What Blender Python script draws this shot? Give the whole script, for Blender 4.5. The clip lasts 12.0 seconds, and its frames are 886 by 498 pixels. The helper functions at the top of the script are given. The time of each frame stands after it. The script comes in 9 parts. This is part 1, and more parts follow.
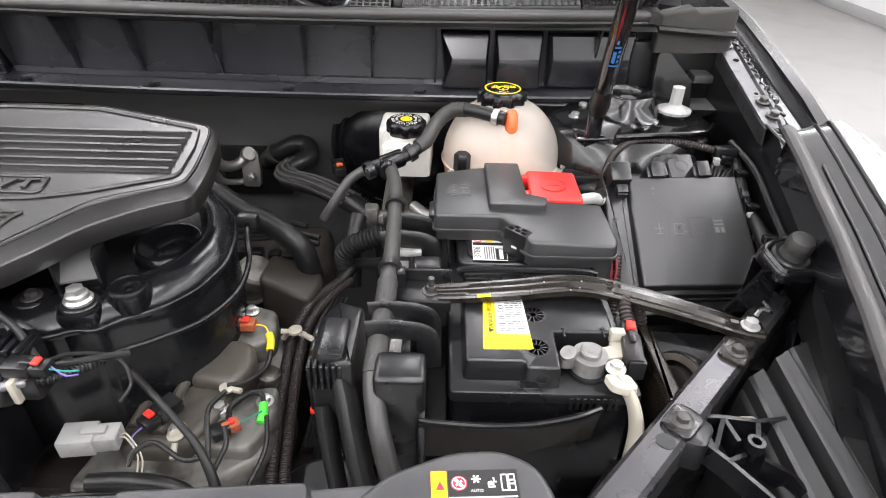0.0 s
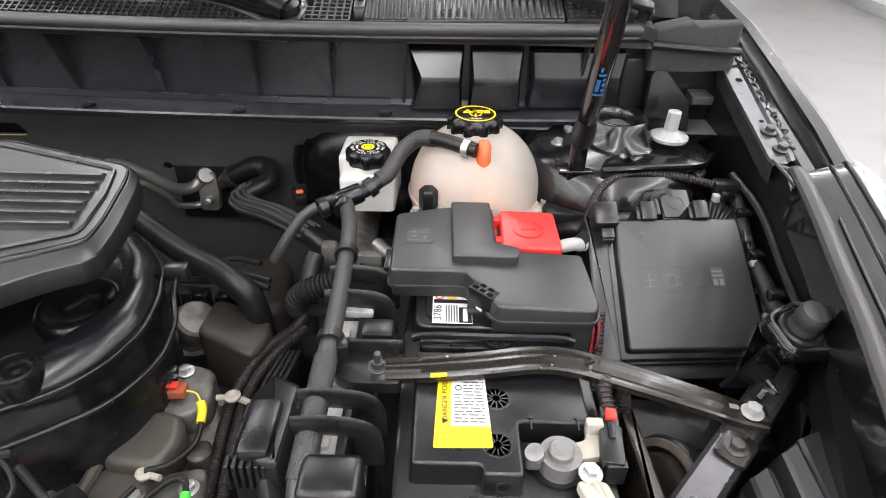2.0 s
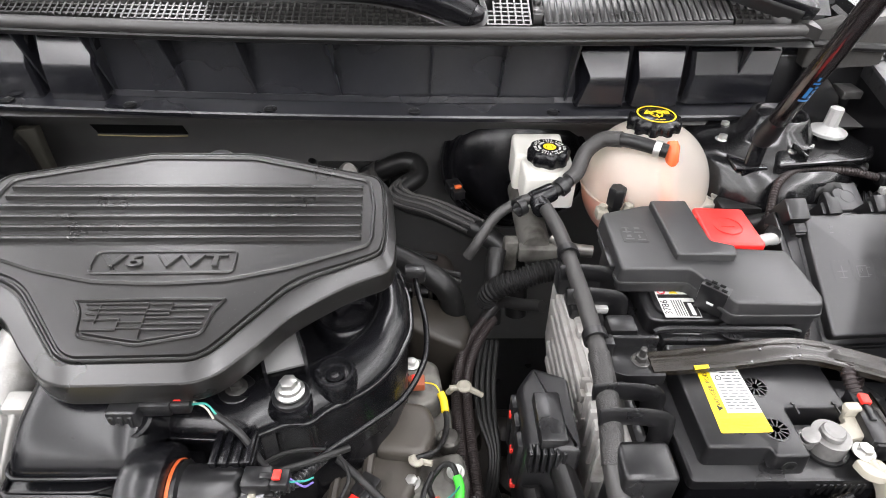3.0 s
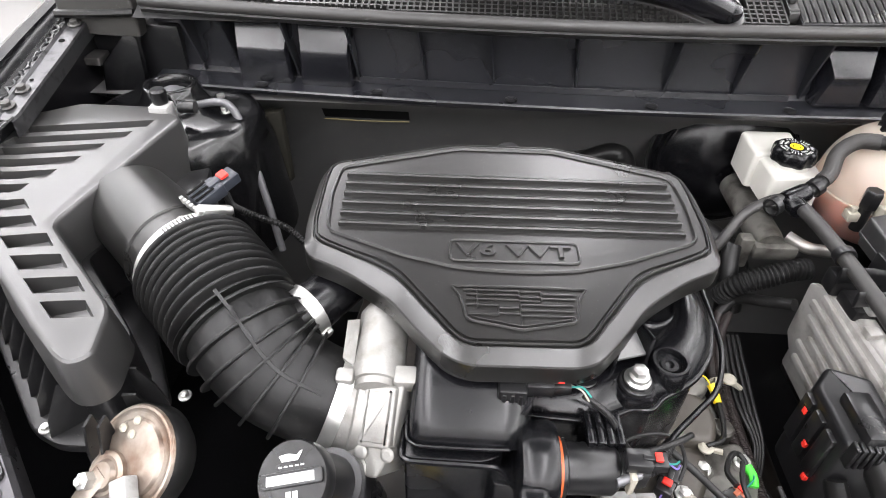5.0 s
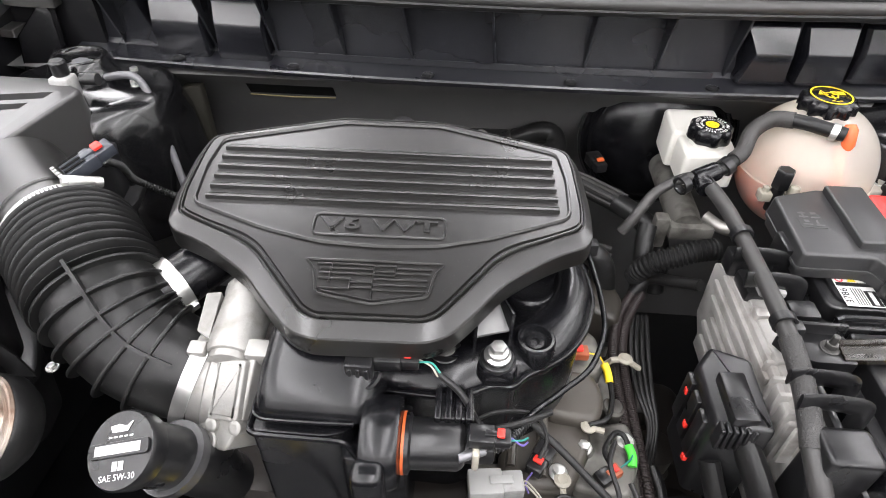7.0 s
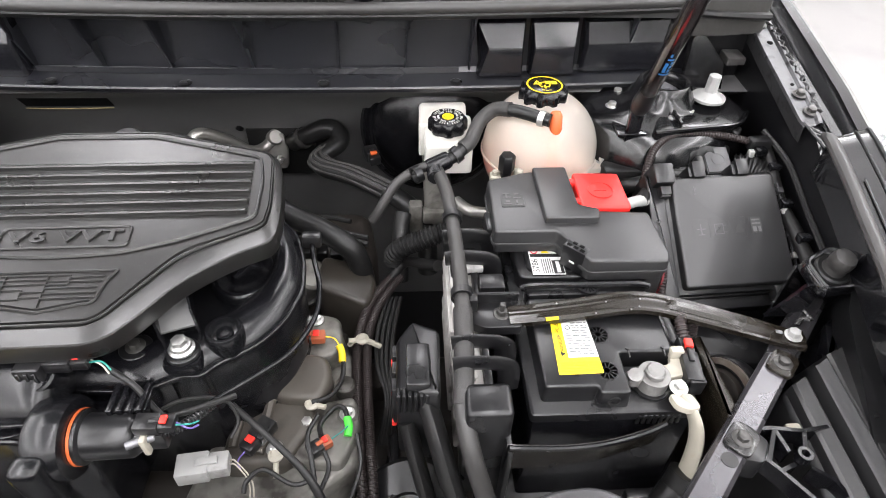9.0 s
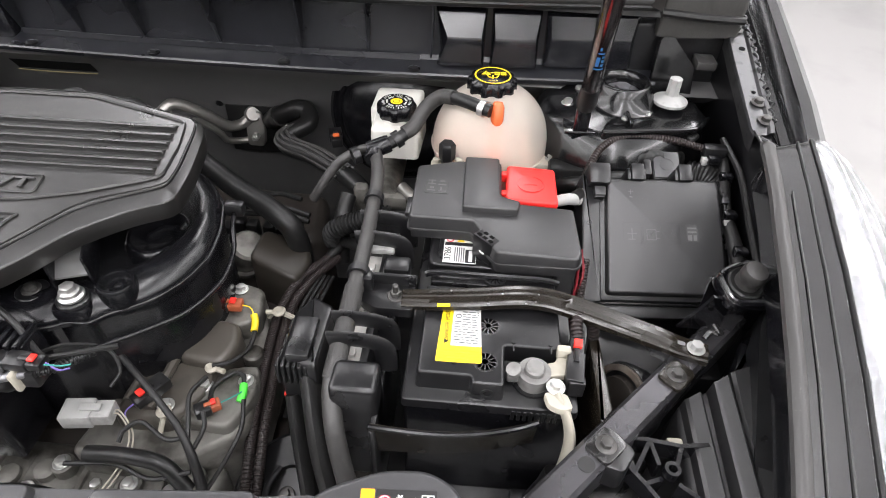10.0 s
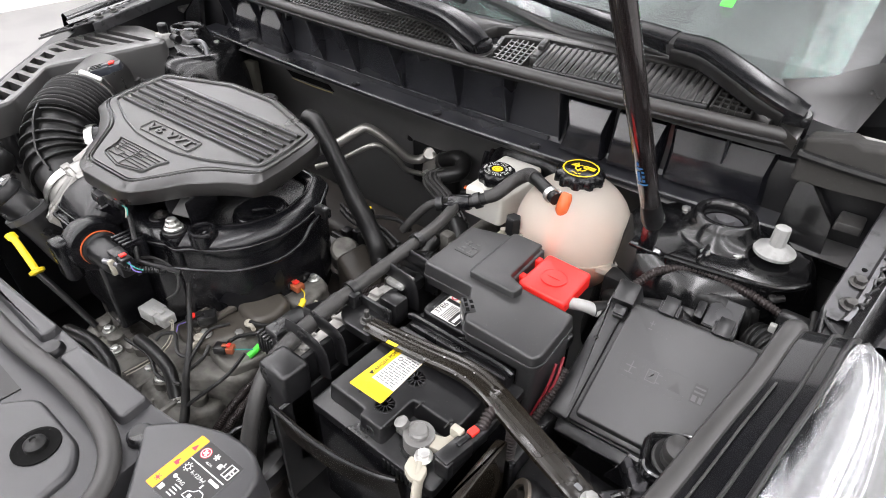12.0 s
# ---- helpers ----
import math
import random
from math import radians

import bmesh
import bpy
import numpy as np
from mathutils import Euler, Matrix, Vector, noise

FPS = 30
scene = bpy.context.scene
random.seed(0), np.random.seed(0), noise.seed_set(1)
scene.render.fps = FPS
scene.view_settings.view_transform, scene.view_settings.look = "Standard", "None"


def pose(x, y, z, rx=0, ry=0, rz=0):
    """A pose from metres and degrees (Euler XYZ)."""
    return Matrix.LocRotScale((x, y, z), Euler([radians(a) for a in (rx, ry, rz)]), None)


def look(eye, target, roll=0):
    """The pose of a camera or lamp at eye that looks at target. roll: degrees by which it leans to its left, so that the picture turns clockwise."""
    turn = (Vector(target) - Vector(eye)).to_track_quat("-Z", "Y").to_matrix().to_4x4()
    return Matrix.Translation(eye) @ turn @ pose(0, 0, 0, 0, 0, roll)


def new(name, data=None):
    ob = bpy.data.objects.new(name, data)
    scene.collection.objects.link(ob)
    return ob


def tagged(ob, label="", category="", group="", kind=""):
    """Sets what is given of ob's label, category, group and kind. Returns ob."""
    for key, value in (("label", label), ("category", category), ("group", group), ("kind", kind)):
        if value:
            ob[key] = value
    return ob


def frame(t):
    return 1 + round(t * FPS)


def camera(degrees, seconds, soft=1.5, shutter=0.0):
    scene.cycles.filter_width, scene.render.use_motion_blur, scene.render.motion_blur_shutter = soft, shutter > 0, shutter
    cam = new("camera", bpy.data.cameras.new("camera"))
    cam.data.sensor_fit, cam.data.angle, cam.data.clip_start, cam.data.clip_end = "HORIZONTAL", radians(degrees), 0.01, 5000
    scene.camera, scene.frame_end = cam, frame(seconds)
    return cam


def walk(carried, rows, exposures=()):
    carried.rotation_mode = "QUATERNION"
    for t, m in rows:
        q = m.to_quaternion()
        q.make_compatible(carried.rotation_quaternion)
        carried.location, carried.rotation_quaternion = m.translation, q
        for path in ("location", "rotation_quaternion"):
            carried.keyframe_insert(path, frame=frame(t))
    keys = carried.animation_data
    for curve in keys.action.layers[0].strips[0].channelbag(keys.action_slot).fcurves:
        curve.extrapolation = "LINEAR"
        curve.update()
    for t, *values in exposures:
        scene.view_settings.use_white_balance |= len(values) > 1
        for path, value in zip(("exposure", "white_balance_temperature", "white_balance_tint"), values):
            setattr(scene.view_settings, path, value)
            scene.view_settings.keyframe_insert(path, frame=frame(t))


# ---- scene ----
cam = camera(73.2, 12.0, soft=1.0)
PATH = [
    (0, (0.322, 0.187, 1.325), (0.352, 1.856, 0.223), 2.0),
    (0.5, (0.364, 0.238, 1.317), (0.397, 1.906, 0.216), 2.1),
    (1, (0.397, 0.278, 1.313), (0.424, 1.944, 0.207), 2.2),
    (1.5, (0.406, 0.301, 1.319), (0.423, 1.963, 0.207), 2.1),
    (2, (0.367, 0.301, 1.333), (0.393, 1.952, 0.204), 2.1),
    (2.5, (0.259, 0.291, 1.368), (0.296, 1.909, 0.192), 2.1),
    (3, (0.112, 0.285, 1.382), (0.173, 1.874, 0.168), 1.7),
    (3.5, (-0.008, 0.288, 1.395), (0.053, 1.85, 0.148), 1.3),
    (3.7, (-0.049, 0.291, 1.398), (0.013, 1.842, 0.137), 1.3),
    (5.3, (-0.167, 0.263, 1.409), (-0.261, 1.796, 0.127), 1.2),
    (5.5, (-0.155, 0.264, 1.41), (-0.26, 1.789, 0.12), 1.1),
    (6, (-0.11, 0.267, 1.405), (-0.222, 1.786, 0.109), 1.0),
    (6.5, (-0.07, 0.271, 1.4), (-0.17, 1.784, 0.096), 1.1),
    (6.7, (-0.057, 0.275, 1.397), (-0.15, 1.784, 0.087), 1.2),
    (8.3, (0.126, 0.262, 1.41), (0.101, 1.758, 0.082), 0.9),
    (8.5, (0.152, 0.259, 1.421), (0.185, 1.746, 0.083), 1.3),
    (9, (0.223, 0.24, 1.443), (0.328, 1.718, 0.1), 1.8),
    (9.5, (0.311, 0.242, 1.426), (0.407, 1.725, 0.088), 2.4),
    (10, (0.39, 0.228, 1.426), (0.32, 1.714, 0.089), 2.5),
    (10.5, (0.496, 0.188, 1.46), (0.171, 1.674, 0.162), 2.1),
    (11, (0.581, 0.191, 1.458), (-0.011, 1.643, 0.216), 2.0),
    (11.5, (0.681, 0.278, 1.449), (-0.169, 1.614, 0.227), 1.4),
    (12, (0.717, 0.313, 1.451), (-0.282, 1.577, 0.266), 1.2),
]
walk(cam, [(t, look(eye, target, roll)) for t, eye, target, roll in PATH], exposures=[(0.0, 0.1), (0.5, 0.27), (1.0, 0.1), (2.0, -0.05), (3.0, 0.12), (3.7, 0.04), (5.5, 0.24), (6.5, 0.13), (8.5, 0.28), (9.0, 0.19), (9.5, 0.07), (11.0, -0.21), (11.5, -0.16), (12.0, -0.17)])

# ---- world and light ----
world = bpy.data.worlds.new("room_air")
scene.world = world
world.use_nodes = True
world.node_tree.nodes["Background"].inputs[0].default_value = (0.9, 0.95, 1.0, 1)
world.node_tree.nodes["Background"].inputs[1].default_value = 0.05
FLOOR_Z = 0.0


def strip_lamp(x, y, length, watts):
    d = bpy.data.lights.new("tube_light", "AREA")
    d.shape, d.size, d.size_y, d.energy = "RECTANGLE", 0.22, length, watts
    d.color = (0.99, 0.97, 1.0)
    o = new("tube_light", d)
    o.location = (x, y, 3.02)
    # added upward lamp, an assumed source that only brightens the ceiling
    u = d.copy()
    u.energy = watts * 0.8
    o = new("added_uplight", u)
    o.location = (x, y, 3.12)
    o.rotation_euler = (math.pi, 0, 0)


LAMP_ROWS = [(-4.4, 0.0, 11.0), (-2.75, 0.0, 11.0), (-1.1, 0.0, 11.0), (0.55, 0.0, 11.0), (2.2, 0.0, 11.0), (3.85, 0.0, 11.0)]
for lx, ly, ll in LAMP_ROWS:
    strip_lamp(lx, ly, ll, 158)

# ---- materials ----
MATS = {}


def mat(name, col, rough=0.5, metal=0.0, var=0.2, scale=45.0, bump=0.15, bscale=700.0, coat=0.0, trans=0.0, rvar=0.12, spec=0.5, spots=None, wave=None, alpha=1.0):
    """A painted, moulded or cast surface with blotches, fine grain and uneven gloss. spots: a second colour in patches; wave: ring or braid relief."""
    if name in MATS:
        return MATS[name]
    m = bpy.data.materials.new(name)
    m.use_nodes = True
    nt = m.node_tree
    N, L = nt.nodes, nt.links
    b = N["Principled BSDF"]
    tc = N.new("ShaderNodeTexCoord")
    n1 = N.new("ShaderNodeTexNoise")
    n1.inputs["Scale"].default_value, n1.inputs["Detail"].default_value = scale, 6
    L.new(tc.outputs["Object"], n1.inputs["Vector"])
    mix = N.new("ShaderNodeMix")
    mix.data_type = "RGBA"
    mix.inputs["A"].default_value = (*[c * (1 - var) for c in col], 1)
    mix.inputs["B"].default_value = (*[min(1, c * (1 + var)) for c in col], 1)
    L.new(n1.outputs["Fac"], mix.inputs["Factor"])
    out = mix.outputs["Result"]
    if spots:
        c2, lo, hi, sc = spots
        n3 = N.new("ShaderNodeTexNoise")
        n3.inputs["Scale"].default_value, n3.inputs["Detail"].default_value = sc, 8
        L.new(tc.outputs["Object"], n3.inputs["Vector"])
        r = N.new("ShaderNodeMapRange")
        r.inputs["From Min"].default_value, r.inputs["From Max"].default_value = lo, hi
        L.new(n3.outputs["Fac"], r.inputs["Value"])
        m2 = N.new("ShaderNodeMix")
        m2.data_type = "RGBA"
        L.new(r.outputs["Result"], m2.inputs["Factor"])
        L.new(out, m2.inputs["A"])
        m2.inputs["B"].default_value = (*c2, 1)
        out = m2.outputs["Result"]
    if max(col) < 0.06:
        # settled dust: sparse pale specks, thicker in wide patches
        n5 = N.new("ShaderNodeTexNoise")
        n5.inputs["Scale"].default_value, n5.inputs["Detail"].default_value = 420, 2
        L.new(tc.outputs["Object"], n5.inputs["Vector"])
        n6 = N.new("ShaderNodeTexNoise")
        n6.inputs["Scale"].default_value, n6.inputs["Detail"].default_value = 16, 3
        L.new(tc.outputs["Object"], n6.inputs["Vector"])
        ad = N.new("ShaderNodeMath")
        ad.operation = "MULTIPLY_ADD"
        L.new(n6.outputs["Fac"], ad.inputs[0])
        ad.inputs[1].default_value = 0.35
        L.new(n5.outputs["Fac"], ad.inputs[2])
        r5 = N.new("ShaderNodeMapRange")
        r5.inputs["From Min"].default_value, r5.inputs["From Max"].default_value, r5.inputs["To Max"].default_value = 0.90, 0.98, 0.45
        L.new(ad.outputs["Value"], r5.inputs["Value"])
        m5 = N.new("ShaderNodeMix")
        m5.data_type = "RGBA"
        L.new(r5.outputs["Result"], m5.inputs["Factor"])
        L.new(out, m5.inputs["A"])
        m5.inputs["B"].default_value = (0.1, 0.095, 0.088, 1)
        out = m5.outputs["Result"]
    L.new(out, b.inputs["Base Color"])
    rr = N.new("ShaderNodeMapRange")
    rr.inputs["To Min"].default_value, rr.inputs["To Max"].default_value = max(0.02, rough - rvar), min(1, rough + rvar)
    n4 = N.new("ShaderNodeTexNoise")
    n4.inputs["Scale"].default_value, n4.inputs["Detail"].default_value = scale * 0.5, 4
    L.new(tc.outputs["Object"], n4.inputs["Vector"])
    L.new(n4.outputs["Fac"], rr.inputs["Value"])
    L.new(rr.outputs["Result"], b.inputs["Roughness"])
    b.inputs["Metallic"].default_value = metal
    b.inputs["Specular IOR Level"].default_value = spec
    b.inputs["Coat Weight"].default_value = coat
    b.inputs["Coat Roughness"].default_value = 0.06
    b.inputs["Transmission Weight"].default_value = trans
    b.inputs["Alpha"].default_value = alpha
    if bump:
        n2 = N.new("ShaderNodeTexNoise")
        n2.inputs["Scale"].default_value, n2.inputs["Detail"].default_value = bscale, 3
        L.new(tc.outputs["Object"], n2.inputs["Vector"])
        bp = N.new("ShaderNodeBump")
        bp.inputs["Strength"].default_value, bp.inputs["Distance"].default_value = bump, 0.0005
        L.new(n2.outputs["Fac"], bp.inputs["Height"])
        last = bp
        if wave:
            w = N.new("ShaderNodeTexVoronoi")
            w.inputs["Scale"].default_value = wave
            L.new(tc.outputs["Object"], w.inputs["Vector"])
            b2 = N.new("ShaderNodeBump")
            b2.inputs["Strength"].default_value, b2.inputs["Distance"].default_value = 0.6, 0.0008
            L.new(w.outputs["Distance"], b2.inputs["Height"])
            L.new(bp.outputs["Normal"], b2.inputs["Normal"])
            last = b2
        L.new(last.outputs["Normal"], b.inputs["Normal"])
    MATS[name] = m
    return m


def flat(name, col, rough=0.45):
    return mat(name, col, rough, var=0.06, bump=0.03)


BLACK = mat("black_plastic", (0.0078, 0.0078, 0.0084), 0.3, scale=30, bump=0.06, rvar=0.1, spots=((0.03, 0.03, 0.03), 0.6, 0.9, 60))
SATIN = mat("satin_black_plastic", (0.0045, 0.0045, 0.0055), 0.25, spec=0.42, scale=20, bump=0.03, rvar=0.08, spots=((0.018, 0.018, 0.02), 0.6, 0.9, 40))
COVER = mat("grained_cover_plastic", (0.0088, 0.0085, 0.0080), 0.29, spec=0.72, scale=25, bump=0.05, bscale=1500, rvar=0.06)
GREYP = mat("grey_plastic", (0.036, 0.036, 0.038), 0.36, spec=0.6, scale=18, bump=0.1, bscale=1400, rvar=0.08)
AIRBOX = mat("airbox_plastic", (0.03, 0.0295, 0.029), 0.32, spec=1.0, scale=18, bump=0.1, bscale=1400, rvar=0.08)
RUBBER = mat("rubber", (0.0085, 0.0085, 0.0085), 0.36, spec=0.33, scale=50, bump=0.05, rvar=0.1, spots=((0.035, 0.034, 0.032), 0.6, 0.9, 70))
GREYRUB = mat("grey_rubber", (0.03, 0.029, 0.028), 0.42, scale=40, bump=0.08)
PAINT = mat("black_car_paint", (0.004, 0.004, 0.005), 0.2, scale=8, bump=0.015, coat=1.0, rvar=0.05)
BAYPAINT = mat("bay_paint", (0.006, 0.006, 0.0068), 0.32, spec=0.38, scale=14, bump=0.05, coat=0.3, spots=((0.035, 0.032, 0.028), 0.66, 0.95, 55))
STEEL = mat("black_steel", (0.008, 0.0075, 0.0075), 0.26, scale=25, bump=0.06, coat=0.4, spots=((0.05, 0.042, 0.035), 0.64, 0.9, 80))
TOWERP = mat("tower_paint", (0.004, 0.004, 0.0045), 0.2, scale=14, bump=0.1, bscale=60, rvar=0.07, spec=0.45, coat=0.22, spots=((0.03, 0.028, 0.025), 0.64, 0.9, 60))
COWLP = mat("cowl_plastic", (0.0112, 0.0116, 0.0142), 0.28, scale=6, bump=0.04, rvar=0.07, spec=0.56)
BLISTER = mat("glossy_cowl_plastic", (0.007, 0.0072, 0.0092), 0.21, scale=6, bump=0.03, rvar=0.05, spec=0.75)
FUSELID = mat("fuse_lid_plastic", (0.0180, 0.0180, 0.0185), 0.39, spec=0.70, scale=20, bump=0.08, bscale=1500, rvar=0.05)
OLIVE = mat("olive_felt", (0.014, 0.013, 0.0095), 0.7, scale=40, bump=0.3, bscale=400, spec=0.2)
BROWNBAR = mat("olive_black_steel", (0.011, 0.0088, 0.0062), 0.24, scale=25, bump=0.05, spec=0.4, coat=0.22)
GREYMETAL = mat("grey_coated_metal", (0.2, 0.2, 0.21), 0.36, 0.7, scale=22, bump=0.08, spots=((0.05, 0.05, 0.05), 0.62, 0.8, 35))
MATTE = mat("matte_black_plastic", (0.006, 0.006, 0.006), 0.6, scale=25, bump=0.15, spec=0.25)
RAILM = mat("scuffed_rail_steel", (0.085, 0.085, 0.088), 0.34, 0.75, scale=30, bump=0.1, spots=((0.03, 0.03, 0.03), 0.55, 0.72, 60))
ALU = mat("cast_aluminium", (0.30, 0.295, 0.28), 0.5, 0.55, scale=60, bump=0.5, bscale=420, spots=((0.17, 0.16, 0.145), 0.5, 0.78, 45))
MODULE = mat("stained_aluminium", (0.42, 0.41, 0.39), 0.45, 0.4, scale=40, bump=0.15, spots=((0.2, 0.185, 0.165), 0.5, 0.75, 26))
PIPE = mat("drawn_aluminium_pipe", (0.32, 0.31, 0.29), 0.38, 0.75, scale=50, bump=0.08)
ZINC = mat("zinc_steel", (0.6, 0.6, 0.58), 0.33, 0.9, scale=70, bump=0.1, bscale=900)
DARKBOLT = mat("dark_bolt_steel", (0.07, 0.068, 0.065), 0.4, 0.6, scale=80, bump=0.1)
RUST = mat("rusted_plated_steel", (0.30, 0.262, 0.225), 0.32, 0.65, scale=30, bump=0.12, spots=((0.12, 0.062, 0.034), 0.46, 0.72, 28))
HEAD = mat("dirty_engine_casting", (0.16, 0.155, 0.14), 0.48, 0.3, scale=40, bump=0.3, bscale=300, spots=((0.025, 0.022, 0.018), 0.42, 0.68, 30))
VALVE = mat("brown_valve_cover", (0.06, 0.053, 0.044), 0.45, 0.1, scale=25, bump=0.2, bscale=500, spots=((0.018, 0.016, 0.013), 0.5, 0.75, 24))
SHIELD = mat("brown_heat_box", (0.026, 0.0225, 0.018), 0.42, scale=22, bump=0.1)
FIREWALL = mat("dusty_firewall_paint", (0.09, 0.089, 0.088), 0.5, scale=12, bump=0.2, bscale=200, spots=((0.12, 0.11, 0.1), 0.6, 0.85, 45))
GUNK = mat("oily_gearbox_casting", (0.024, 0.02, 0.017), 0.5, 0.2, scale=24, bump=0.5, bscale=120, spots=((0.045, 0.035, 0.027), 0.6, 0.8, 40))
TANK = mat("milky_tank_plastic", (0.87, 0.80, 0.71), 0.3, var=0.12, scale=14, bump=0.03, rvar=0.06, trans=0.69, coat=0.35)
MATS["milky_tank_plastic"].node_tree.nodes["Principled BSDF"].inputs["IOR"].default_value = 1.08
COOLANT = mat("orange_coolant", (0.85, 0.16, 0.07), 0.3, var=0.05, bump=0)
WHITEP = mat("white_reservoir_plastic", (0.52, 0.51, 0.47), 0.34, var=0.1, scale=9, bump=0.04)
LEAD = mat("grey_lead", (0.2, 0.197, 0.19), 0.42, 0.45, scale=60, bump=0.25, bscale=500, spots=((0.12, 0.115, 0.11), 0.5, 0.75, 70))
CREAM = mat("cream_plastic", (0.34, 0.318, 0.262), 0.45, var=0.12, bump=0.05, spots=((0.3, 0.27, 0.21), 0.6, 0.85, 90))
GREYCON = mat("light_grey_plastic", (0.3, 0.3, 0.29), 0.42, var=0.1, bump=0.06, spots=((0.13, 0.125, 0.12), 0.55, 0.8, 60))
RED = mat("red_plastic", (0.72, 0.022, 0.018), 0.36, var=0.05, scale=20, bump=0.05)
REDDOT = flat("red_lock_tab", (0.75, 0.03, 0.02))
CRIMSON = flat("crimson_wire", (0.17, 0.008, 0.015))
ORANGE = flat("orange_seal", (0.6, 0.115, 0.03))
BROWNCON = flat("brown_connector", (0.3, 0.075, 0.03))
YELLOW = flat("yellow_plastic", (0.85, 0.62, 0.02))
LYELLOW = flat("label_yellow", (0.78, 0.55, 0.01))
LORANGE = flat("label_orange", (0.80, 0.33, 0.006))
LWHITE = flat("label_white", (0.62, 0.62, 0.6))
# print black, also laid flat for the shade in slots, holes and recesses
LBLACK = flat("label_and_shade_black", (0.012, 0.012, 0.012))
LGREY = flat("label_grey_print", (0.1, 0.1, 0.1))
LRED = flat("label_red", (0.6, 0.02, 0.05))
LBLUE = flat("label_blue", (0.05, 0.35, 0.75))
BLUEPRINT = flat("dull_blue_print", (0.02, 0.13, 0.34))
# near-black laid flat on surfaces to stand for the shade inside holes
VOID = mat("hole_shade_black", (0.004, 0.004, 0.004), 0.95, bump=0, spec=0.1)
MARK = flat("moulded_grey_mark", (0.085, 0.085, 0.085))
FAINT = flat("faint_moulded_mark", (0.03, 0.03, 0.03))
CAPWHITE = flat("cap_print_white", (0.62, 0.62, 0.6))
GREEN = flat("green_tape", (0.08, 0.75, 0.06))
TEAL = flat("teal_wire", (0.02, 0.22, 0.19))
PURPLE = flat("purple_wire", (0.14, 0.10, 0.34))
WIRE = mat("loom_tape", (0.010, 0.0098, 0.0098), 0.45, spec=0.35, scale=70, bump=0.25, bscale=260)
BRAID = mat("braided_sleeve", (0.026, 0.025, 0.024), 0.5, scale=80, bump=0.1, wave=800)
CONDUIT = mat("split_conduit", (0.022, 0.0165, 0.016), 0.42, spec=0.4, scale=70, bump=0.1)
STRUTROD = mat("strut_lacquer", (0.012, 0.009, 0.009), 0.18, scale=10, bump=0.02, coat=0.6)
CHROME = mat("bright_reflector", (0.5, 0.5, 0.51), 0.12, 1.0, var=0.03, bump=0.02)
FOAM = mat("grey_foam", (0.0215, 0.0205, 0.0185), 0.85, scale=60, bump=0.8, bscale=160)
INSUL = mat("yellow_fibre", (0.3, 0.25, 0.12), 0.9, scale=90, bump=0.8, bscale=200)
CONCRETE = mat("polished_light_floor", (0.292, 0.286, 0.278), 0.4, var=0.1, scale=1.2, bump=0.02, spots=((0.23, 0.225, 0.22), 0.5, 0.8, 2.2))
WALLP = mat("white_wall_paint", (0.8, 0.8, 0.79), 0.7, var=0.03, scale=1.5, bump=0.05)
SKIRT = flat("grey_skirting", (0.4, 0.4, 0.4))
CEILP = mat("ceiling_paint", (0.78, 0.78, 0.78), 0.8, var=0.04, scale=1.5, bump=0.05)
LINER = mat("hood_liner_felt", (0.02, 0.02, 0.021), 0.85, scale=30, bump=0.4, bscale=300)


def glass(name, tint, rough=0.02):
    m = bpy.data.materials.new(name)
    m.use_nodes = True
    b = m.node_tree.nodes["Principled BSDF"]
    b.inputs["Base Color"].default_value = (*tint, 1)
    b.inputs["Roughness"].default_value, b.inputs["Transmission Weight"].default_value, b.inputs["IOR"].default_value = rough, 1.0, 1.45
    return m


LENS = glass("clear_lens", (0.96, 0.97, 0.98))
GLASS = glass("windscreen_glass", (0.72, 0.8, 0.78))
GLASS.node_tree.nodes["Principled BSDF"].inputs["IOR"].default_value = 1.3
DASH = mat("dashboard_vinyl", (0.17, 0.17, 0.172), 0.6, scale=30, bump=0.3, bscale=500)
GREYBRK = mat("grey_bracket_steel", (0.15, 0.15, 0.147), 0.4, 0.4, scale=40, bump=0.08)
BRACEM = mat("dark_brace_steel", (0.1, 0.098, 0.104), 0.28, 0.8, scale=30, bump=0.06, spots=((0.04, 0.04, 0.042), 0.6, 0.85, 40))
SLATE = mat("slate_plastic", (0.03, 0.034, 0.043), 0.34, scale=30, bump=0.06)
GREYPIPE = mat("grey_painted_pipe", (0.12, 0.12, 0.125), 0.36, 0.3, scale=40, bump=0.05)

# ---- mesh helpers ----
ORIGIN = {}
SEAT = [Matrix.Identity(4)]


def seat(rows=None):
    """The warp of the next things, fitted to the camera's view: three rows of four, from a group's own drawing axes to
    the bay's; none: the bay's own axes.
    """
    SEAT[0] = Matrix([*rows, (0, 0, 0, 1)]) if rows else Matrix.Identity(4)


# affine warps fitting intake side, engine top and cover to the solved camera's view
LEFT_SIDE = [(0.9543, -0.048, 0.0145, 0.0338), (0.0216, 1.0053, -0.0286, 0.0109), (-0.0125, -0.0381, 0.9687, 0.0776)]
ENGINE_TOP = [(0.9587, -0.0215, 0.0085, 0.0201), (0.064, 0.9879, -0.0393, 0.0442), (-0.0476, -0.0152, 0.988, 0.0323)]
COVER_FIT = [(0.9737, -0.0507, 0.0, 0.0495), (0.051, 1.0131, 0.0, -0.0173), (-0.0229, -0.027, 1.0, 0.0292)]


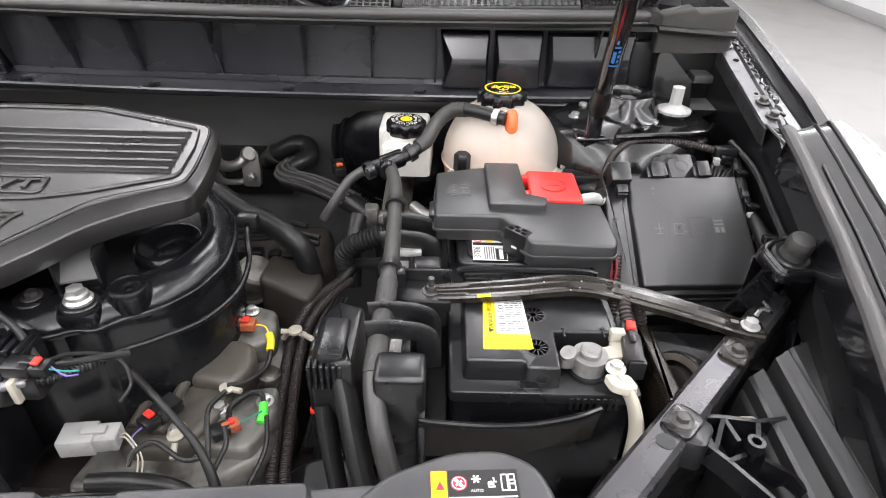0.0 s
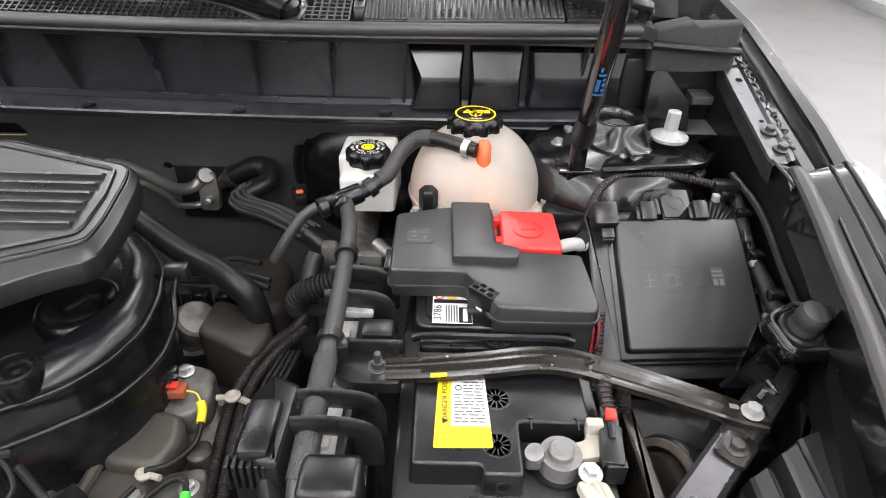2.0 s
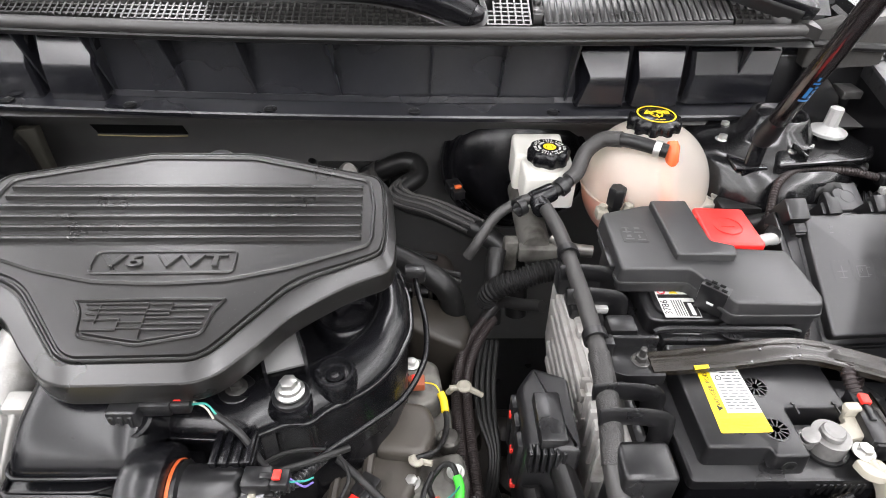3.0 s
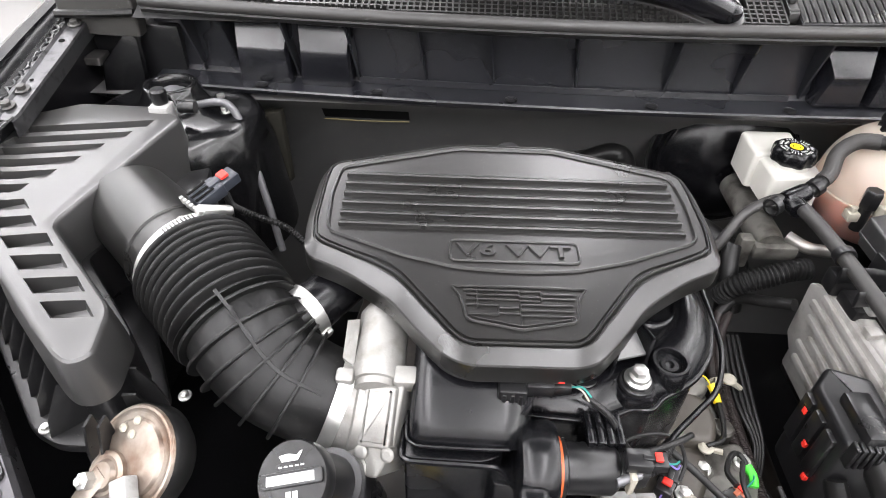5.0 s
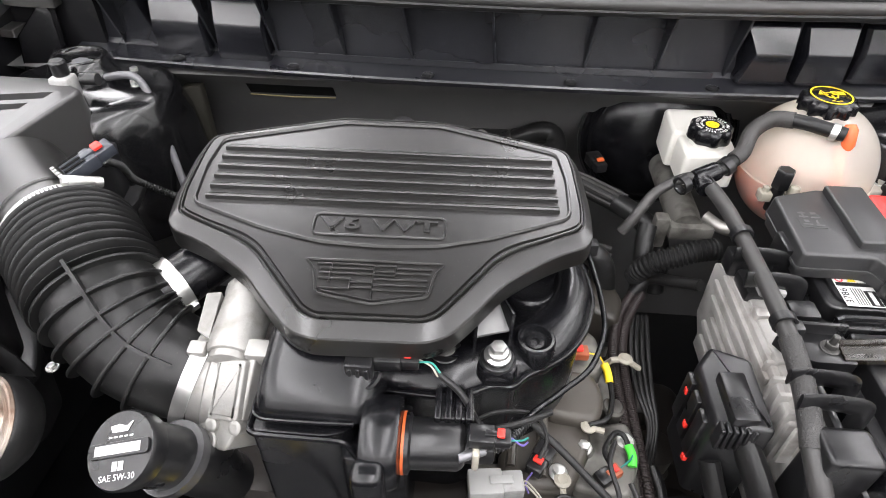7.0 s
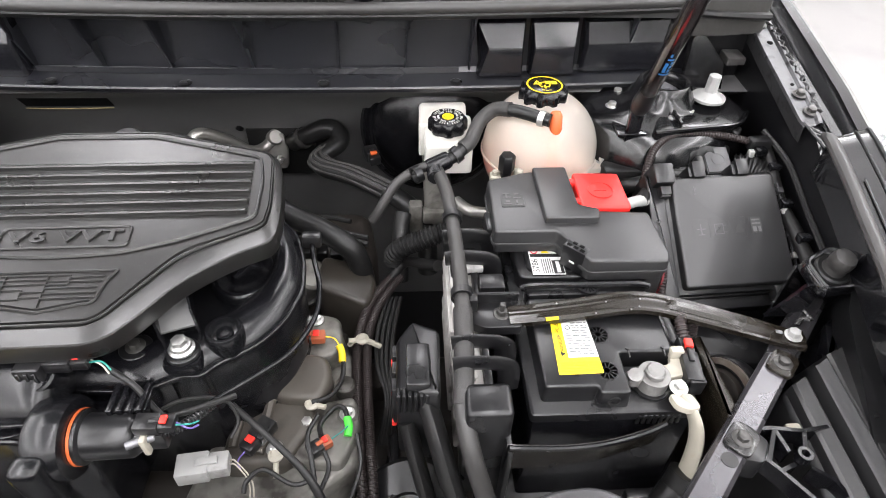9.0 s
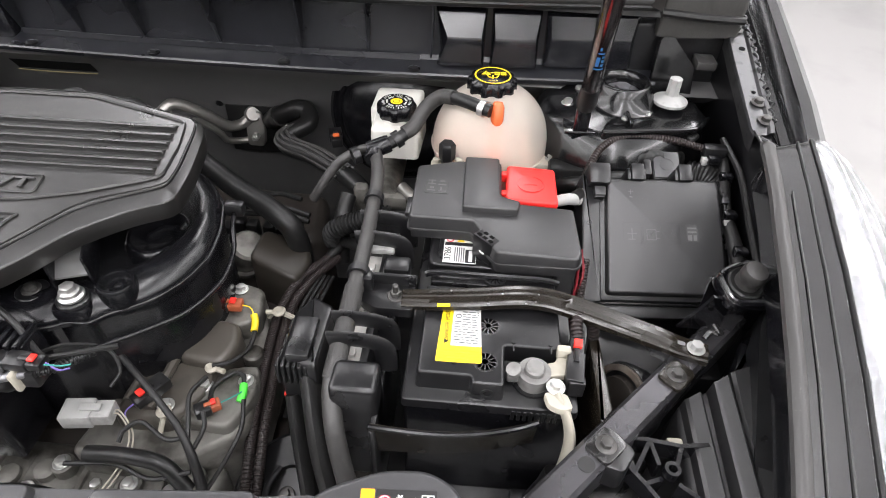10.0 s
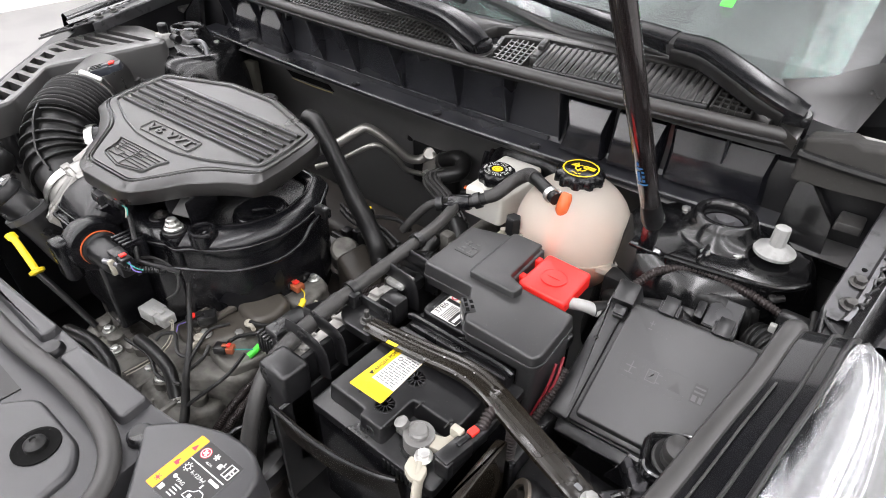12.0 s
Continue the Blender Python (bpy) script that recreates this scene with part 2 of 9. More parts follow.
def thing(name, loc, label, category, group="", kind=""):
    e = new(name)
    loc = SEAT[0] @ Vector(loc)
    e.location = loc
    e.empty_display_size = 0.03
    ORIGIN[e.name] = Vector(loc)
    return tagged(e, label, category, group, kind)


def nudge(before, d):
    """Moves every thing built since the names in before were taken."""
    for ob in bpy.data.objects:
        if ob.name not in before and ob.parent is None:
            ob.location = ob.location + Vector(d)


def mesh_of(name, bm, material, smooth=38):
    bmesh.ops.recalc_face_normals(bm, faces=bm.faces)
    me = bpy.data.meshes.new(name)
    bm.to_mesh(me)
    bm.free()
    me.materials.append(material)
    for p in me.polygons:
        p.use_smooth = True
    me.set_sharp_from_angle(angle=radians(smooth))
    return me


def part(name, bm, material, parent=None, label="", smooth=38, m=None):
    """One mesh object under a thing or a part; the bmesh is in world metres."""
    if m is not None:
        bmesh.ops.transform(bm, matrix=m, verts=bm.verts)
    bmesh.ops.transform(bm, matrix=SEAT[0], verts=bm.verts)
    o = ORIGIN[parent.name] if parent else Vector((0, 0, 0))
    bmesh.ops.translate(bm, vec=-o, verts=bm.verts)
    ob = new(name, mesh_of(name, bm, material, smooth))
    if parent:
        ob.parent = parent
    ORIGIN[ob.name] = o
    return tagged(ob, label)


def put_mesh(name, me, m, parent, label=""):
    """Another object on a shared mesh at the world pose m."""
    ob = new(name, me)
    ob.parent = parent
    ob.matrix_basis = Matrix.Translation(-ORIGIN[parent.name]) @ SEAT[0] @ m
    ORIGIN[ob.name] = ORIGIN[parent.name]
    return tagged(ob, label)


def solid(name, bm, material, label, category, group="", kind="", smooth=38, loc=None):
    """A thing that is one mesh."""
    bmesh.ops.transform(bm, matrix=SEAT[0], verts=bm.verts)
    c = Vector(loc) if loc else sum((v.co for v in bm.verts), Vector()) / len(bm.verts)
    bmesh.ops.translate(bm, vec=-c, verts=bm.verts)
    ob = new(name, mesh_of(name, bm, material, smooth))
    ob.location = c
    ORIGIN[ob.name] = c
    return tagged(ob, label, category, group, kind)


def join(*bms):
    out = bmesh.new()
    for b in bms:
        tmp = bpy.data.meshes.new("tmp")
        b.to_mesh(tmp)
        b.free()
        out.from_mesh(tmp)
        bpy.data.meshes.remove(tmp)
    return out


def moved(bm, m):
    bmesh.ops.transform(bm, matrix=m, verts=bm.verts)
    return bm


def box(x0, x1, y0, y1, z0, z1, r=0.002, n=2, m=None):
    bm = bmesh.new()
    bmesh.ops.create_cube(bm, size=1)
    for v in bm.verts:
        v.co = Vector(((x0 + x1) / 2 + v.co.x * (x1 - x0), (y0 + y1) / 2 + v.co.y * (y1 - y0), (z0 + z1) / 2 + v.co.z * (z1 - z0)))
    if r:
        bmesh.ops.bevel(bm, geom=list(bm.edges), offset=min(r, 0.45 * min(x1 - x0, y1 - y0, z1 - z0)), segments=n, profile=0.5, affect="EDGES")
    return moved(bm, m) if m is not None else bm


def loft(rings, caps=True, loop=True):
    bm = bmesh.new()
    vs = [[bm.verts.new(p) for p in r] for r in rings]
    k = len(rings[0])
    for a, b in zip(vs, vs[1:]):
        for i in range(k if loop else k - 1):
            j = (i + 1) % k
            bm.faces.new((a[i], a[j], b[j], b[i]))
    if caps:
        bm.faces.new(vs[0][::-1])
        bm.faces.new(vs[-1])
    return bm


def round_poly(pts, r, n=4):
    """A closed outline with rounded corners; r: one radius, or one a corner."""
    out = []
    k = len(pts)
    for i, p in enumerate(pts):
        rad = r[i] if isinstance(r, (list, tuple)) else r
        p, a, b = Vector(p), Vector(pts[i - 1]), Vector(pts[(i + 1) % k])
        u, w = (a - p), (b - p)
        d = min(rad, 0.48 * u.length, 0.48 * w.length)
        p0, p1 = p + u.normalized() * d, p + w.normalized() * d
        for s in range(n + 1):
            t = s / n
            out.append((1 - t) ** 2 * p0 + 2 * t * (1 - t) * p + t * t * p1)
    return out


def area2(pts):
    return sum(a[0] * b[1] - b[0] * a[1] for a, b in zip(pts, [*pts[1:], pts[0]]))


def inset(pts, d):
    s = 1 if area2(pts) > 0 else -1
    out = []
    k = len(pts)
    for i in range(k):
        p, a, b = Vector(pts[i]), Vector(pts[i - 1]), Vector(pts[(i + 1) % k])
        u, w = (p - a), (b - p)
        nu, nw = Vector((-u.y, u.x)), Vector((-w.y, w.x))
        nn = nu.normalized() + nw.normalized()
        nn = nn.normalized() if nn.length > 1e-9 else nu.normalized()
        out.append(p + nn * d * s)
    return out


def slab(pts, z0, z1, r=0.004, n=3, rc=0.0, nc=4, top=None, draft=0.0):
    """A plate or block over an outline, rounded along its top edge. rc: corner radius; top(x, y): added height; draft: how far the foot stands out."""
    base = round_poly(pts, rc, nc) if rc else [Vector(p) for p in pts]
    rings = []
    lift = (lambda p: top(p.x, p.y)) if top else (lambda p: 0.0)
    foot = inset(base, -draft) if draft else base
    rings.append([(p.x, p.y, z0) for p in foot])
    for i in range(n + 1):
        a = i / n * math.pi / 2
        q = inset(base, r * (1 - math.cos(a))) if i else base
        rings.append([(p.x, p.y, z1 - r + r * math.sin(a) + lift(p)) for p in q])
    return loft(rings)


def lathe(profile, seg=32, m=None):
    rings = [[(r * math.cos(2 * math.pi * i / seg), r * math.sin(2 * math.pi * i / seg), z) for i in range(seg)] for r, z in profile]
    bm = loft(rings)
    return moved(bm, m) if m is not None else bm


def spline(pts, res=8):
    P = [Vector(p) for p in pts]
    P = [2 * P[0] - P[1], *P, 2 * P[-1] - P[-2]]
    out = []
    for i in range(1, len(P) - 2):
        a, b, c, d = P[i - 1:i + 3]
        for s in range(res):
            t = s / res
            out.append(0.5 * (2 * b + (c - a) * t + (2 * a - 5 * b + 4 * c - d) * t * t + (3 * b - a - 3 * c + d) * t ** 3))
    return [*out, P[-2]]


def sweep(path, radius, seg=12, flat_k=1.0, up=(0, 0, 1)):
    """A tube along sampled points. radius: a number or a function of the length run and its share."""
    k = len(path)
    run, s = [0.0], 0.0
    for a, b in zip(path, path[1:]):
        s += (b - a).length
        run.append(s)
    rings = []
    t0 = (path[1] - path[0]).normalized()
    side = t0.cross(Vector(up))
    side = side.normalized() if side.length > 0.05 else t0.cross(Vector((1, 0, 0))).normalized()
    for i, p in enumerate(path):
        t = (path[min(i + 1, k - 1)] - path[max(i - 1, 0)]).normalized()
        side = (side - t * side.dot(t)).normalized()
        nrm = t.cross(side)
        r = radius(run[i], run[i] / s) if callable(radius) else radius
        rings.append([p + side * r * math.cos(2 * math.pi * j / seg) + nrm * r * flat_k * math.sin(2 * math.pi * j / seg) for j in range(seg)])
    return loft(rings)


def tube(pts, r, seg=12, res=8, flat_k=1.0):
    return sweep(spline(pts, res), r, seg, flat_k)


def ringed(pts, r, pitch=0.004, depth=0.0008, seg=14):
    """A corrugated tube."""
    raw = spline(pts, 24)
    length = sum((b - a).length for a, b in zip(raw, raw[1:]))
    n = max(8, int(length / pitch * 4))
    path, acc, i = [raw[0]], 0.0, 0
    step = length / n
    for k in range(1, n + 1):
        want = k * step
        while i < len(raw) - 2 and acc + (raw[i + 1] - raw[i]).length < want:
            acc += (raw[i + 1] - raw[i]).length
            i += 1
        seg_l = (raw[i + 1] - raw[i]).length
        path.append(raw[i].lerp(raw[i + 1], min(1, (want - acc) / seg_l)))
    return sweep(path, lambda s, f: r + depth * (1 if int(s / pitch * 2 + 0.25) % 2 else -1), seg)


def frame_to(p, z, x=(1, 0, 0)):
    """A pose at p whose own z axis points along z."""
    z = Vector(z).normalized()
    x = Vector(x)
    x = x - z * x.dot(z)
    if x.length < 1e-4:
        x = Vector((0, 1, 0)) - z * z.y
    x.normalize()
    y = z.cross(x)
    return Matrix(((x.x, y.x, z.x, p[0]), (x.y, y.y, z.y, p[1]), (x.z, y.z, z.z, p[2]), (0, 0, 0, 1)))


def hexa(r, h, r2=None, washer=0.0, wh=0.0015):
    """A flanged hexagon head, its foot at 0."""
    rings = []
    if washer:
        seg = 24
        bm0 = lathe([(washer * 0.2, 0), (washer, 0), (washer, wh * 0.6), (washer * 0.92, wh)], seg)
    pts = [(r * math.cos(math.pi / 3 * i), r * math.sin(math.pi / 3 * i)) for i in range(6)]
    bm1 = slab(pts, wh if washer else 0, h, 0.0008, 2)
    return join(bm0, bm1) if washer else bm1


def bolt_mesh(name, r, h, washer, material, tip=0.0):
    bm = hexa(r, h, washer=washer)
    if tip:
        bm = join(bm, lathe([(r * 0.55, h * 0.5), (r * 0.55, h + tip), (r * 0.4, h + tip + 0.001)], 14))
    return mesh_of(name, bm, material)


BOLT_ZINC = bolt_mesh("bolt", 0.0062, 0.007, 0.0095, ZINC)
BOLT_DARK = bolt_mesh("bolt", 0.006, 0.0065, 0.0098, DARKBOLT)
BOLT_SMALL = bolt_mesh("bolt", 0.0042, 0.005, 0.0066, ZINC)
STUD_DARK = bolt_mesh("nut", 0.006, 0.007, 0.0095, DARKBOLT, 0.009)


def text_bm(body, size, depth=0.0006, spacing=1.0, align="CENTER", bevel=0.0):
    cu = bpy.data.curves.new("letters", "FONT")
    cu.body, cu.size, cu.extrude, cu.space_character = body, size, depth, spacing
    cu.align_x, cu.align_y = align, "CENTER"
    cu.resolution_u = 3
    cu.bevel_depth = bevel
    ob = new("letters", cu)
    bpy.context.view_layer.update()
    me = bpy.data.meshes.new_from_object(ob.evaluated_get(bpy.context.evaluated_depsgraph_get()))
    bm = bmesh.new()
    bm.from_mesh(me)
    bpy.data.objects.remove(ob)
    bpy.data.curves.remove(cu)
    bpy.data.meshes.remove(me)
    return bm


def bars(rows, depth=0.0002):
    """Flat printed bars: (x0, x1, y0, y1) each."""
    return join(*[box(a, b, c, d, 0, depth, 0) for a, b, c, d in rows])


def cut_out(a, b):
    """The bmesh a with the bmesh b taken out of it."""
    obs = []
    for bm in (a, b):
        bmesh.ops.recalc_face_normals(bm, faces=bm.faces)
        me = bpy.data.meshes.new("cutting")
        bm.to_mesh(me)
        bm.free()
        obs.append(new("cutting", me))
    md = obs[0].modifiers.new("cut", "BOOLEAN")
    md.operation, md.solver, md.object = "DIFFERENCE", "EXACT", obs[1]
    bpy.context.view_layer.update()
    me = bpy.data.meshes.new_from_object(obs[0].evaluated_get(bpy.context.evaluated_depsgraph_get()))
    out = bmesh.new()
    out.from_mesh(me)
    for o in obs:
        m2 = o.data
        bpy.data.objects.remove(o)
        bpy.data.meshes.remove(m2)
    bpy.data.meshes.remove(me)
    return out


def ring_bm(r0, r1, z0, z1, seg=32):
    bm = bmesh.new()
    prof = [(r0, z0), (r1, z0), (r1, z1), (r0, z1)]
    vs = [[bm.verts.new((r * math.cos(2 * math.pi * i / seg), r * math.sin(2 * math.pi * i / seg), z)) for r, z in prof] for i in range(seg)]
    for i in range(seg):
        a, b = vs[i], vs[(i + 1) % seg]
        for j in range(4):
            k = (j + 1) % 4
            bm.faces.new((a[j], b[j], b[k], a[k]))
    return bm

# ---- the room ----
def build_room():
    solid("floor", box(-5.5, 4.8, -6.0, 9.0, -0.1, FLOOR_Z, 0), CONCRETE, "pale polished concrete showroom floor", "floor", kind="structure")
    solid("ceiling", join(box(-5.5, 4.8, -6.0, 9.0, 3.6, 3.7, 0), *[box(-5.5 + 0.3 * i, -5.45 + 0.3 * i, -6.0, 9.0, 3.56, 3.601, 0) for i in range(35)]), CEILP, "grey painted ribbed showroom ceiling", "ceiling", kind="structure")
    for n, b in (("wall_west", (-5.6, -5.5, -6.1, 9.1)), ("wall_east", (4.8, 4.9, -6.1, 9.1)), ("wall_south", (-5.5, 4.8, -6.1, -6.0)), ("wall_north", (-5.5, 4.8, 9.0, 9.1))):
        solid(n, box(b[0], b[1], b[2], b[3], 0.0, 3.7, 0), WALLP, "plain white painted showroom wall", "wall", kind="structure")
    solid("baseboard", box(4.785, 4.798, -6.0, 9.0, 0.0, 0.11, 0.002), SKIRT, "grey skirting board along the white wall", "baseboard", kind="structure")
    # fittings hang low to leave room for the added upward lamps
    for lx, ly, ll in LAMP_ROWS:
        t = thing("ceiling_light", (lx, ly, 3.6), "long white suspended strip light fitting", "light", "ceiling strip lights")
        part("housing", box(lx - 0.14, lx + 0.14, ly - ll / 2 - 0.03, ly + ll / 2 + 0.03, 3.03, 3.11, 0.004), WALLP, t)
        for k in (-1, 0, 1):
            part("hanger", box(lx - 0.01, lx + 0.01, ly + 5 * k - 0.01, ly + 5 * k + 0.01, 3.11, 3.6, 0), WALLP, t)


# ---- the car's body round the bay ----
def build_body():
    t = thing("car", (0, 0.9, 0.5), "black painted car body shell round an open engine bay", "car")
    # firewall with its sloped shelf under the cowl
    fw = [(-0.78, 1.24, 0.35), (-0.78, 1.21, 0.86), (-0.78, 1.14, 0.965), (-0.78, 1.075, 1.008), (-0.78, 1.5, 1.01), (-0.78, 1.5, 0.35)]
    part("firewall", loft([[Vector(p) for p in fw], [Vector((0.76, p[1], p[2])) for p in fw]]), FIREWALL, t, "dusty dull black painted firewall")
    part("bay_pan", box(-0.8, 0.8, -0.1, 1.3, 0.36, 0.4, 0.004), BAYPAINT, t)
    for sx, nm in ((1, 0), (-1, 1)):
        seat(LEFT_SIDE if sx < 0 else None)
        # wheel-house side wall
        inner = [(sx * (0.74 if sx > 0 else 0.79), 0.55, 0.36), (sx * (0.74 if sx > 0 else 0.79), 0.55, 0.86), (sx * 0.745, 0.88, 1.045), (sx * 0.76, 1.24, 1.085), (sx * 0.76, 1.24, 0.36)]
        outer = [(p[0] + sx * 0.05, p[1], p[2]) for p in inner]
        part("inner_fender", loft([[Vector(p) for p in inner], [Vector(p) for p in outer]]), BAYPAINT, t)
    seat(LEFT_SIDE)
    # plain aprons added to cover bright floor at the bay's front corners
    part("apron", box(-0.87, -0.80, 0.05, 0.86, 0.30, 0.80, 0.01), BAYPAINT, t)
    part("apron", box(-0.81, -0.45, 0.44, 0.46, 0.36, 0.74, 0.006), BAYPAINT, t)
    seat()
    # outer fenders
    for sx in (1, -1):
        seat(LEFT_SIDE if sx < 0 else None)
        rows = []
        for y, cx, cz in ((0.30, 0.83, 0.86), (0.60, 0.835, 0.98), (0.87, 0.806, 1.064), (0.95, 0.82, 1.075), (1.10, 0.842, 1.09), (1.30, 0.874, 1.105), (1.6, 0.905, 1.12), (2.2, 0.94, 1.13)):
            if y < 0.84:
                continue
            rows.append([Vector((sx * (cx + dx), y, cz + dz)) for dx, dz in ((-0.03, -0.06), (-0.026, -0.02), (-0.018, -0.004), (-0.006, 0.0), (0.004, -0.005), (0.012, -0.03), (0.02, -0.12), (0.03, -0.35), (0.02, -0.7))])
        part("fender", loft(rows, caps=False, loop=False), PAINT, t, "glossy black painted front fender")
        gut = [[Vector((sx * (x + dx), y, z + dz)) for dx, dz in ((-0.018, -0.03), (-0.016, -0.002), (-0.008, 0.003), (0.004, -0.004), (0.014, -0.02), (0.024, -0.022), (0.026, -0.05))] for x, y, z in ((0.775, 0.86, 1.052), (0.79, 1.0, 1.07), (0.805, 1.15, 1.09), (0.83, 1.35, 1.105))]
        part("fender_flange", loft(gut, caps=False, loop=False), TOWERP, t)
    # bolted rails along the fender tops
    for sx in (1, -1):
        seat(LEFT_SIDE if sx < 0 else None)
        def rail_z(y):
            return 1.061 + (y - 0.962) * 0.172
        rows = []
        for y, xa, xb in ((0.900, 0.738, 0.762), (0.912, 0.736, 0.765), (0.945, 0.7385, 0.7685), (0.99, 0.742, 0.772), (1.06, 0.747, 0.779), (1.12, 0.7525, 0.785), (1.16, 0.7545, 0.788), (1.172, 0.757, 0.786)):
            z = rail_z(y)
            rows.append([Vector((sx * x, y, z + dz)) for x, dz in ((xa + 0.002, -0.026), (xa, -0.003), (xa + 0.0015, 0.0), (xb - 0.009, 0.0), (xb - 0.006, 0.0035), (xb - 0.001, 0.004), (xb, -0.01))])
        rail = part("fender_rail", loft(rows, caps=False, loop=False), RAILM, t, "scuffed grey steel rail with dark washer bolts", smooth=25)
        for x, y in ((0.757, 0.926), (0.757, 0.962), (0.767, 1.131)):
            m = frame_to((sx * x, y, rail_z(y) + 0.0002), (0, -0.17, 1))
            part("washer", lathe([(0.0088, 0.0), (0.0088, 0.0012), (0.0055, 0.0016)], 20, m), BAYPAINT, rail)
            put_mesh("bolt", BOLT_DARK, frame_to((sx * x, y, rail_z(y) + 0.0014), (0, -0.17, 1)), rail)
        for x, y, r in ((0.757, 0.985, 0.0028), (0.765, 1.085, 0.0045), (0.772, 1.155, 0.0032)):
            part("hole_shade", lathe([(r, 0), (r, 0.0006)], 16, frame_to((sx * x, y, rail_z(y) + 0.0002), (0, -0.17, 1))), VOID, rail)
        # crinkled edge of sealer beside the rail
        edge = [Vector((sx * (0.7690 + 0.075 * (y - 0.945) + 0.0022 * math.sin(y * 310) + 0.0012 * math.sin(y * 790)), y, rail_z(y) + 0.0035 + 0.0012 * math.sin(y * 520))) for y in [0.92 + 0.25 * i / 60 for i in range(61)]]
        part("sealer_edge", sweep(edge, lambda q, f: 0.0022 + 0.0008 * math.sin(f * 90), 8), BAYPAINT, t)
        ends = (((0.739, 0.905, 1.052), (0.752, 0.79, 1.034)), ((0.763, 0.905, 1.052), (0.764, 0.80, 1.036)), ((0.739, 0.897, 1.051), (0.763, 0.875, 1.047)), ((0.763, 0.875, 1.047), (0.743, 0.862, 1.045)), ((0.743, 0.862, 1.045), (0.763, 0.845, 1.043)), ((0.763, 0.845, 1.043), (0.748, 0.825, 1.040)), ((0.748, 0.825, 1.040), (0.763, 0.815, 1.039)))
        for p, q in ends:
            part("truss_bar", tube([(sx * p[0], p[1], p[2]), (sx * q[0], q[1], q[2])], 0.0022, 6, 2), BLACK, t)
    # strut towers
    for sx in (1, -1):
        seat(LEFT_SIDE if sx < 0 else None)
        c = Vector((sx * 0.601, 1.042, 0))
        rings = []
        for rx, ry, z in ((0.15, 0.14, 0.80), (0.135, 0.12, 0.95), (0.122, 0.108, 0.992), (0.115, 0.098, 1.002), (0.10, 0.085, 1.007), (0.06, 0.056, 1.012), (0.05, 0.048, 1.018), (0.041, 0.041, 1.034), (0.038, 0.038, 1.042), (0.0355, 0.0355, 1.0445), (0.0305, 0.0305, 1.044), (0.0275, 0.0275, 1.038), (0.026, 0.026, 1.015)):
            rings.append([c + Vector((rx * math.cos(a), ry * math.sin(a), z)) for a in [2 * math.pi * i / 40 for i in range(40)]])
        tw = part("strut_tower", loft(rings), TOWERP, t, "glossy black pressed strut tower", smooth=60)
        part("strut_nut", join(lathe([(0.025, 1.022), (0.025, 1.028), (0.018, 1.029)], 20, Matrix.Translation(c)), lathe([(0.012, 1.026), (0.012, 1.036), (0.006, 1.037)], 6, Matrix.Translation(c))), GREYMETAL, tw)
        for x, y in ((0.601, 0.985), (0.634, 1.004), (0.545, 1.072), (0.525, 1.03)):
            put_mesh("bolt", BOLT_ZINC, frame_to((sx * x, y, 1.0085), (0, 0, 1)), tw)
    seat()
    return t


def build_tower_post():
    t = thing("tower_post", (0.668, 1.022, 1.02), "white plastic post with round flange on the strut tower", "post")
    t.location += Vector((0.0, 0.007, -0.003))
    part("flange", lathe([(0.006, 1.022), (0.024, 1.024), (0.0245, 1.028), (0.012, 1.033), (0.009, 1.036)], 28, Matrix.Translation((0.668, 1.022, 0))), GREYCON, t)
    part("stem", lathe([(0.0095, 1.034), (0.009, 1.060), (0.0075, 1.061)], 8, Matrix.Translation((0.668, 1.022, 0))), GREYCON, t)
    # raised tray of the tower mount
    m = thing("tower_bracket", (0.63, 0.96, 0.99), "glossy black folded steel bracket on the strut tower", "bracket")
    part("plate", slab([(0.56, 0.945), (0.69, 0.965), (0.72, 1.0), (0.71, 1.06), (0.66, 1.05), (0.58, 0.99)], 0.985, 1.0135, 0.005, 3, 0.014), TOWERP, m)
    part("flange", tube([(0.565, 0.948, 1.012), (0.63, 0.955, 1.014), (0.69, 0.967, 1.014), (0.718, 1.0, 1.013)], 0.0035, 8, 5), TOWERP, m)
    part("gusset", box(0.60, 0.604, 0.955, 0.99, 1.01, 1.024, 0.001), TOWERP, m)


def cowl_y(x):
    return 1.0725 + 0.07 * x * x


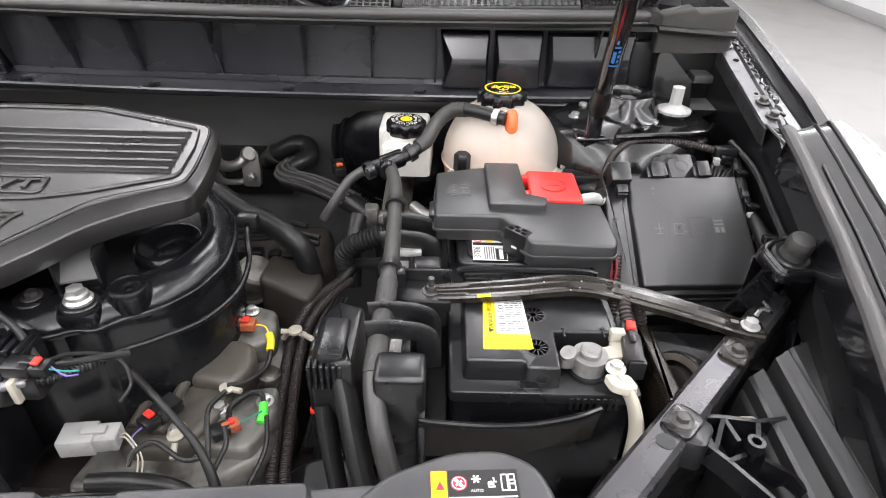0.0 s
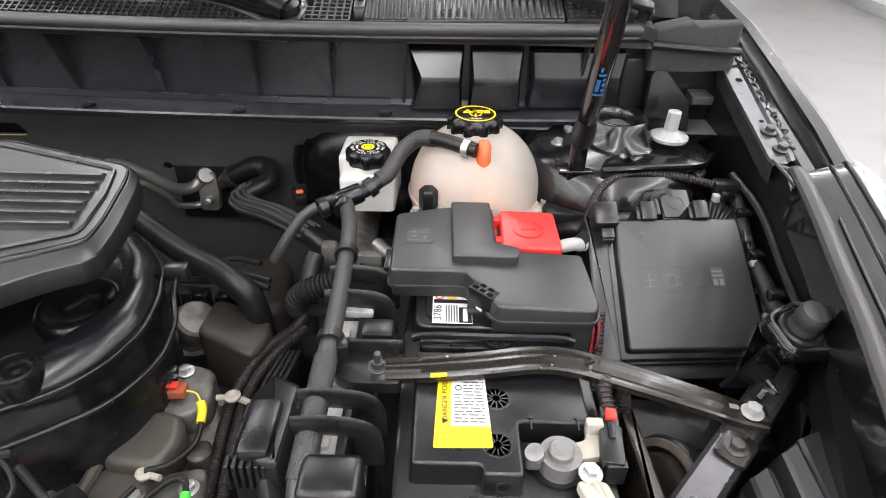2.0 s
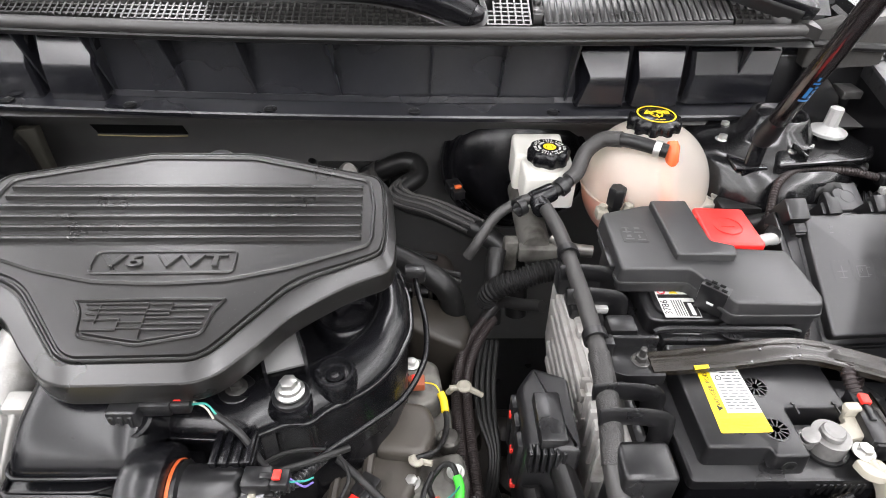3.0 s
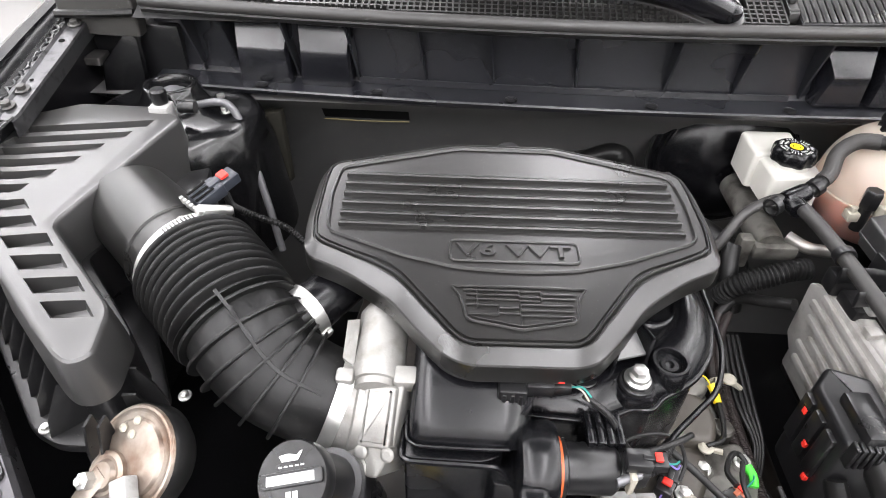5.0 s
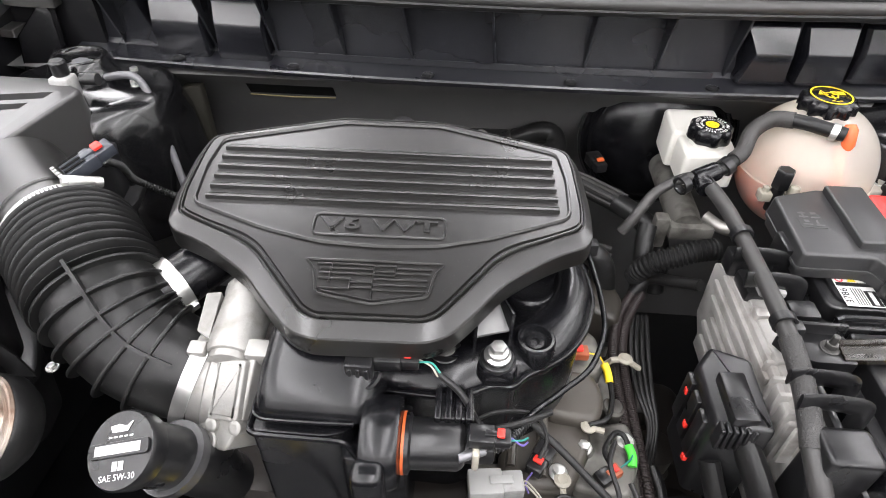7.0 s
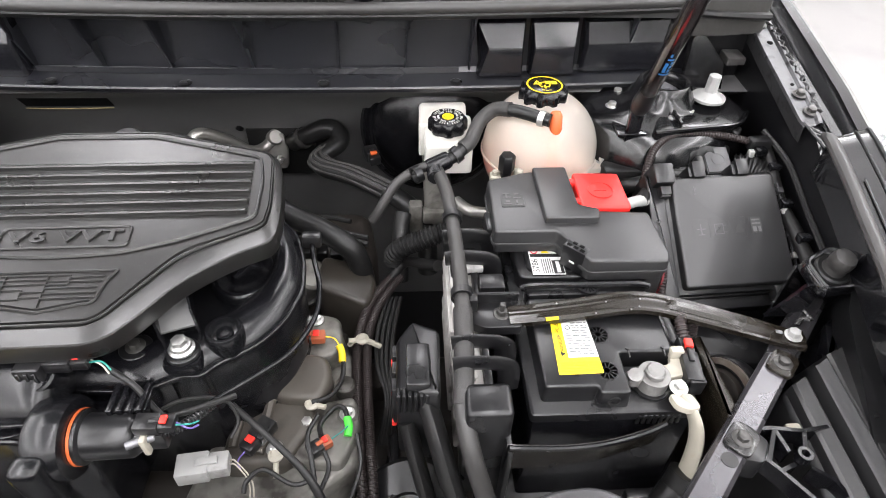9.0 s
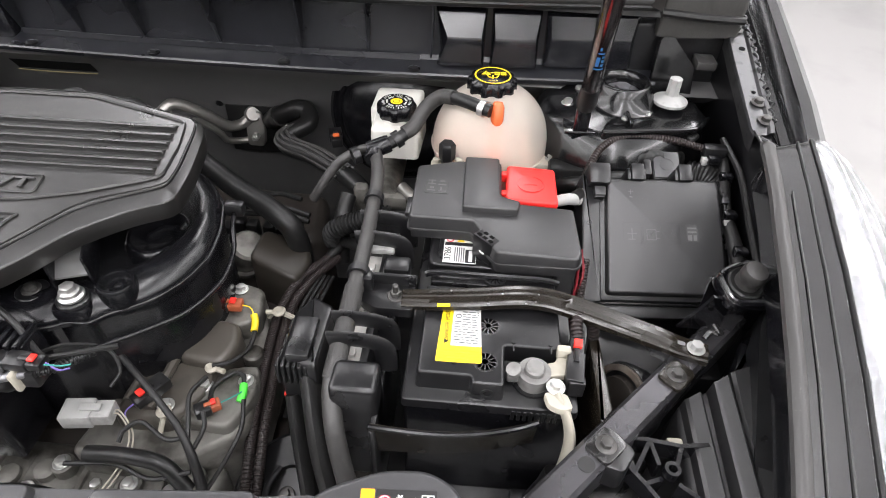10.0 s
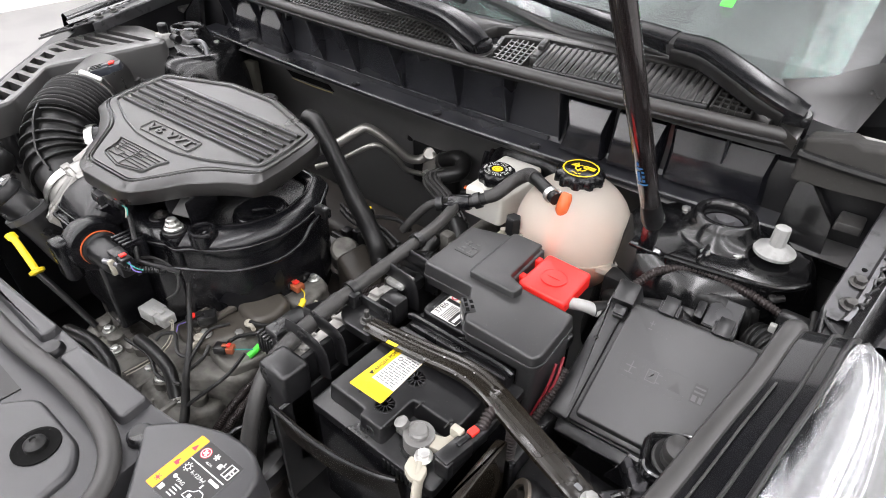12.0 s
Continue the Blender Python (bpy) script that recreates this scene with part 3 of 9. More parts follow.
def build_cowl():
    t = thing("cowl", (0, 1.1, 1.02), "ribbed black plastic cowl front with rivets", "cowl")
    xs = [-0.64 + 1.30 * i / 44 for i in range(45)]
    sec = [(-0.010, 1.014), (-0.012, 1.020), (-0.010, 1.0225), (0.010, 1.024), (0.030, 1.026), (0.036, 1.032), (0.041, 1.07), (0.040, 1.122), (0.05, 1.128), (0.075, 1.01)]
    part("panel", loft([[Vector((x, cowl_y(x) + dy, z - 0.004 * x)) for dy, z in sec] for x in xs]), COWLP, t, smooth=30)
    # webs that taper from the seal down to the panel's foot
    for x in (-0.57, -0.512, -0.423, -0.331, -0.230, -0.129, -0.009, 0.117, 0.219, 0.317, 0.560):
        y = cowl_y(x)
        lean = -0.012 if x < 0 else 0.004
        o = [(y + 0.032, 1.0265), (y + 0.048, 1.0265), (y + 0.052, 1.122), (y + 0.002, 1.122)]
        part("rib", loft([[Vector((x + w + (lean if z > 1.07 else 0), yy, z)) for yy, z in o] for w in (-0.0014, 0.0014)]), COWLP, t)
    part("ledge", loft([[Vector((x, cowl_y(x) + dy, z - 0.004 * x)) for dy, z in ((0.026, 1.0262), (0.0275, 1.0345), (0.0295, 1.0345), (0.036, 1.0285), (0.036, 1.026))] for x in [-0.33 + 0.63 * i / 20 for i in range(21)]]), COWLP, t)
    # stepped panels near the ends: upright face, leaning facet above it
    for xa, xb, deep, tilt in ((0.324, 0.399, 0.0, 1.0), (0.4065, 0.480, 0.0, 0.95), (0.4875, 0.625, 0.008, 0.3), (-0.512, -0.428, 0.0, 1.0), (-0.418, -0.337, 0.0, 1.0)):
        rows = []
        slant = 0.016 if xa == 0.324 else 0.004
        for f in (0.0, 0.04, 0.35, 0.7, 0.96, 1.0):
            rows.append([])
            for dy, z, k in ((0.06, 1.026, 0.2), (0.010, 1.026, 0.2), (0.0095, 1.052, 0.7), (0.0085, 1.0685, 1.0), (0.0095, 1.0715, 1.0), (0.0095 + 0.016 * tilt, 1.102, 0.0), (0.016 + 0.016 * tilt, 1.1055, 0.0), (0.06, 1.108, 0.0)):
                x = xa + slant * k + (xb - xa - slant * k - 0.004 * k) * f
                z += 0.007 if xa < 0 and z > 1.06 else 0.0
                rows[-1].append(Vector((x, cowl_y(x) + dy + deep + (0.006 if f in (0.0, 1.0) and dy < 0.05 else 0.0), z)))
        part("stepped_panel", loft(rows), BLISTER, t, "moulded panel with a leaning top facet", smooth=24)
    for x in (-0.474, -0.301, -0.1055, 0.096, 0.294):
        part("rivet", lathe([(0.009, 0), (0.0095, 0.002), (0.006, 0.0035), (0.0055, 0.0028), (0.002, 0.0028)], 20, Matrix.Translation((x, cowl_y(x) - 0.0005, 1.0238 - 0.004 * x))), BLACK, t)
    # end bulkheads with their lugs
    for sx in (1, -1):
        part("end_cap", slab([(sx * 0.60, 1.125), (sx * 0.755, 1.13), (sx * 0.76, 1.22), (sx * 0.60, 1.22)][::sx], 0.95, 1.095, 0.006, 2), BAYPAINT, t)
        o = [(0.652, 1.0), (0.655, 1.08), (0.660, 1.087), (0.674, 1.085), (0.690, 1.068), (0.710, 1.047), (0.714, 1.0)]
        part("gusset", loft([[Vector((sx * x, y - (1.09 - z) * 0.2 + w * (x - 0.65), z)) for x, z in o] for y, w in ((1.108, -0.12), (1.106, -0.12), (1.118, 0))]), TOWERP, t, "folded black end gusset")
        part("pad", slab([(sx * 0.712, 1.088), (sx * 0.742, 1.09), (sx * 0.742, 1.124), (sx * 0.714, 1.124)][::sx], 1.045, 1.056, 0.002, 2, 0.003), GREYRUB, t)

    s = thing("cowl_seal", (0, 1.08, 1.13), "black rubber weatherstrip along the cowl edge", "seal")
    pts = [(x, cowl_y(x), 1.134 + 0.011 * x * x) for x in [-0.63 + 1.27 * i / 16 for i in range(17)]]
    part("bulb", tube(pts, 0.0085, 12, 4), GREYRUB, s)
    part("carrier", sweep([Vector((p[0], p[1] + 0.002, p[2] - 0.01)) for p in pts], 0.0075, 8, 1.0), RUBBER, s)
    part("lip", tube([(x, y + 0.0095, z + 0.004) for x, y, z in pts], 0.0022, 8, 4), RUBBER, s)

    for sx in (1, -1):
        f = thing("hinge_seal", (sx * 0.7, 1.12, 1.11), "grey foam block sealing the cowl corner", "seal", "cowl corner seals")
        part("block", slab([(sx * 0.646, 1.104), (sx * 0.70, 1.105), (sx * 0.765, 1.115), (sx * 0.775, 1.150), (sx * 0.70, 1.140), (sx * 0.648, 1.136)][::sx], 1.085, 1.146, 0.005, 3, 0.006, top=lambda x, y: 0.006 * math.sin(x * 85) - 0.05 * max(0.0, abs(x) - 0.70)), FOAM, f)
        part("strip", tube([(sx * 0.645, 1.103, 1.120), (sx * 0.70, 1.101, 1.117), (sx * 0.765, 1.11, 1.112)], 0.006, 8, 4), RUBBER, f)


def slope_z(x, y):
    return 1.142 + 0.38 * (y - 1.082)


def on_slope(bm, lift=0.0):
    for v in bm.verts:
        v.co.z += slope_z(v.co.x, v.co.y) + lift
    return bm


def lattice(x0, x1, front, back, pitch, w):
    """A lattice on the cowl's slope; front(x), back(x): its limits."""
    bms = []
    n = int(round((x1 - x0) / pitch))
    xs = [x0 + (x1 - x0) * i / n for i in range(n + 1)]
    for x in xs:
        if back(x) - front(x) > 0.004:
            bms.append(box(x - w / 2, x + w / 2, front(x), back(x), -0.006, 0.0, 0))
    y = 1.078
    while y < 1.16:
        run = [x for x in xs if front(x) <= y <= back(x)]
        if len(run) > 1:
            bms.append(box(run[0], run[-1], y - w / 2, y + w / 2, -0.0065, -0.0008, 0))
        y += pitch * 0.92
    return on_slope(join(*bms))


def flat_path(pts, w, h):
    """A low ridge of width w along a line on the cowl's slope."""
    line = spline([(x, y, 0.0) for x, y in pts], 6)
    rows = []
    for i, p in enumerate(line):
        d = (line[min(i + 1, len(line) - 1)] - line[max(i - 1, 0)]).normalized()
        s = Vector((-d.y, d.x, 0))
        rows.append([p + s * q * w + Vector((0, 0, z)) for q, z in ((-0.5, -0.012), (-0.5, h * 0.7), (-0.36, h), (0.36, h), (0.5, h * 0.7), (0.5, -0.012))])
    return on_slope(loft(rows))


def build_cowl_grille():
    t = thing("cowl_grille", (0, 1.13, 1.15), "black plastic cowl grille below the windscreen", "grille")
    xs = [-0.64 + 1.28 * i / 30 for i in range(31)]
    part("tray", loft([[Vector((x, y, slope_z(x, y) - 0.024)) for y in (1.085, 1.12, 1.15, 1.195)] for x in xs], caps=False, loop=False), LBLACK, t)
    edge = lambda x: cowl_y(x) + 0.008
    rim = [(-0.62, 1.108), (-0.40, 1.116), (-0.235, 1.120), (-0.10, 1.124), (-0.035, 1.124), (0.033, 1.121), (0.088, 1.108), (0.121, 1.091), (0.148, 1.076), (0.168, 1.0735), (0.186, 1.083), (0.190, 1.104), (0.187, 1.128)]

    def rim_y(x):
        for (xa, ya), (xb, yb) in zip(rim, rim[1:9]):
            if xa <= x <= xb:
                return ya + (yb - ya) * (x - xa) / (xb - xa) - 0.003
        return 1.0
    part("mesh_panel", lattice(-0.58, 0.148, edge, rim_y, 0.0088, 0.0024), COVER, t, "fine square mesh")
    part("mesh_panel", lattice(0.193, 0.250, edge, lambda x: min(1.134, 1.095 + (x - 0.187) * 3.0), 0.0088, 0.0024), COVER, t, "fine square mesh")
    part("mesh_panel", lattice(0.530, 0.598, edge, lambda x: 1.142 - (x - 0.530) * 0.62, 0.0095, 0.0026), COVER, t, "fine square mesh")
    part("rim", flat_path(rim, 0.0075, 0.003), COVER, t)
    part("rim", flat_path([(0.187, 1.130), (0.215, 1.137), (0.254, 1.141)], 0.006, 0.002), COVER, t)
    part("rim", flat_path([(0.528, 1.147), (0.560, 1.129), (0.604, 1.100)], 0.0055, 0.003), COVER, t)
    # louvred panel: flat bars with narrow gaps
    lp = part("louvre_panel", on_slope(slab([(0.268, edge(0.268)), (0.526, edge(0.526)), (0.526, 1.1445), (0.505, 1.153), (0.45, 1.153), (0.268, 1.141)], -0.012, 0.0, 0.002, 2, 0.003)), BLACK, t)
    n = 27
    for i in range(n):
        x = 0.2725 + (0.5215 - 0.2725) * i / (n - 1)
        yb = 1.1365 + 0.075 * (x - 0.27) - 0.25 * max(0.0, x - 0.505)
        part("ridge", on_slope(box(x - 0.0036, x + 0.0036, edge(x) + 0.001, yb, 0.0, 0.0028, 0.001, 1)), COVER, lp)
        if i % 2 == 0 and (i < 12 or i > 20):
            part("slot", on_slope(box(x - 0.003, x + 0.003, yb + 0.0025, yb + 0.005, 0.0, 0.0006, 0)), LBLACK, lp)
    c = part("clip", on_slope(slab([(0.254, 1.100), (0.268, 1.100), (0.268, 1.138), (0.254, 1.138)], -0.01, 0.003, 0.001, 2, 0.002)), COVER, t)
    part("clip_head", on_slope(join(box(0.2555, 0.2665, 1.118, 1.137, 0.0, 0.011, 0.0035, 3), box(0.2545, 0.2675, 1.104, 1.108, 0.0, 0.005, 0.001))), COVER, c)
    # solid land behind the meshes, with the wiper well left free
    for xa, xb, ya, yb in ((-0.64, 0.06, 1.126, 1.128), (0.188, 0.262, 1.139, 1.147), (0.262, 0.53, 1.146, 1.158), (0.53, 0.64, 1.150, 1.150)):
        rows = []
        for i in range(9):
            x = xa + (xb - xa) * i / 8
            y0 = ya + (yb - ya) * i / 8 - 0.75 * max(0.0, x - 0.55)
            rows.append([Vector((x, y0 + (1.185 - y0) * f, slope_z(x, y0) + 0.08 * (1.185 - y0) * f + dz)) for f, dz in ((0, -0.015), (0, 0.001), (0.1, 0.003), (0.9, 0.003), (1.0, -0.012))])
        part("land", loft(rows, caps=False, loop=False), COVER, t)
    part("well", on_slope(slab([(0.045, 1.131), (0.10, 1.116), (0.15, 1.083), (0.17, 1.079), (0.182, 1.09), (0.186, 1.13), (0.19, 1.18), (0.045, 1.18)], -0.03, -0.021, 0.001, 1)), SATIN, t)
    part("well_shelf", on_slope(slab([(0.045, 1.128), (0.105, 1.118), (0.138, 1.133), (0.155, 1.155), (0.187, 1.158), (0.19, 1.165), (0.045, 1.165)], -0.02, -0.002, 0.002, 2, 0.004)), COVER, t)


def beam(pts, sizes, lie=0.35):
    """A moulded arm, flat-topped, along a line; sizes: half width and half height, end to end."""
    path = spline(pts, 6)
    k = len(path)
    rows = []
    for i, p in enumerate(path):
        f = i / (k - 1) * (len(sizes) - 1)
        j = min(int(f), len(sizes) - 2)
        w, h = [sizes[j][c] + (sizes[j + 1][c] - sizes[j][c]) * (f - j) for c in (0, 1)]
        tan = (path[min(i + 1, k - 1)] - path[max(i - 1, 0)]).normalized()
        side = tan.cross(Vector((0, -lie, 1))).normalized()
        up = side.cross(tan)
        rows.append([p + side * x * w + up * z * h for x, z in ((-0.9, -1.2), (-1, 0.4), (-0.88, 0.78), (-0.5, 1.0), (0.5, 1.0), (0.88, 0.78), (1, 0.4), (0.9, -1.2))])
    return loft(rows)


NEAR_ARM = [(0.4495, 1.1631, 1.1988), (0.49, 1.1598, 1.1976), (0.5359, 1.1405, 1.1882), (0.5795, 1.1218, 1.1771), (0.6182, 1.1119, 1.1674), (0.6348, 1.1119, 1.1634)]
FAR_ARM = [(-0.1912, 1.1291, 1.1899), (-0.0488, 1.1165, 1.1851), (0.0182, 1.1149, 1.1845), (0.0837, 1.1104, 1.1788), (0.141, 1.0971, 1.1657), (0.1723, 1.0888, 1.1546)]


def build_wipers():
    # the far wiper, only its heel and first reach show
    t = thing("wiper", (0.165, 1.1, 1.15), "black windscreen wiper resting on the cowl", "wiper", "windscreen wipers")
    part("arm", beam(FAR_ARM, [(0.008, 0.007), (0.013, 0.010), (0.0175, 0.011), (0.0185, 0.012), (0.0185, 0.012), (0.016, 0.010)]), SATIN, t, smooth=35)
    part("pivot_cap", lathe([(0.014, -0.022), (0.0165, 0.0), (0.0150, 0.006), (0.007, 0.0085)], 24, frame_to(Vector(FAR_ARM[-1]) + Vector((0.0, 0.004, -0.001)), (0, -0.35, 1))), SATIN, t)
    part("blade", beam([(0.06, 1.190, 1.188), (-0.1, 1.20, 1.194), (-0.3, 1.21, 1.20), (-0.5, 1.215, 1.203)], [(0.006, 0.007), (0.007, 0.008), (0.005, 0.005)], 0.5), RUBBER, t)
    # the near wiper with its broad hollow arm
    t = thing("wiper", (0.617, 1.14, 1.14), "black windscreen wiper with broad moulded arm", "wiper", "windscreen wipers")
    part("arm", beam(NEAR_ARM, [(0.0145, 0.011), (0.016, 0.012), (0.016, 0.012), (0.016, 0.012), (0.0155, 0.011), (0.013, 0.009)]), SATIN, t, smooth=35)
    part("arm_edge", beam([Vector(p) + Vector((-0.003, -0.011, -0.012)) for p in NEAR_ARM[:-1]], [(0.004, 0.008), (0.004, 0.009), (0.004, 0.008)]), RUBBER, t)
    part("joint", beam([Vector(NEAR_ARM[0]) + Vector((0.004, 0, -0.002)), Vector(NEAR_ARM[0]) + Vector((-0.008, 0.003, -0.001))], [(0.015, 0.010), (0.015, 0.010)]), LBLACK, t)
    a = Vector(NEAR_ARM[0])
    part("fore_arm", beam([a + Vector((-0.006, 0.003, 0)), a + Vector((-0.062, 0.012, 0.003)), (0.311, 1.198, 1.201), (0.249, 1.205, 1.205), (0.13, 1.217, 1.214), (0.0, 1.232, 1.224)], [(0.0155, 0.011), (0.0135, 0.009), (0.009, 0.007), (0.006, 0.005), (0.005, 0.004)]), SATIN, t, smooth=35)
    part("blade", beam([(0.458, 1.173, 1.165), (0.41, 1.177, 1.168), (0.346, 1.179, 1.169), (0.268, 1.180, 1.169), (0.196, 1.193, 1.177), (0.129, 1.207, 1.185), (0.0, 1.225, 1.196)], [(0.004, 0.006), (0.009, 0.010), (0.010, 0.011), (0.007, 0.008), (0.004, 0.004)], 0.55), RUBBER, t)
    part("joint_clip", join(box(0.446, 0.458, 1.160, 1.172, 1.160, 1.173, 0.002), box(0.452, 0.458, 1.166, 1.170, 1.17, 1.179, 0.001)), GREYCON, t)
    part("heel", lathe([(0.012, -0.03), (0.013, 0.0), (0.011, 0.004)], 20, frame_to(Vector(NEAR_ARM[-1]) + Vector((-0.004, 0.006, -0.004)), (0, -0.35, 1))), SATIN, t)


def build_windscreen():
    rows = []
    for i in range(13):
        x = -0.645 + 1.29 * i / 12
        rows.append([Vector((x, 1.1815 + 0.05 * x * x + f * 0.62, 1.168 + 0.01 * x * x + f * 0.36)) for f in (0, 0.25, 0.5, 0.75, 1)])
    g = loft(rows, caps=False, loop=False)
    bmesh.ops.solidify(g, geom=list(g.faces), thickness=0.005)
    t = thing("windscreen", (0, 1.29, 1.18), "tinted laminated windscreen glass above the cowl", "windscreen", kind="structure")
    part("pane", g, GLASS, t).visible_shadow = False
    part("tag", box(-0.009, 0.009, -0.016, 0.016, 0.0, 0.0006, 0.0), GREEN, t, "bright green sticker", m=frame_to((0.468, 1.292, 1.236), (0, -0.5, 0.86), (1, 0, 0)))
    # moulded corner trims beside the glass
    for sx in (1, -1):
        c = [[(0.585, 1.196, 1.172), (0.605, 1.176, 1.160), (0.625, 1.155, 1.148)], [(0.628, 1.214, 1.180), (0.640, 1.188, 1.165), (0.648, 1.150, 1.146)], [(0.690, 1.256, 1.205), (0.680, 1.205, 1.172), (0.668, 1.150, 1.144)], [(0.715, 1.30, 1.225), (0.705, 1.23, 1.18), (0.690, 1.152, 1.143)]]
        g = loft([[Vector((sx * p[0], p[1], p[2])) for p in r] for r in c], caps=False, loop=False)
        bmesh.ops.solidify(g, geom=list(g.faces), thickness=0.006)
        solid("cowl_corner_trim", g, COVER, "grey moulded trim at the windscreen corner", "trim", kind="structure", smooth=60)
    # plain dark panels added to block the bright room behind the glass
    for sx in (1, -1):
        solid("cabin_side_panel", box(sx * 0.76 - 0.02, sx * 0.76 + 0.02, 1.30, 1.84, 0.85, 1.62, 0.005), LINER, "plain dark panel added to close the cabin's side", "cabin", kind="structure")
    solid("cabin_back_panel", box(-0.80, 0.80, 1.80, 1.84, 0.9, 1.70, 0.01), LINER, "plain dark panel added to close the cabin behind the glass", "cabin", kind="structure")
    solid("dashboard", box(-0.68, 0.68, 1.235, 1.79, 1.0, 1.178, 0.02), DASH, "dark dashboard behind the windscreen", "dashboard", kind="structure")
    for sx in (1, -1):
        solid("windscreen_pillar", loft([[Vector((sx * (x + a), y, z + b)) for a, b in ((0, 0), (0.06, 0), (0.075, -0.06), (0, -0.08))] for x, y, z in ((0.69, 1.27, 1.19), (0.705, 1.4, 1.24), (0.72, 1.85, 1.5))]), BLACK if sx > 0 else PAINT, "black moulded trim at the windscreen corner", "trim", kind="structure")


def build_hood():
    t = thing("car_hood", (0, 1.35, 1.92), "unseen open black hood, posed to shade the bay", "hood")
    # out of view; tilt, height and length set to shade the bay and its reflections
    a = radians(56)
    d, n = Vector((0, -math.cos(a), math.sin(a))), Vector((0, -math.sin(a), -math.cos(a)))
    o = Vector((0, 1.35, 1.92))
    def panel(off, th, w0, w1, l0, l1):
        rows = []
        for i in range(9):
            f = i / 8
            w = w0 + (w1 - w0) * f
            l = l0 + (l1 - l0) * f
            rows.append([o + d * l + n * (off + dn) + Vector((s * w, 0, 0)) for s, dn in ((-1, 0), (-0.5, -0.02), (0, -0.03), (0.5, -0.02), (1, 0), (1, th), (0, th - 0.03), (-1, th))])
        return loft(rows)
    part("skin", panel(0.0, -0.012, 0.76, 0.70, 0.0, 1.10), PAINT, t)
    part("liner", panel(0.03, -0.014, 0.62, 0.58, 0.10, 1.00), LINER, t)
    part("rear_edge", tube([o + Vector((-0.74, 0, -0.01)), o + Vector((0, 0, -0.004)), o + Vector((0.74, 0, -0.01))], 0.014, 10, 8), BAYPAINT, t)


def build_hood_strut():
    t = thing("gas_strut", (0.535, 0.944, 1.06), "black gas strut holding up the hood", "strut")
    b, u = Vector((0.536, 0.950, 1.06)), Vector((-0.012, -0.087, 0.152)).normalized()
    part("rod", sweep([b, b + u * 0.1], 0.006, 12), STRUTROD, t)
    part("cylinder", sweep([b + u * 0.02, b + u * 0.025, b + u * 0.2, b + u * 0.95], lambda s, f: 0.0085 if s < 0.002 else 0.0115, 20), STRUTROD, t)
    part("socket", lathe([(0.012, -0.02), (0.014, -0.005), (0.012, 0.02), (0.01, 0.03)], 16, frame_to(b, u)), BLACK, t)
    part("foot_bracket", join(box(0.526, 0.547, 0.956, 0.964, 0.95, 1.064, 0.003), box(0.515, 0.557, 0.955, 0.995, 1.0, 1.006, 0.002)), PAINT, t)
    m = frame_to(b + u * 0.075, u, (1, 0, 0))
    for a0, a1, z0, z1 in ((-120, -60, 0.0, 0.003), (-112, -92, 0.006, 0.024), (-84, -70, 0.006, 0.011), (-84, -70, 0.014, 0.019), (-84, -70, 0.022, 0.026), (-110, -74, 0.029, 0.032), (-105, -92, 0.035, 0.041)):
        seg = 8
        rr = [[m @ Vector((0.0118 * math.cos(radians(a0 + (a1 - a0) * i / seg)), 0.0118 * math.sin(radians(a0 + (a1 - a0) * i / seg)), z)) for i in range(seg + 1)] for z in (z0, z1)]
        part("print", loft(rr, caps=False, loop=False), BLUEPRINT, t, "blue printed marks")


build_room()
build_body()
build_tower_post()
build_cowl()
build_cowl_grille()
build_wipers()
build_windscreen()
build_hood()
build_hood_strut()

# ---- engine cover ----
def cover_z(x, y):
    return 1.030 + 0.15 * (y - 0.668)


def mirrored(pts, cx):
    return [*pts, *[(2 * cx - x, y) for x, y in reversed(pts)]]


ECX = -0.132
# half outlines, back to front: the outer edge, the fine ridge inside its bevel, and the border of the ribbed field
COVER_HALF = [(0.056, 0.8795), (0.196, 0.8375), (0.204, 0.812), (0.2075, 0.750), (0.2045, 0.7165), (0.197, 0.706), (0.165, 0.6925), (0.137, 0.674), (0.1145, 0.657), (0.090, 0.627), (0.066, 0.603), (0.048, 0.596)]
RIDGE_HALF = [(0.056, 0.8728), (0.190, 0.8335), (0.1945, 0.812), (0.1965, 0.750), (0.193, 0.7265), (0.186, 0.7205), (0.160, 0.7085), (0.128, 0.6955), (0.110, 0.683), (0.0845, 0.652), (0.058, 0.620), (0.046, 0.6135)]
FIELD_HALF = [(0.0535, 0.8645), (0.180, 0.8268), (0.1855, 0.785), (0.1835, 0.740), (0.179, 0.7322), (0.107, 0.7043), (0.056, 0.6915), (0.012, 0.6887)]


def full(half):
    return mirrored([(ECX + x, y) for x, y in half], ECX)


def ridge(pts, w, h, closed=True):
    """A low raised line over the cover's slope."""
    path = [Vector((p[0], p[1], cover_z(p[0], p[1]) - 0.0002)) for p in pts]
    if closed:
        path.append(path[0])
    rings = []
    k = len(path)
    for i, p in enumerate(path):
        a = path[i - 1] if i else (path[k - 2] if closed else path[0])
        b = path[i + 1] if i < k - 1 else (path[1] if closed else path[-1])
        t = b - a
        s = Vector((t.y, -t.x, 0)).normalized()
        rings.append([p - s * w, p - s * w * 0.35 + Vector((0, 0, h)), p + s * w * 0.35 + Vector((0, 0, h)), p + s * w])
    return loft(rings, caps=False, loop=False)


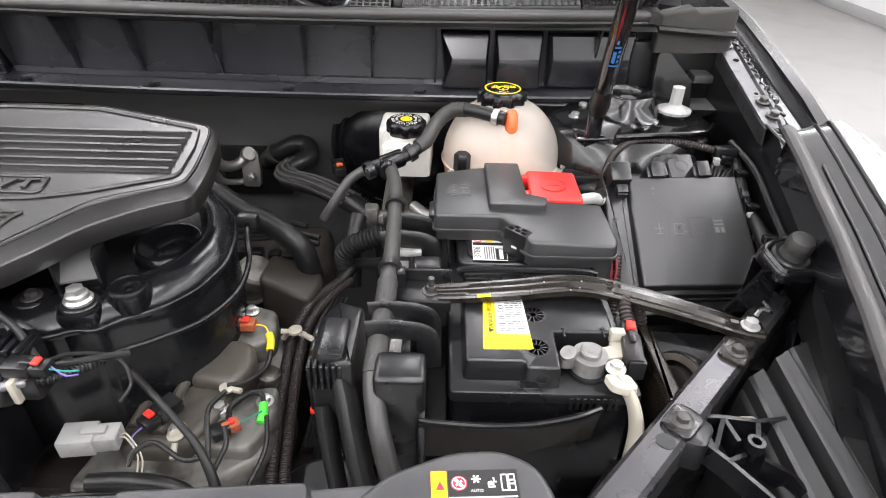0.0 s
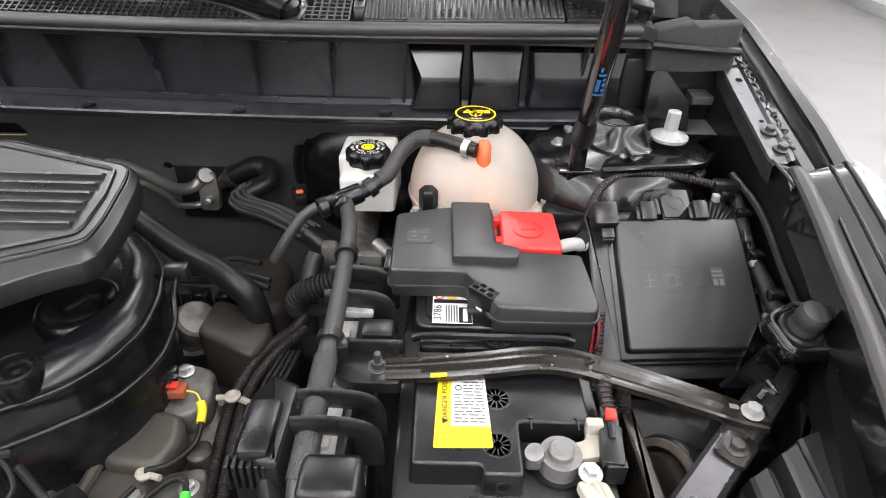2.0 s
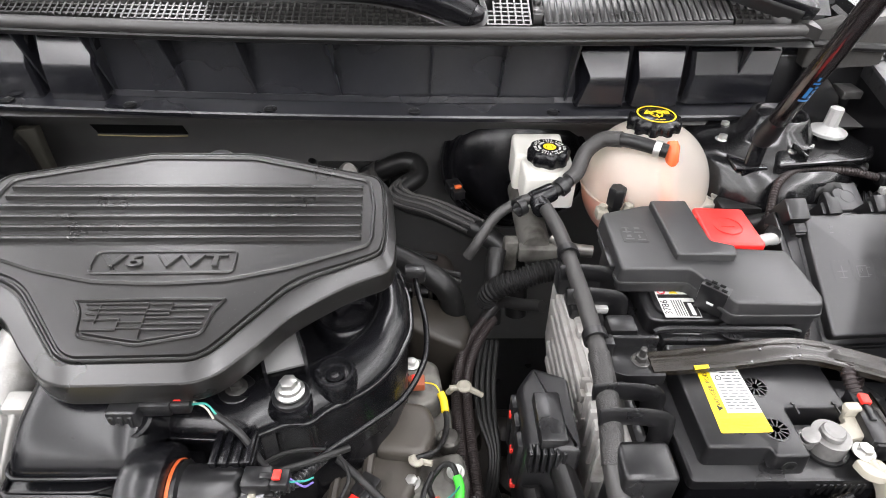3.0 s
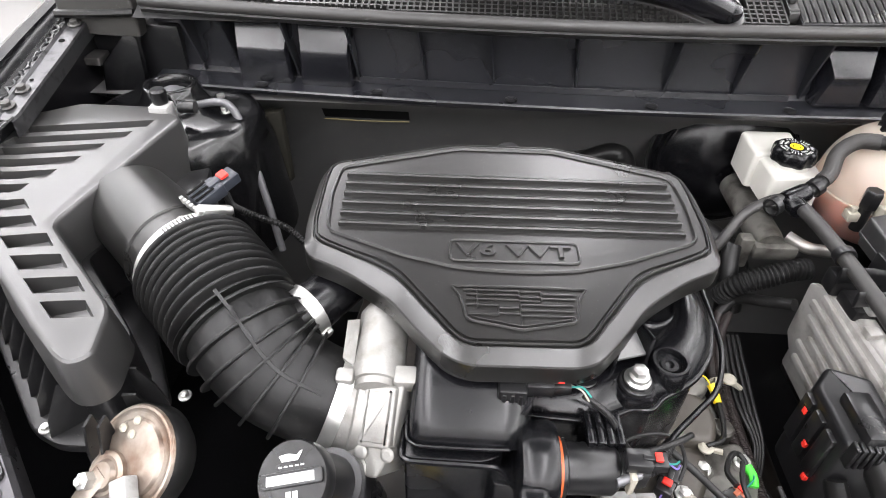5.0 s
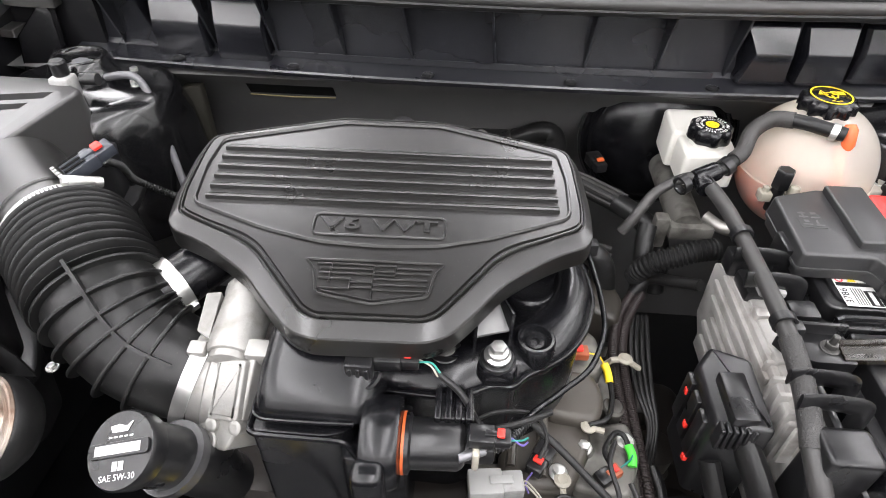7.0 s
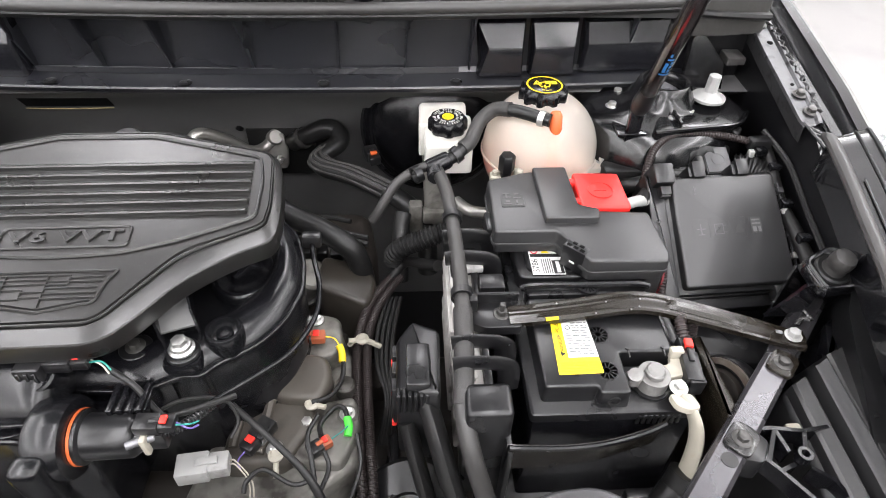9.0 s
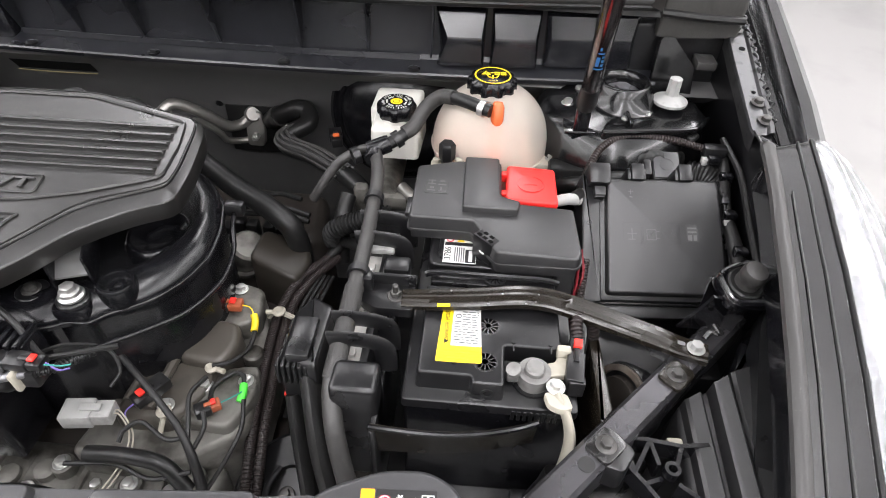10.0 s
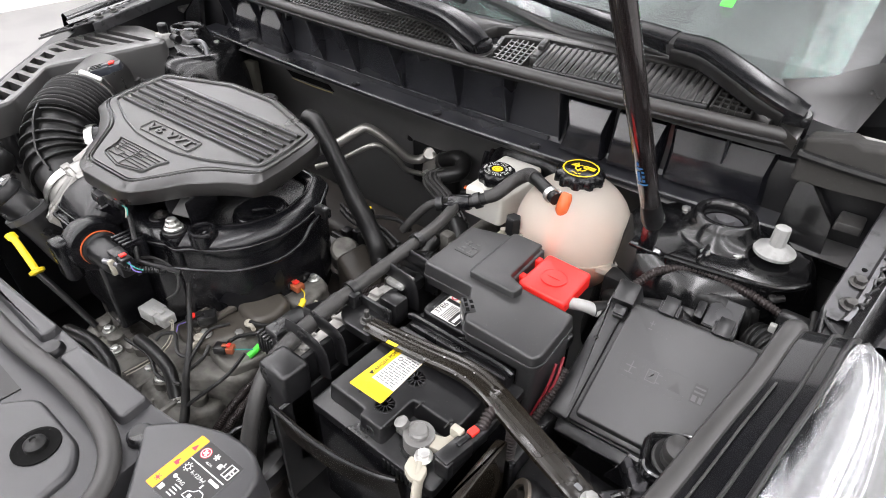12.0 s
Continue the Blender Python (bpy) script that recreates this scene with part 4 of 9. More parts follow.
def build_engine_cover():
    t = thing("engine_cover", (ECX, 0.74, 0.99), "dark grey grained plastic engine cover with raised ribs", "engine cover")
    out = round_poly(full(COVER_HALF), 0.016, 5)
    inn = round_poly(full(RIDGE_HALF), 0.013, 5)
    rings = []
    for f, dz in ((0.04, -0.029), (0.0, -0.0265), (0.0, -0.0088), (0.05, -0.0072), (0.66, -0.0012), (0.74, -0.0008), (0.80, -0.0014), (0.83, -0.0034), (0.90, -0.0034), (0.93, -0.0010), (0.96, 0.0), (1.02, 0.0), (1.06, -0.0012), (1.09, -0.0030), (1.16, -0.0030), (1.2, -0.0008)):
        rings.append([(a.x + (b.x - a.x) * f, a.y + (b.y - a.y) * f, cover_z(a.x + (b.x - a.x) * f, a.y + (b.y - a.y) * f) + dz) for a, b in zip(out, inn)])
    part("shell", loft(rings), COVER, t, smooth=24)
    # ribbed field with its raised border, bowed along the front
    field = round_poly(full(FIELD_HALF), 0.008, 3)
    part("field_border", ridge(field, 0.0019, 0.0024), COVER, t)
    for i in range(6):
        y = 0.8158 - 0.01435 * i
        xl = 0.1735
        o = [(-0.0046, -0.001), (-0.0042, 0.0034), (-0.0035, 0.0042), (-0.0020, 0.0042), (-0.0010, 0.0030), (0.0046, -0.0002), (0.0050, -0.002), (-0.0052, -0.002)]
        ends = [(-1.0, 0.0), (-0.9985, 0.7), (-0.994, 1.0), (0.994, 1.0), (0.9985, 0.7), (1.0, 0.0)]
        part("rib", loft([[Vector((ECX + sx * xl, y + a * (0.8 + 0.2 * g), cover_z(0, y) + a * 0.15 + (b if b < 0 else b * g))) for a, b in o] for sx, g in ends]), COVER, t, smooth=25)
    # lettering in its frame
    tilt = Matrix.Rotation(math.atan(0.15), 4, "X")
    lm = Matrix.Translation((ECX - 0.0014, 0.7137, cover_z(0, 0.7137))) @ tilt
    letters = text_bm("V6 VVT", 0.0195, 0.0012, 1.05, bevel=0.0005)
    xs = [v.co.x for v in letters.verts]
    k = 0.1114 / (max(xs) - min(xs))
    for v in letters.verts:
        v.co.x = (v.co.x - (max(xs) + min(xs)) / 2) * k
    part("lettering", moved(letters, lm), COVER, t, "raised V6 VVT lettering", smooth=20)
    fr = round_poly([(ECX - 0.0628, 0.7008), (ECX + 0.0612, 0.7008), (ECX + 0.0612, 0.7268), (ECX - 0.0628, 0.7268)], 0.006, 4)
    part("letter_frame", ridge(fr, 0.0013, 0.0015), COVER, t)
    # plain shield with bars
    sh = round_poly([(ECX - 0.0614, 0.6704), (ECX, 0.6712), (ECX + 0.0610, 0.6704), (ECX + 0.0535, 0.6594), (ECX + 0.0482, 0.6345), (ECX, 0.6252), (ECX - 0.0482, 0.6345), (ECX - 0.0537, 0.6604)], [0.001, 0.001, 0.001, 0.006, 0.005, 0.001, 0.005, 0.006], 3)
    part("shield_outline", ridge(sh, 0.0012, 0.0018), COVER, t)
    part("shield_outline", ridge([(ECX - 0.044, 0.6375), (ECX - 0.0025, 0.6292), (ECX + 0.0025, 0.6292), (ECX + 0.044, 0.6375)], 0.0008, 0.0013, False), COVER, t)
    for a, b, y in ((-0.051, -0.001, 0.6665), (-0.048, 0.0, 0.6615), (-0.048, -0.001, 0.6565), (-0.048, -0.020, 0.6505), (-0.047, -0.020, 0.6402), (-0.020, -0.001, 0.6475), (-0.020, -0.001, 0.642), (0.0, 0.019, 0.666), (0.0, 0.019, 0.6595), (0.0, 0.0185, 0.6555), (0.019, 0.051, 0.6635), (0.019, 0.0495, 0.6585), (0.0, 0.047, 0.6515), (0.0, 0.047, 0.6455), (0.0, 0.0465, 0.640)):
        part("shield_bar", ridge([(ECX + a, y), (ECX + b, y)], 0.0008, 0.0013, False), COVER, t)
    for x, ya, yb in ((-0.0005, 0.6668, 0.6295), (-0.0385, 0.6665, 0.6465), (-0.020, 0.6505, 0.640), (0.019, 0.666, 0.6555)):
        part("shield_bar", ridge([(ECX + x, ya), (ECX + x, yb)], 0.0008, 0.0013, False), COVER, t)
    # rear fixing nub
    part("nub", lathe([(0.016, -0.02), (0.016, 0.0), (0.012, 0.004)], 20, Matrix.Translation((ECX + 0.008, 0.893, 1.045))), BLACK, t)


def build_manifold():
    t = thing("intake_manifold", (-0.08, 0.68, 0.82), "satin black plastic intake manifold under the engine cover", "manifold")
    seat()
    # wavy seam line and, inside it, the edge of the sunken deck
    seam = [(-0.10, 0.588), (-0.036, 0.585), (-0.003, 0.6025), (0.014, 0.600), (0.026, 0.615), (0.045, 0.626), (0.066, 0.642), (0.0855, 0.670), (0.0985, 0.713), (0.095, 0.758), (0.082, 0.805), (0.04, 0.86), (-0.17, 0.865), (-0.17, 0.62)]
    deck = [(-0.09, 0.640), (-0.05, 0.645), (-0.02, 0.656), (0.0, 0.664), (0.012, 0.671), (0.028, 0.682), (0.042, 0.698), (0.052, 0.717), (0.058, 0.742), (0.056, 0.765), (0.044, 0.80), (0.02, 0.83), (-0.15, 0.835), (-0.15, 0.66)]
    a, b = round_poly(seam, 0.012, 4), round_poly(deck, 0.012, 4)
    part("lower_body", slab(inset(a, 0.003), 0.79, 0.951, 0.003, 2), SATIN, t, smooth=50)
    part("seam_flange", slab(inset(a, -0.0035), 0.9495, 0.9550, 0.002, 3), SATIN, t)
    rings = []
    for f, z in ((0.0, 0.953), (0.0, 0.956), (0.03, 0.959), (0.10, 0.9635), (0.20, 0.9675), (0.34, 0.9710), (0.50, 0.9725), (0.66, 0.9715), (0.80, 0.968), (0.90, 0.963), (0.97, 0.9575), (1.02, 0.956)):
        rings.append([Vector((p.x + (q.x - p.x) * f, p.y + (q.y - p.y) * f, z)) for p, q in zip(a, b)])
    part("upper_shell", loft(rings), SATIN, t, "smooth rolled upper shell", smooth=70)
    # front plenum: one rolled hood from under the cover down to a bright lip, and the stepped box below it
    seat()
    prof = spline([(0, 0.74, 1.010), (0, 0.66, 1.009), (0, 0.62, 1.006), (0, 0.59, 1.0015), (0, 0.570, 0.9955), (0, 0.555, 0.986), (0, 0.546, 0.975), (0, 0.543, 0.966)], 4)
    rows = []
    for x, d in ((-0.2035, 0.030), (-0.2030, 0.018), (-0.2012, 0.009), (-0.197, 0.0035), (-0.190, 0.0008), (-0.182, 0.0), (-0.15, 0.0), (-0.125, 0.0), (-0.113, 0.001), (-0.104, 0.006), (-0.100, 0.016), (-0.098, 0.030)):
        rows.append([Vector((x, p.y + d * 0.35, max(p.z - d, 0.962))) for p in prof] + [Vector((x, 0.72, 0.93)), Vector((x, 0.60, 0.93))])
    part("plenum", loft(rows), SATIN, t, smooth=60)
    part("plenum_lip", tube([(-0.2045, 0.575, 0.966), (-0.2038, 0.551, 0.966), (-0.198, 0.5435, 0.966), (-0.188, 0.5415, 0.966), (-0.15, 0.5415, 0.966), (-0.118, 0.5425, 0.966)], 0.0018, 8, 5), SATIN, t)
    lip = [(-0.2075, 0.580, 0.953), (-0.2075, 0.545, 0.953), (-0.2035, 0.5365, 0.953), (-0.19, 0.535, 0.953), (-0.14, 0.535, 0.952), (-0.126, 0.5345, 0.950), (-0.119, 0.532, 0.944), (-0.113, 0.5285, 0.936), (-0.104, 0.527, 0.931), (-0.074, 0.527, 0.929)]
    part("box_lip", tube(lip, 0.0028, 8, 5), SATIN, t)
    part("front_box", slab([(-0.206, 0.5375), (-0.140, 0.5375), (-0.122, 0.545), (-0.115, 0.60), (-0.206, 0.60)], 0.80, 0.953, 0.002, 2, 0.006), SATIN, t)
    part("lower_step", slab([(-0.13, 0.531), (-0.074, 0.529), (-0.074, 0.59), (-0.13, 0.59)], 0.80, 0.931, 0.002, 2, 0.006), SATIN, t)
    part("sensor_recess", lathe([(0.019, -0.02), (0.0185, 0.002), (0.0165, 0.004), (0.014, 0.003)], 28, frame_to((-0.117, 0.578, 0.990), (0, -0.35, 0.93))), SATIN, t)
    seat(ENGINE_TOP)
    # round pocket with a raised vee, cup-shaped port boss and fixing bosses
    pocket = [[Vector((0.022 + r * math.cos(q), 0.735 + r * 1.15 * math.sin(q), z)) for q in [2 * math.pi * i / 36 for i in range(36)]] for r, z in ((0.040, 0.935), (0.038, 0.950), (0.0355, 0.9560), (0.033, 0.9575), (0.030, 0.9565), (0.027, 0.9530), (0.012, 0.950))]
    part("pocket", loft(pocket), SATIN, t, smooth=70)
    part("vee_mark", tube([(0.010, 0.728, 0.9520), (0.024, 0.746, 0.9530), (0.040, 0.744, 0.9545)], 0.0042, 8, 1), SATIN, t)
    cup = [(0.0205, 0.935), (0.0203, 0.950), (0.0198, 0.960), (0.0195, 0.966), (0.0178, 0.969), (0.0152, 0.969), (0.0138, 0.966), (0.0132, 0.945)]
    part("port_boss", lathe(cup, 36, Matrix.Translation((0.020, 0.638, 0))), SATIN, t, smooth=40)
    part("port_nozzle", ring_bm(0.0045, 0.0088, 0.935, 0.963, 24), SATIN, t, m=Matrix.Translation((0.020, 0.638, 0)))
    part("port_floor", lathe([(0.0133, 0.940), (0.0133, 0.946)], 24, Matrix.Translation((0.020, 0.638, 0))), LBLACK, t)
    for x, y, z in ((-0.017, 0.618, 0.962), (-0.066, 0.628, 0.958)):
        foot = [[Vector((x + k * px, y + k * py, zz)) for px, py in [(q.x, q.y) for q in round_poly([(-0.02, -0.018), (0.02, -0.018), (0.02, 0.02), (-0.02, 0.02)], 0.011, 5)]] for k, zz in ((1.06, 0.903), (1.0, 0.945), (0.97, 0.953), (0.88, 0.957), (0.5, 0.9575))]
        part("fixing_boss", loft(foot), SATIN, t, smooth=45)
        part("boss_washer", lathe([(0.0165, 0.956), (0.0165, z - 0.001), (0.0155, z), (0.008, z)], 28, Matrix.Translation((x, y, 0))), BLACK, t)
    b = part("fixing_bolt", join(lathe([(0.0125, 0), (0.013, 0.003), (0.0105, 0.005), (0.010, 0.009), (0.0085, 0.010)], 28), hexa(0.0078, 0.016)), ZINC, t, "zinc plated flange bolt", m=Matrix.Translation((-0.017, 0.618, 0.963)))
    put_mesh("bolt", BOLT_DARK, Matrix.Translation((-0.066, 0.628, 0.959)), t)
    # folded bracket up to the cover
    for o in ([(-0.040, 0.628), (-0.037, 0.628), (-0.062, 0.70), (-0.065, 0.70)], [(-0.006, 0.638), (-0.003, 0.638), (-0.028, 0.70), (-0.031, 0.70)]):
        part("bracket_side", slab(o, 0.958, 1.0, 0.001, 1), SATIN, t)
    web = [(-0.041, 0.632), (-0.004, 0.640), (-0.030, 0.70), (-0.064, 0.70)]
    part("bracket_web", loft([[Vector((x, y, 0.970 + (y - 0.632) * 0.5 + dz)) for x, y in web] for dz in (0.0, 0.0025)]), GREYBRK, t, "grey folded steel web")
    # control valve on the front: ring flange, seal, body
    ax = frame_to((-0.111, 0.546, 0.930), (1, 0, 0))
    part("valve_flange", lathe([(0.03, -0.022), (0.036, -0.02), (0.0395, -0.014), (0.040, 0.006), (0.0375, 0.011), (0.024, 0.013)], 36, ax), SATIN, t)
    part("flange_lug", box(-0.136, -0.108, 0.496, 0.52, 0.885, 0.955, 0.008, 3), SATIN, t)
    part("seal_ring", lathe([(0.023, 0.013), (0.0268, 0.013), (0.0268, 0.0155), (0.023, 0.0155)], 32, ax), ORANGE, t, "orange rubber seal ring")


def connector(name, p, d, size, body_mat, label, tab=REDDOT, wires=(), up=(0, 0, 1), plug=BLACK):
    """A plug on a sensor: housing, shroud ribs, lock tab and its wires."""
    t = thing(name, p, label, "connector")
    m = frame_to(p, up, d)
    l, w, h = size
    part("housing", box(-l * 0.5, l * 0.12, -w / 2, w / 2, -h / 2, h / 2, 0.002, m=m), body_mat, t)
    part("plug", box(l * 0.1, l * 0.5, -w * 0.42, w * 0.42, -h * 0.42, h * 0.42, 0.002, m=m), plug, t)
    part("latch", box(-l * 0.12, l * 0.3, -w * 0.16, w * 0.16, h * 0.42, h * 0.62, 0.001, m=m), plug, t)
    if tab:
        part("lock_tab", box(l * 0.16, l * 0.34, -w * 0.24, w * 0.24, h * 0.5, h * 0.74, 0.001, m=m), tab, t, "bright lock tab")
    for k, (col, pts) in enumerate(wires):
        part("wire", tube([m @ Vector((l * 0.48, (k - len(wires) / 2 + 0.5) * 0.003, 0)), *[Vector(q) for q in pts]], 0.0009, 6, 6), col, t)
    return t


def build_valve_and_sensors():
    t = thing("control_valve", (-0.05, 0.545, 0.91), "black cylindrical control valve with plug and orange seal", "valve")
    ax = frame_to((-0.096, 0.546, 0.930), (1, 0, 0))
    part("body", lathe([(0.0262, 0.0), (0.0262, 0.004), (0.0222, 0.006), (0.0222, 0.046), (0.0195, 0.05), (0.017, 0.052)], 28, ax), BLACK, t)
    part("vent_block", join(*[box(-0.072 + 0.009 * i, -0.066 + 0.009 * i, 0.554, 0.586, 0.925, 0.957, 0.002) for i in range(4)], box(-0.072, -0.037, 0.556, 0.584, 0.90, 0.953, 0.003)), SATIN, t)
    part("neck", box(-0.047, -0.018, 0.532, 0.556, 0.92, 0.944, 0.004), BLACK, t)
    part("clip", box(-0.038, -0.032, 0.526, 0.538, 0.922, 0.947, 0.002), CREAM, t, "cream plastic clip")
    connector("valve_plug", (-0.024, 0.541, 0.953), (1, -0.05, 0), (0.036, 0.018, 0.012), BLACK, "black plug with red lock tab and wires", wires=((TEAL, [(0.004, 0.543, 0.946), (0.010, 0.548, 0.942)]), (PURPLE, [(0.004, 0.539, 0.945), (0.010, 0.545, 0.940)])))
    seat()
    s = thing("pressure_sensor", (-0.117, 0.583, 0.99), "black pressure sensor with plug on the manifold", "sensor")
    part("base", slab([(-0.129, 0.570), (-0.105, 0.570), (-0.105, 0.596), (-0.129, 0.596)], 0.975, 1.006, 0.0025, 2, 0.003), BLACK, s)
    part("cap_ridges", join(*[box(-0.126 + 0.007 * i, -0.1225 + 0.007 * i, 0.5685, 0.571, 0.984, 1.003, 0.0006, 1) for i in range(3)], box(-0.131, -0.103, 0.5685, 0.598, 0.985, 0.988, 0.001)), BLACK, s)
    part("foot", lathe([(0.0135, 0.975), (0.014, 0.983), (0.012, 0.985)], 24, Matrix.Translation((-0.117, 0.576, 0))), SATIN, s)
    connector("sensor_plug", (-0.087, 0.585, 1.000), (1, 0.02, 0), (0.038, 0.016, 0.013), BLACK, "black plug with red lock tab and twisted wires", wires=((TEAL, [(-0.058, 0.585, 0.999), (-0.050, 0.580, 0.993)]), (CREAM, [(-0.058, 0.583, 0.997), (-0.052, 0.578, 0.990)])))
    seat(ENGINE_TOP)
    solid("wire_loom", tube([(-0.074, 0.590, 0.975), (-0.050, 0.577, 0.962), (-0.03, 0.562, 0.935), (-0.01, 0.56, 0.938), (0.02, 0.572, 0.936), (0.035, 0.582, 0.93)], 0.0032, 8), WIRE, "taped black wiring loom across the manifold", "cable")
    # pipe that runs round the manifold's edge
    pp = thing("vent_pipe", (0.09, 0.66, 0.92), "thin black vent pipe along the manifold edge", "pipe")
    part("pipe", tube([(-0.045, 0.530, 0.940), (-0.025, 0.537, 0.940), (-0.009, 0.545, 0.937), (0.018, 0.580, 0.930), (0.050, 0.610, 0.924), (0.083, 0.642, 0.922), (0.104, 0.69, 0.923), (0.1055, 0.735, 0.930), (0.098, 0.765, 0.945), (0.093, 0.795, 0.952)], 0.0032, 10), SATIN, pp)
    part("ribbed_sleeve", ringed([(-0.022, 0.538, 0.939), (-0.007, 0.547, 0.936), (0.014, 0.575, 0.928)], 0.0046, 0.0035, 0.0006, 12), BLACK, pp)
    part("foil_sleeve", tube([(-0.05, 0.528, 0.940), (-0.036, 0.533, 0.940), (-0.022, 0.538, 0.9395)], 0.0044, 10, 6), GREYMETAL, pp, "crinkled foil sleeve")
    part("end_clip", box(0.082, 0.106, 0.785, 0.80, 0.944, 0.962, 0.003), BLACK, pp)


def build_throttle():
    t = thing("throttle_body", (-0.235, 0.57, 0.94), "cast aluminium throttle body with motor housing", "throttle body")
    nrm = Vector((-0.27, -0.645, 0.71)).normalized()
    f = frame_to((-0.2335, 0.561, 0.958), nrm, (1, -0.17, 0.22))
    inv = f.inverted()

    def flat_of(*pts):
        return [(q.x, q.y) for q in (inv @ Vector(p) for p in pts)]

    body = flat_of((-0.2611, 0.5379, 0.9273), (-0.2291, 0.5281, 0.9306), (-0.2159, 0.5444, 0.9504), (-0.2082, 0.5878, 0.9927), (-0.2457, 0.5941, 0.9842), (-0.2538, 0.5623, 0.9522))
    part("casting", slab(body, -0.05, 0.0, 0.003, 3, 0.006, draft=0.003), ALU, t, m=f)
    pan = flat_of((-0.2462, 0.5519, 0.9456), (-0.2171, 0.5456, 0.951), (-0.2138, 0.5841, 0.9873), (-0.2415, 0.5888, 0.9811))
    part("gear_cover", slab(pan, -0.004, 0.0062, 0.0022, 3, 0.004, draft=0.001), ALU, t, m=f)
    part("cover_field", slab(inset(round_poly(pan, 0.004, 3), 0.0045), 0.005, 0.0067, 0.0008, 2), ALU, t, m=f)
    for p in ((-0.2425, 0.5478, 0.9425), (-0.2185, 0.5425, 0.9485)):
        part("cover_lug", lathe([(0.0062, -0.01), (0.0062, 0.0045), (0.0045, 0.0058), (0.0028, 0.0058)], 16, f @ Matrix.Translation(inv @ Vector(p))), ALU, t)
    part("screw_boss", lathe([(0.0118, -0.03), (0.0118, 0.002), (0.0105, 0.0035), (0.0072, 0.0035), (0.0068, 0.0015), (0.0025, 0.0015)], 28, f @ Matrix.Translation(inv @ Vector((-0.2485, 0.5385, 0.932)))), ALU, t)
    part("boss_screw", lathe([(0.0066, 0.0), (0.0066, 0.0028), (0.0045, 0.0034), (0.004, 0.0020)], 20, f @ Matrix.Translation(inv @ Vector((-0.2485, 0.5385, 0.932)))), DARKBOLT, t)
    # motor can lying along the car, with its stepped end facing forward
    mo = frame_to((-0.2345, 0.592, 0.978), (0.0, 0.985, 0.17))
    part("motor_housing", lathe([(0.016, -0.002), (0.0215, 0.0), (0.0232, 0.004), (0.0232, 0.060), (0.0242, 0.064), (0.0242, 0.070), (0.020, 0.078)], 36, mo), ALU, t)
    part("motor_step", lathe([(0.010, -0.0085), (0.0185, -0.007), (0.0192, -0.001)], 32, mo), ALU, t)
    part("motor_lug", box(-0.010, 0.010, -0.005, 0.012, -0.006, 0.012, 0.003, m=mo @ Matrix.Translation((0.026, -0.012, 0))), ALU, t)
    part("motor_lug", box(-0.008, 0.008, -0.005, 0.010, -0.006, 0.008, 0.003, m=mo @ Matrix.Translation((-0.027, -0.010, 0))), ALU, t)
    part("rear_cap", box(-0.020, 0.021, -0.004, 0.023, 0.066, 0.084, 0.005, 3, m=mo), ALU, t)
    part("side_web", loft([[mo @ Vector(p) for p in ((-0.021, -0.010, 0.012), (-0.031, -0.016, 0.016), (-0.031, -0.024, 0.05), (-0.021, -0.018, 0.056))], [mo @ Vector(p) for p in ((-0.021, 0.006, 0.012), (-0.029, 0.002, 0.016), (-0.029, -0.004, 0.05), (-0.021, 0.004, 0.056))]]), ALU, t)
    part("bore", lathe([(0.040, -0.012), (0.0475, -0.010), (0.0475, 0.002), (0.051, 0.004), (0.051, 0.012), (0.044, 0.014)], 40, frame_to((-0.262, 0.600, 0.936), (0.96, 0.02, -0.2))), ALU, t)


DUCT = [(-0.470, 0.736, 1.004), (-0.446, 0.716, 1.006), (-0.421, 0.693, 1.006), (-0.388, 0.659, 1.003), (-0.364, 0.634, 0.995), (-0.346, 0.618, 0.981), (-0.327, 0.608, 0.966), (-0.299, 0.602, 0.951), (-0.262, 0.600, 0.936)]


def along(pts, f0, f1, n):
    raw = spline(pts, 16)
    k = len(raw) - 1
    out = []
    for i in range(n + 1):
        f = (f0 + (f1 - f0) * i / n) * k
        j = min(int(f), k - 1)
        out.append(raw[j].lerp(raw[j + 1], f - j))
    return out


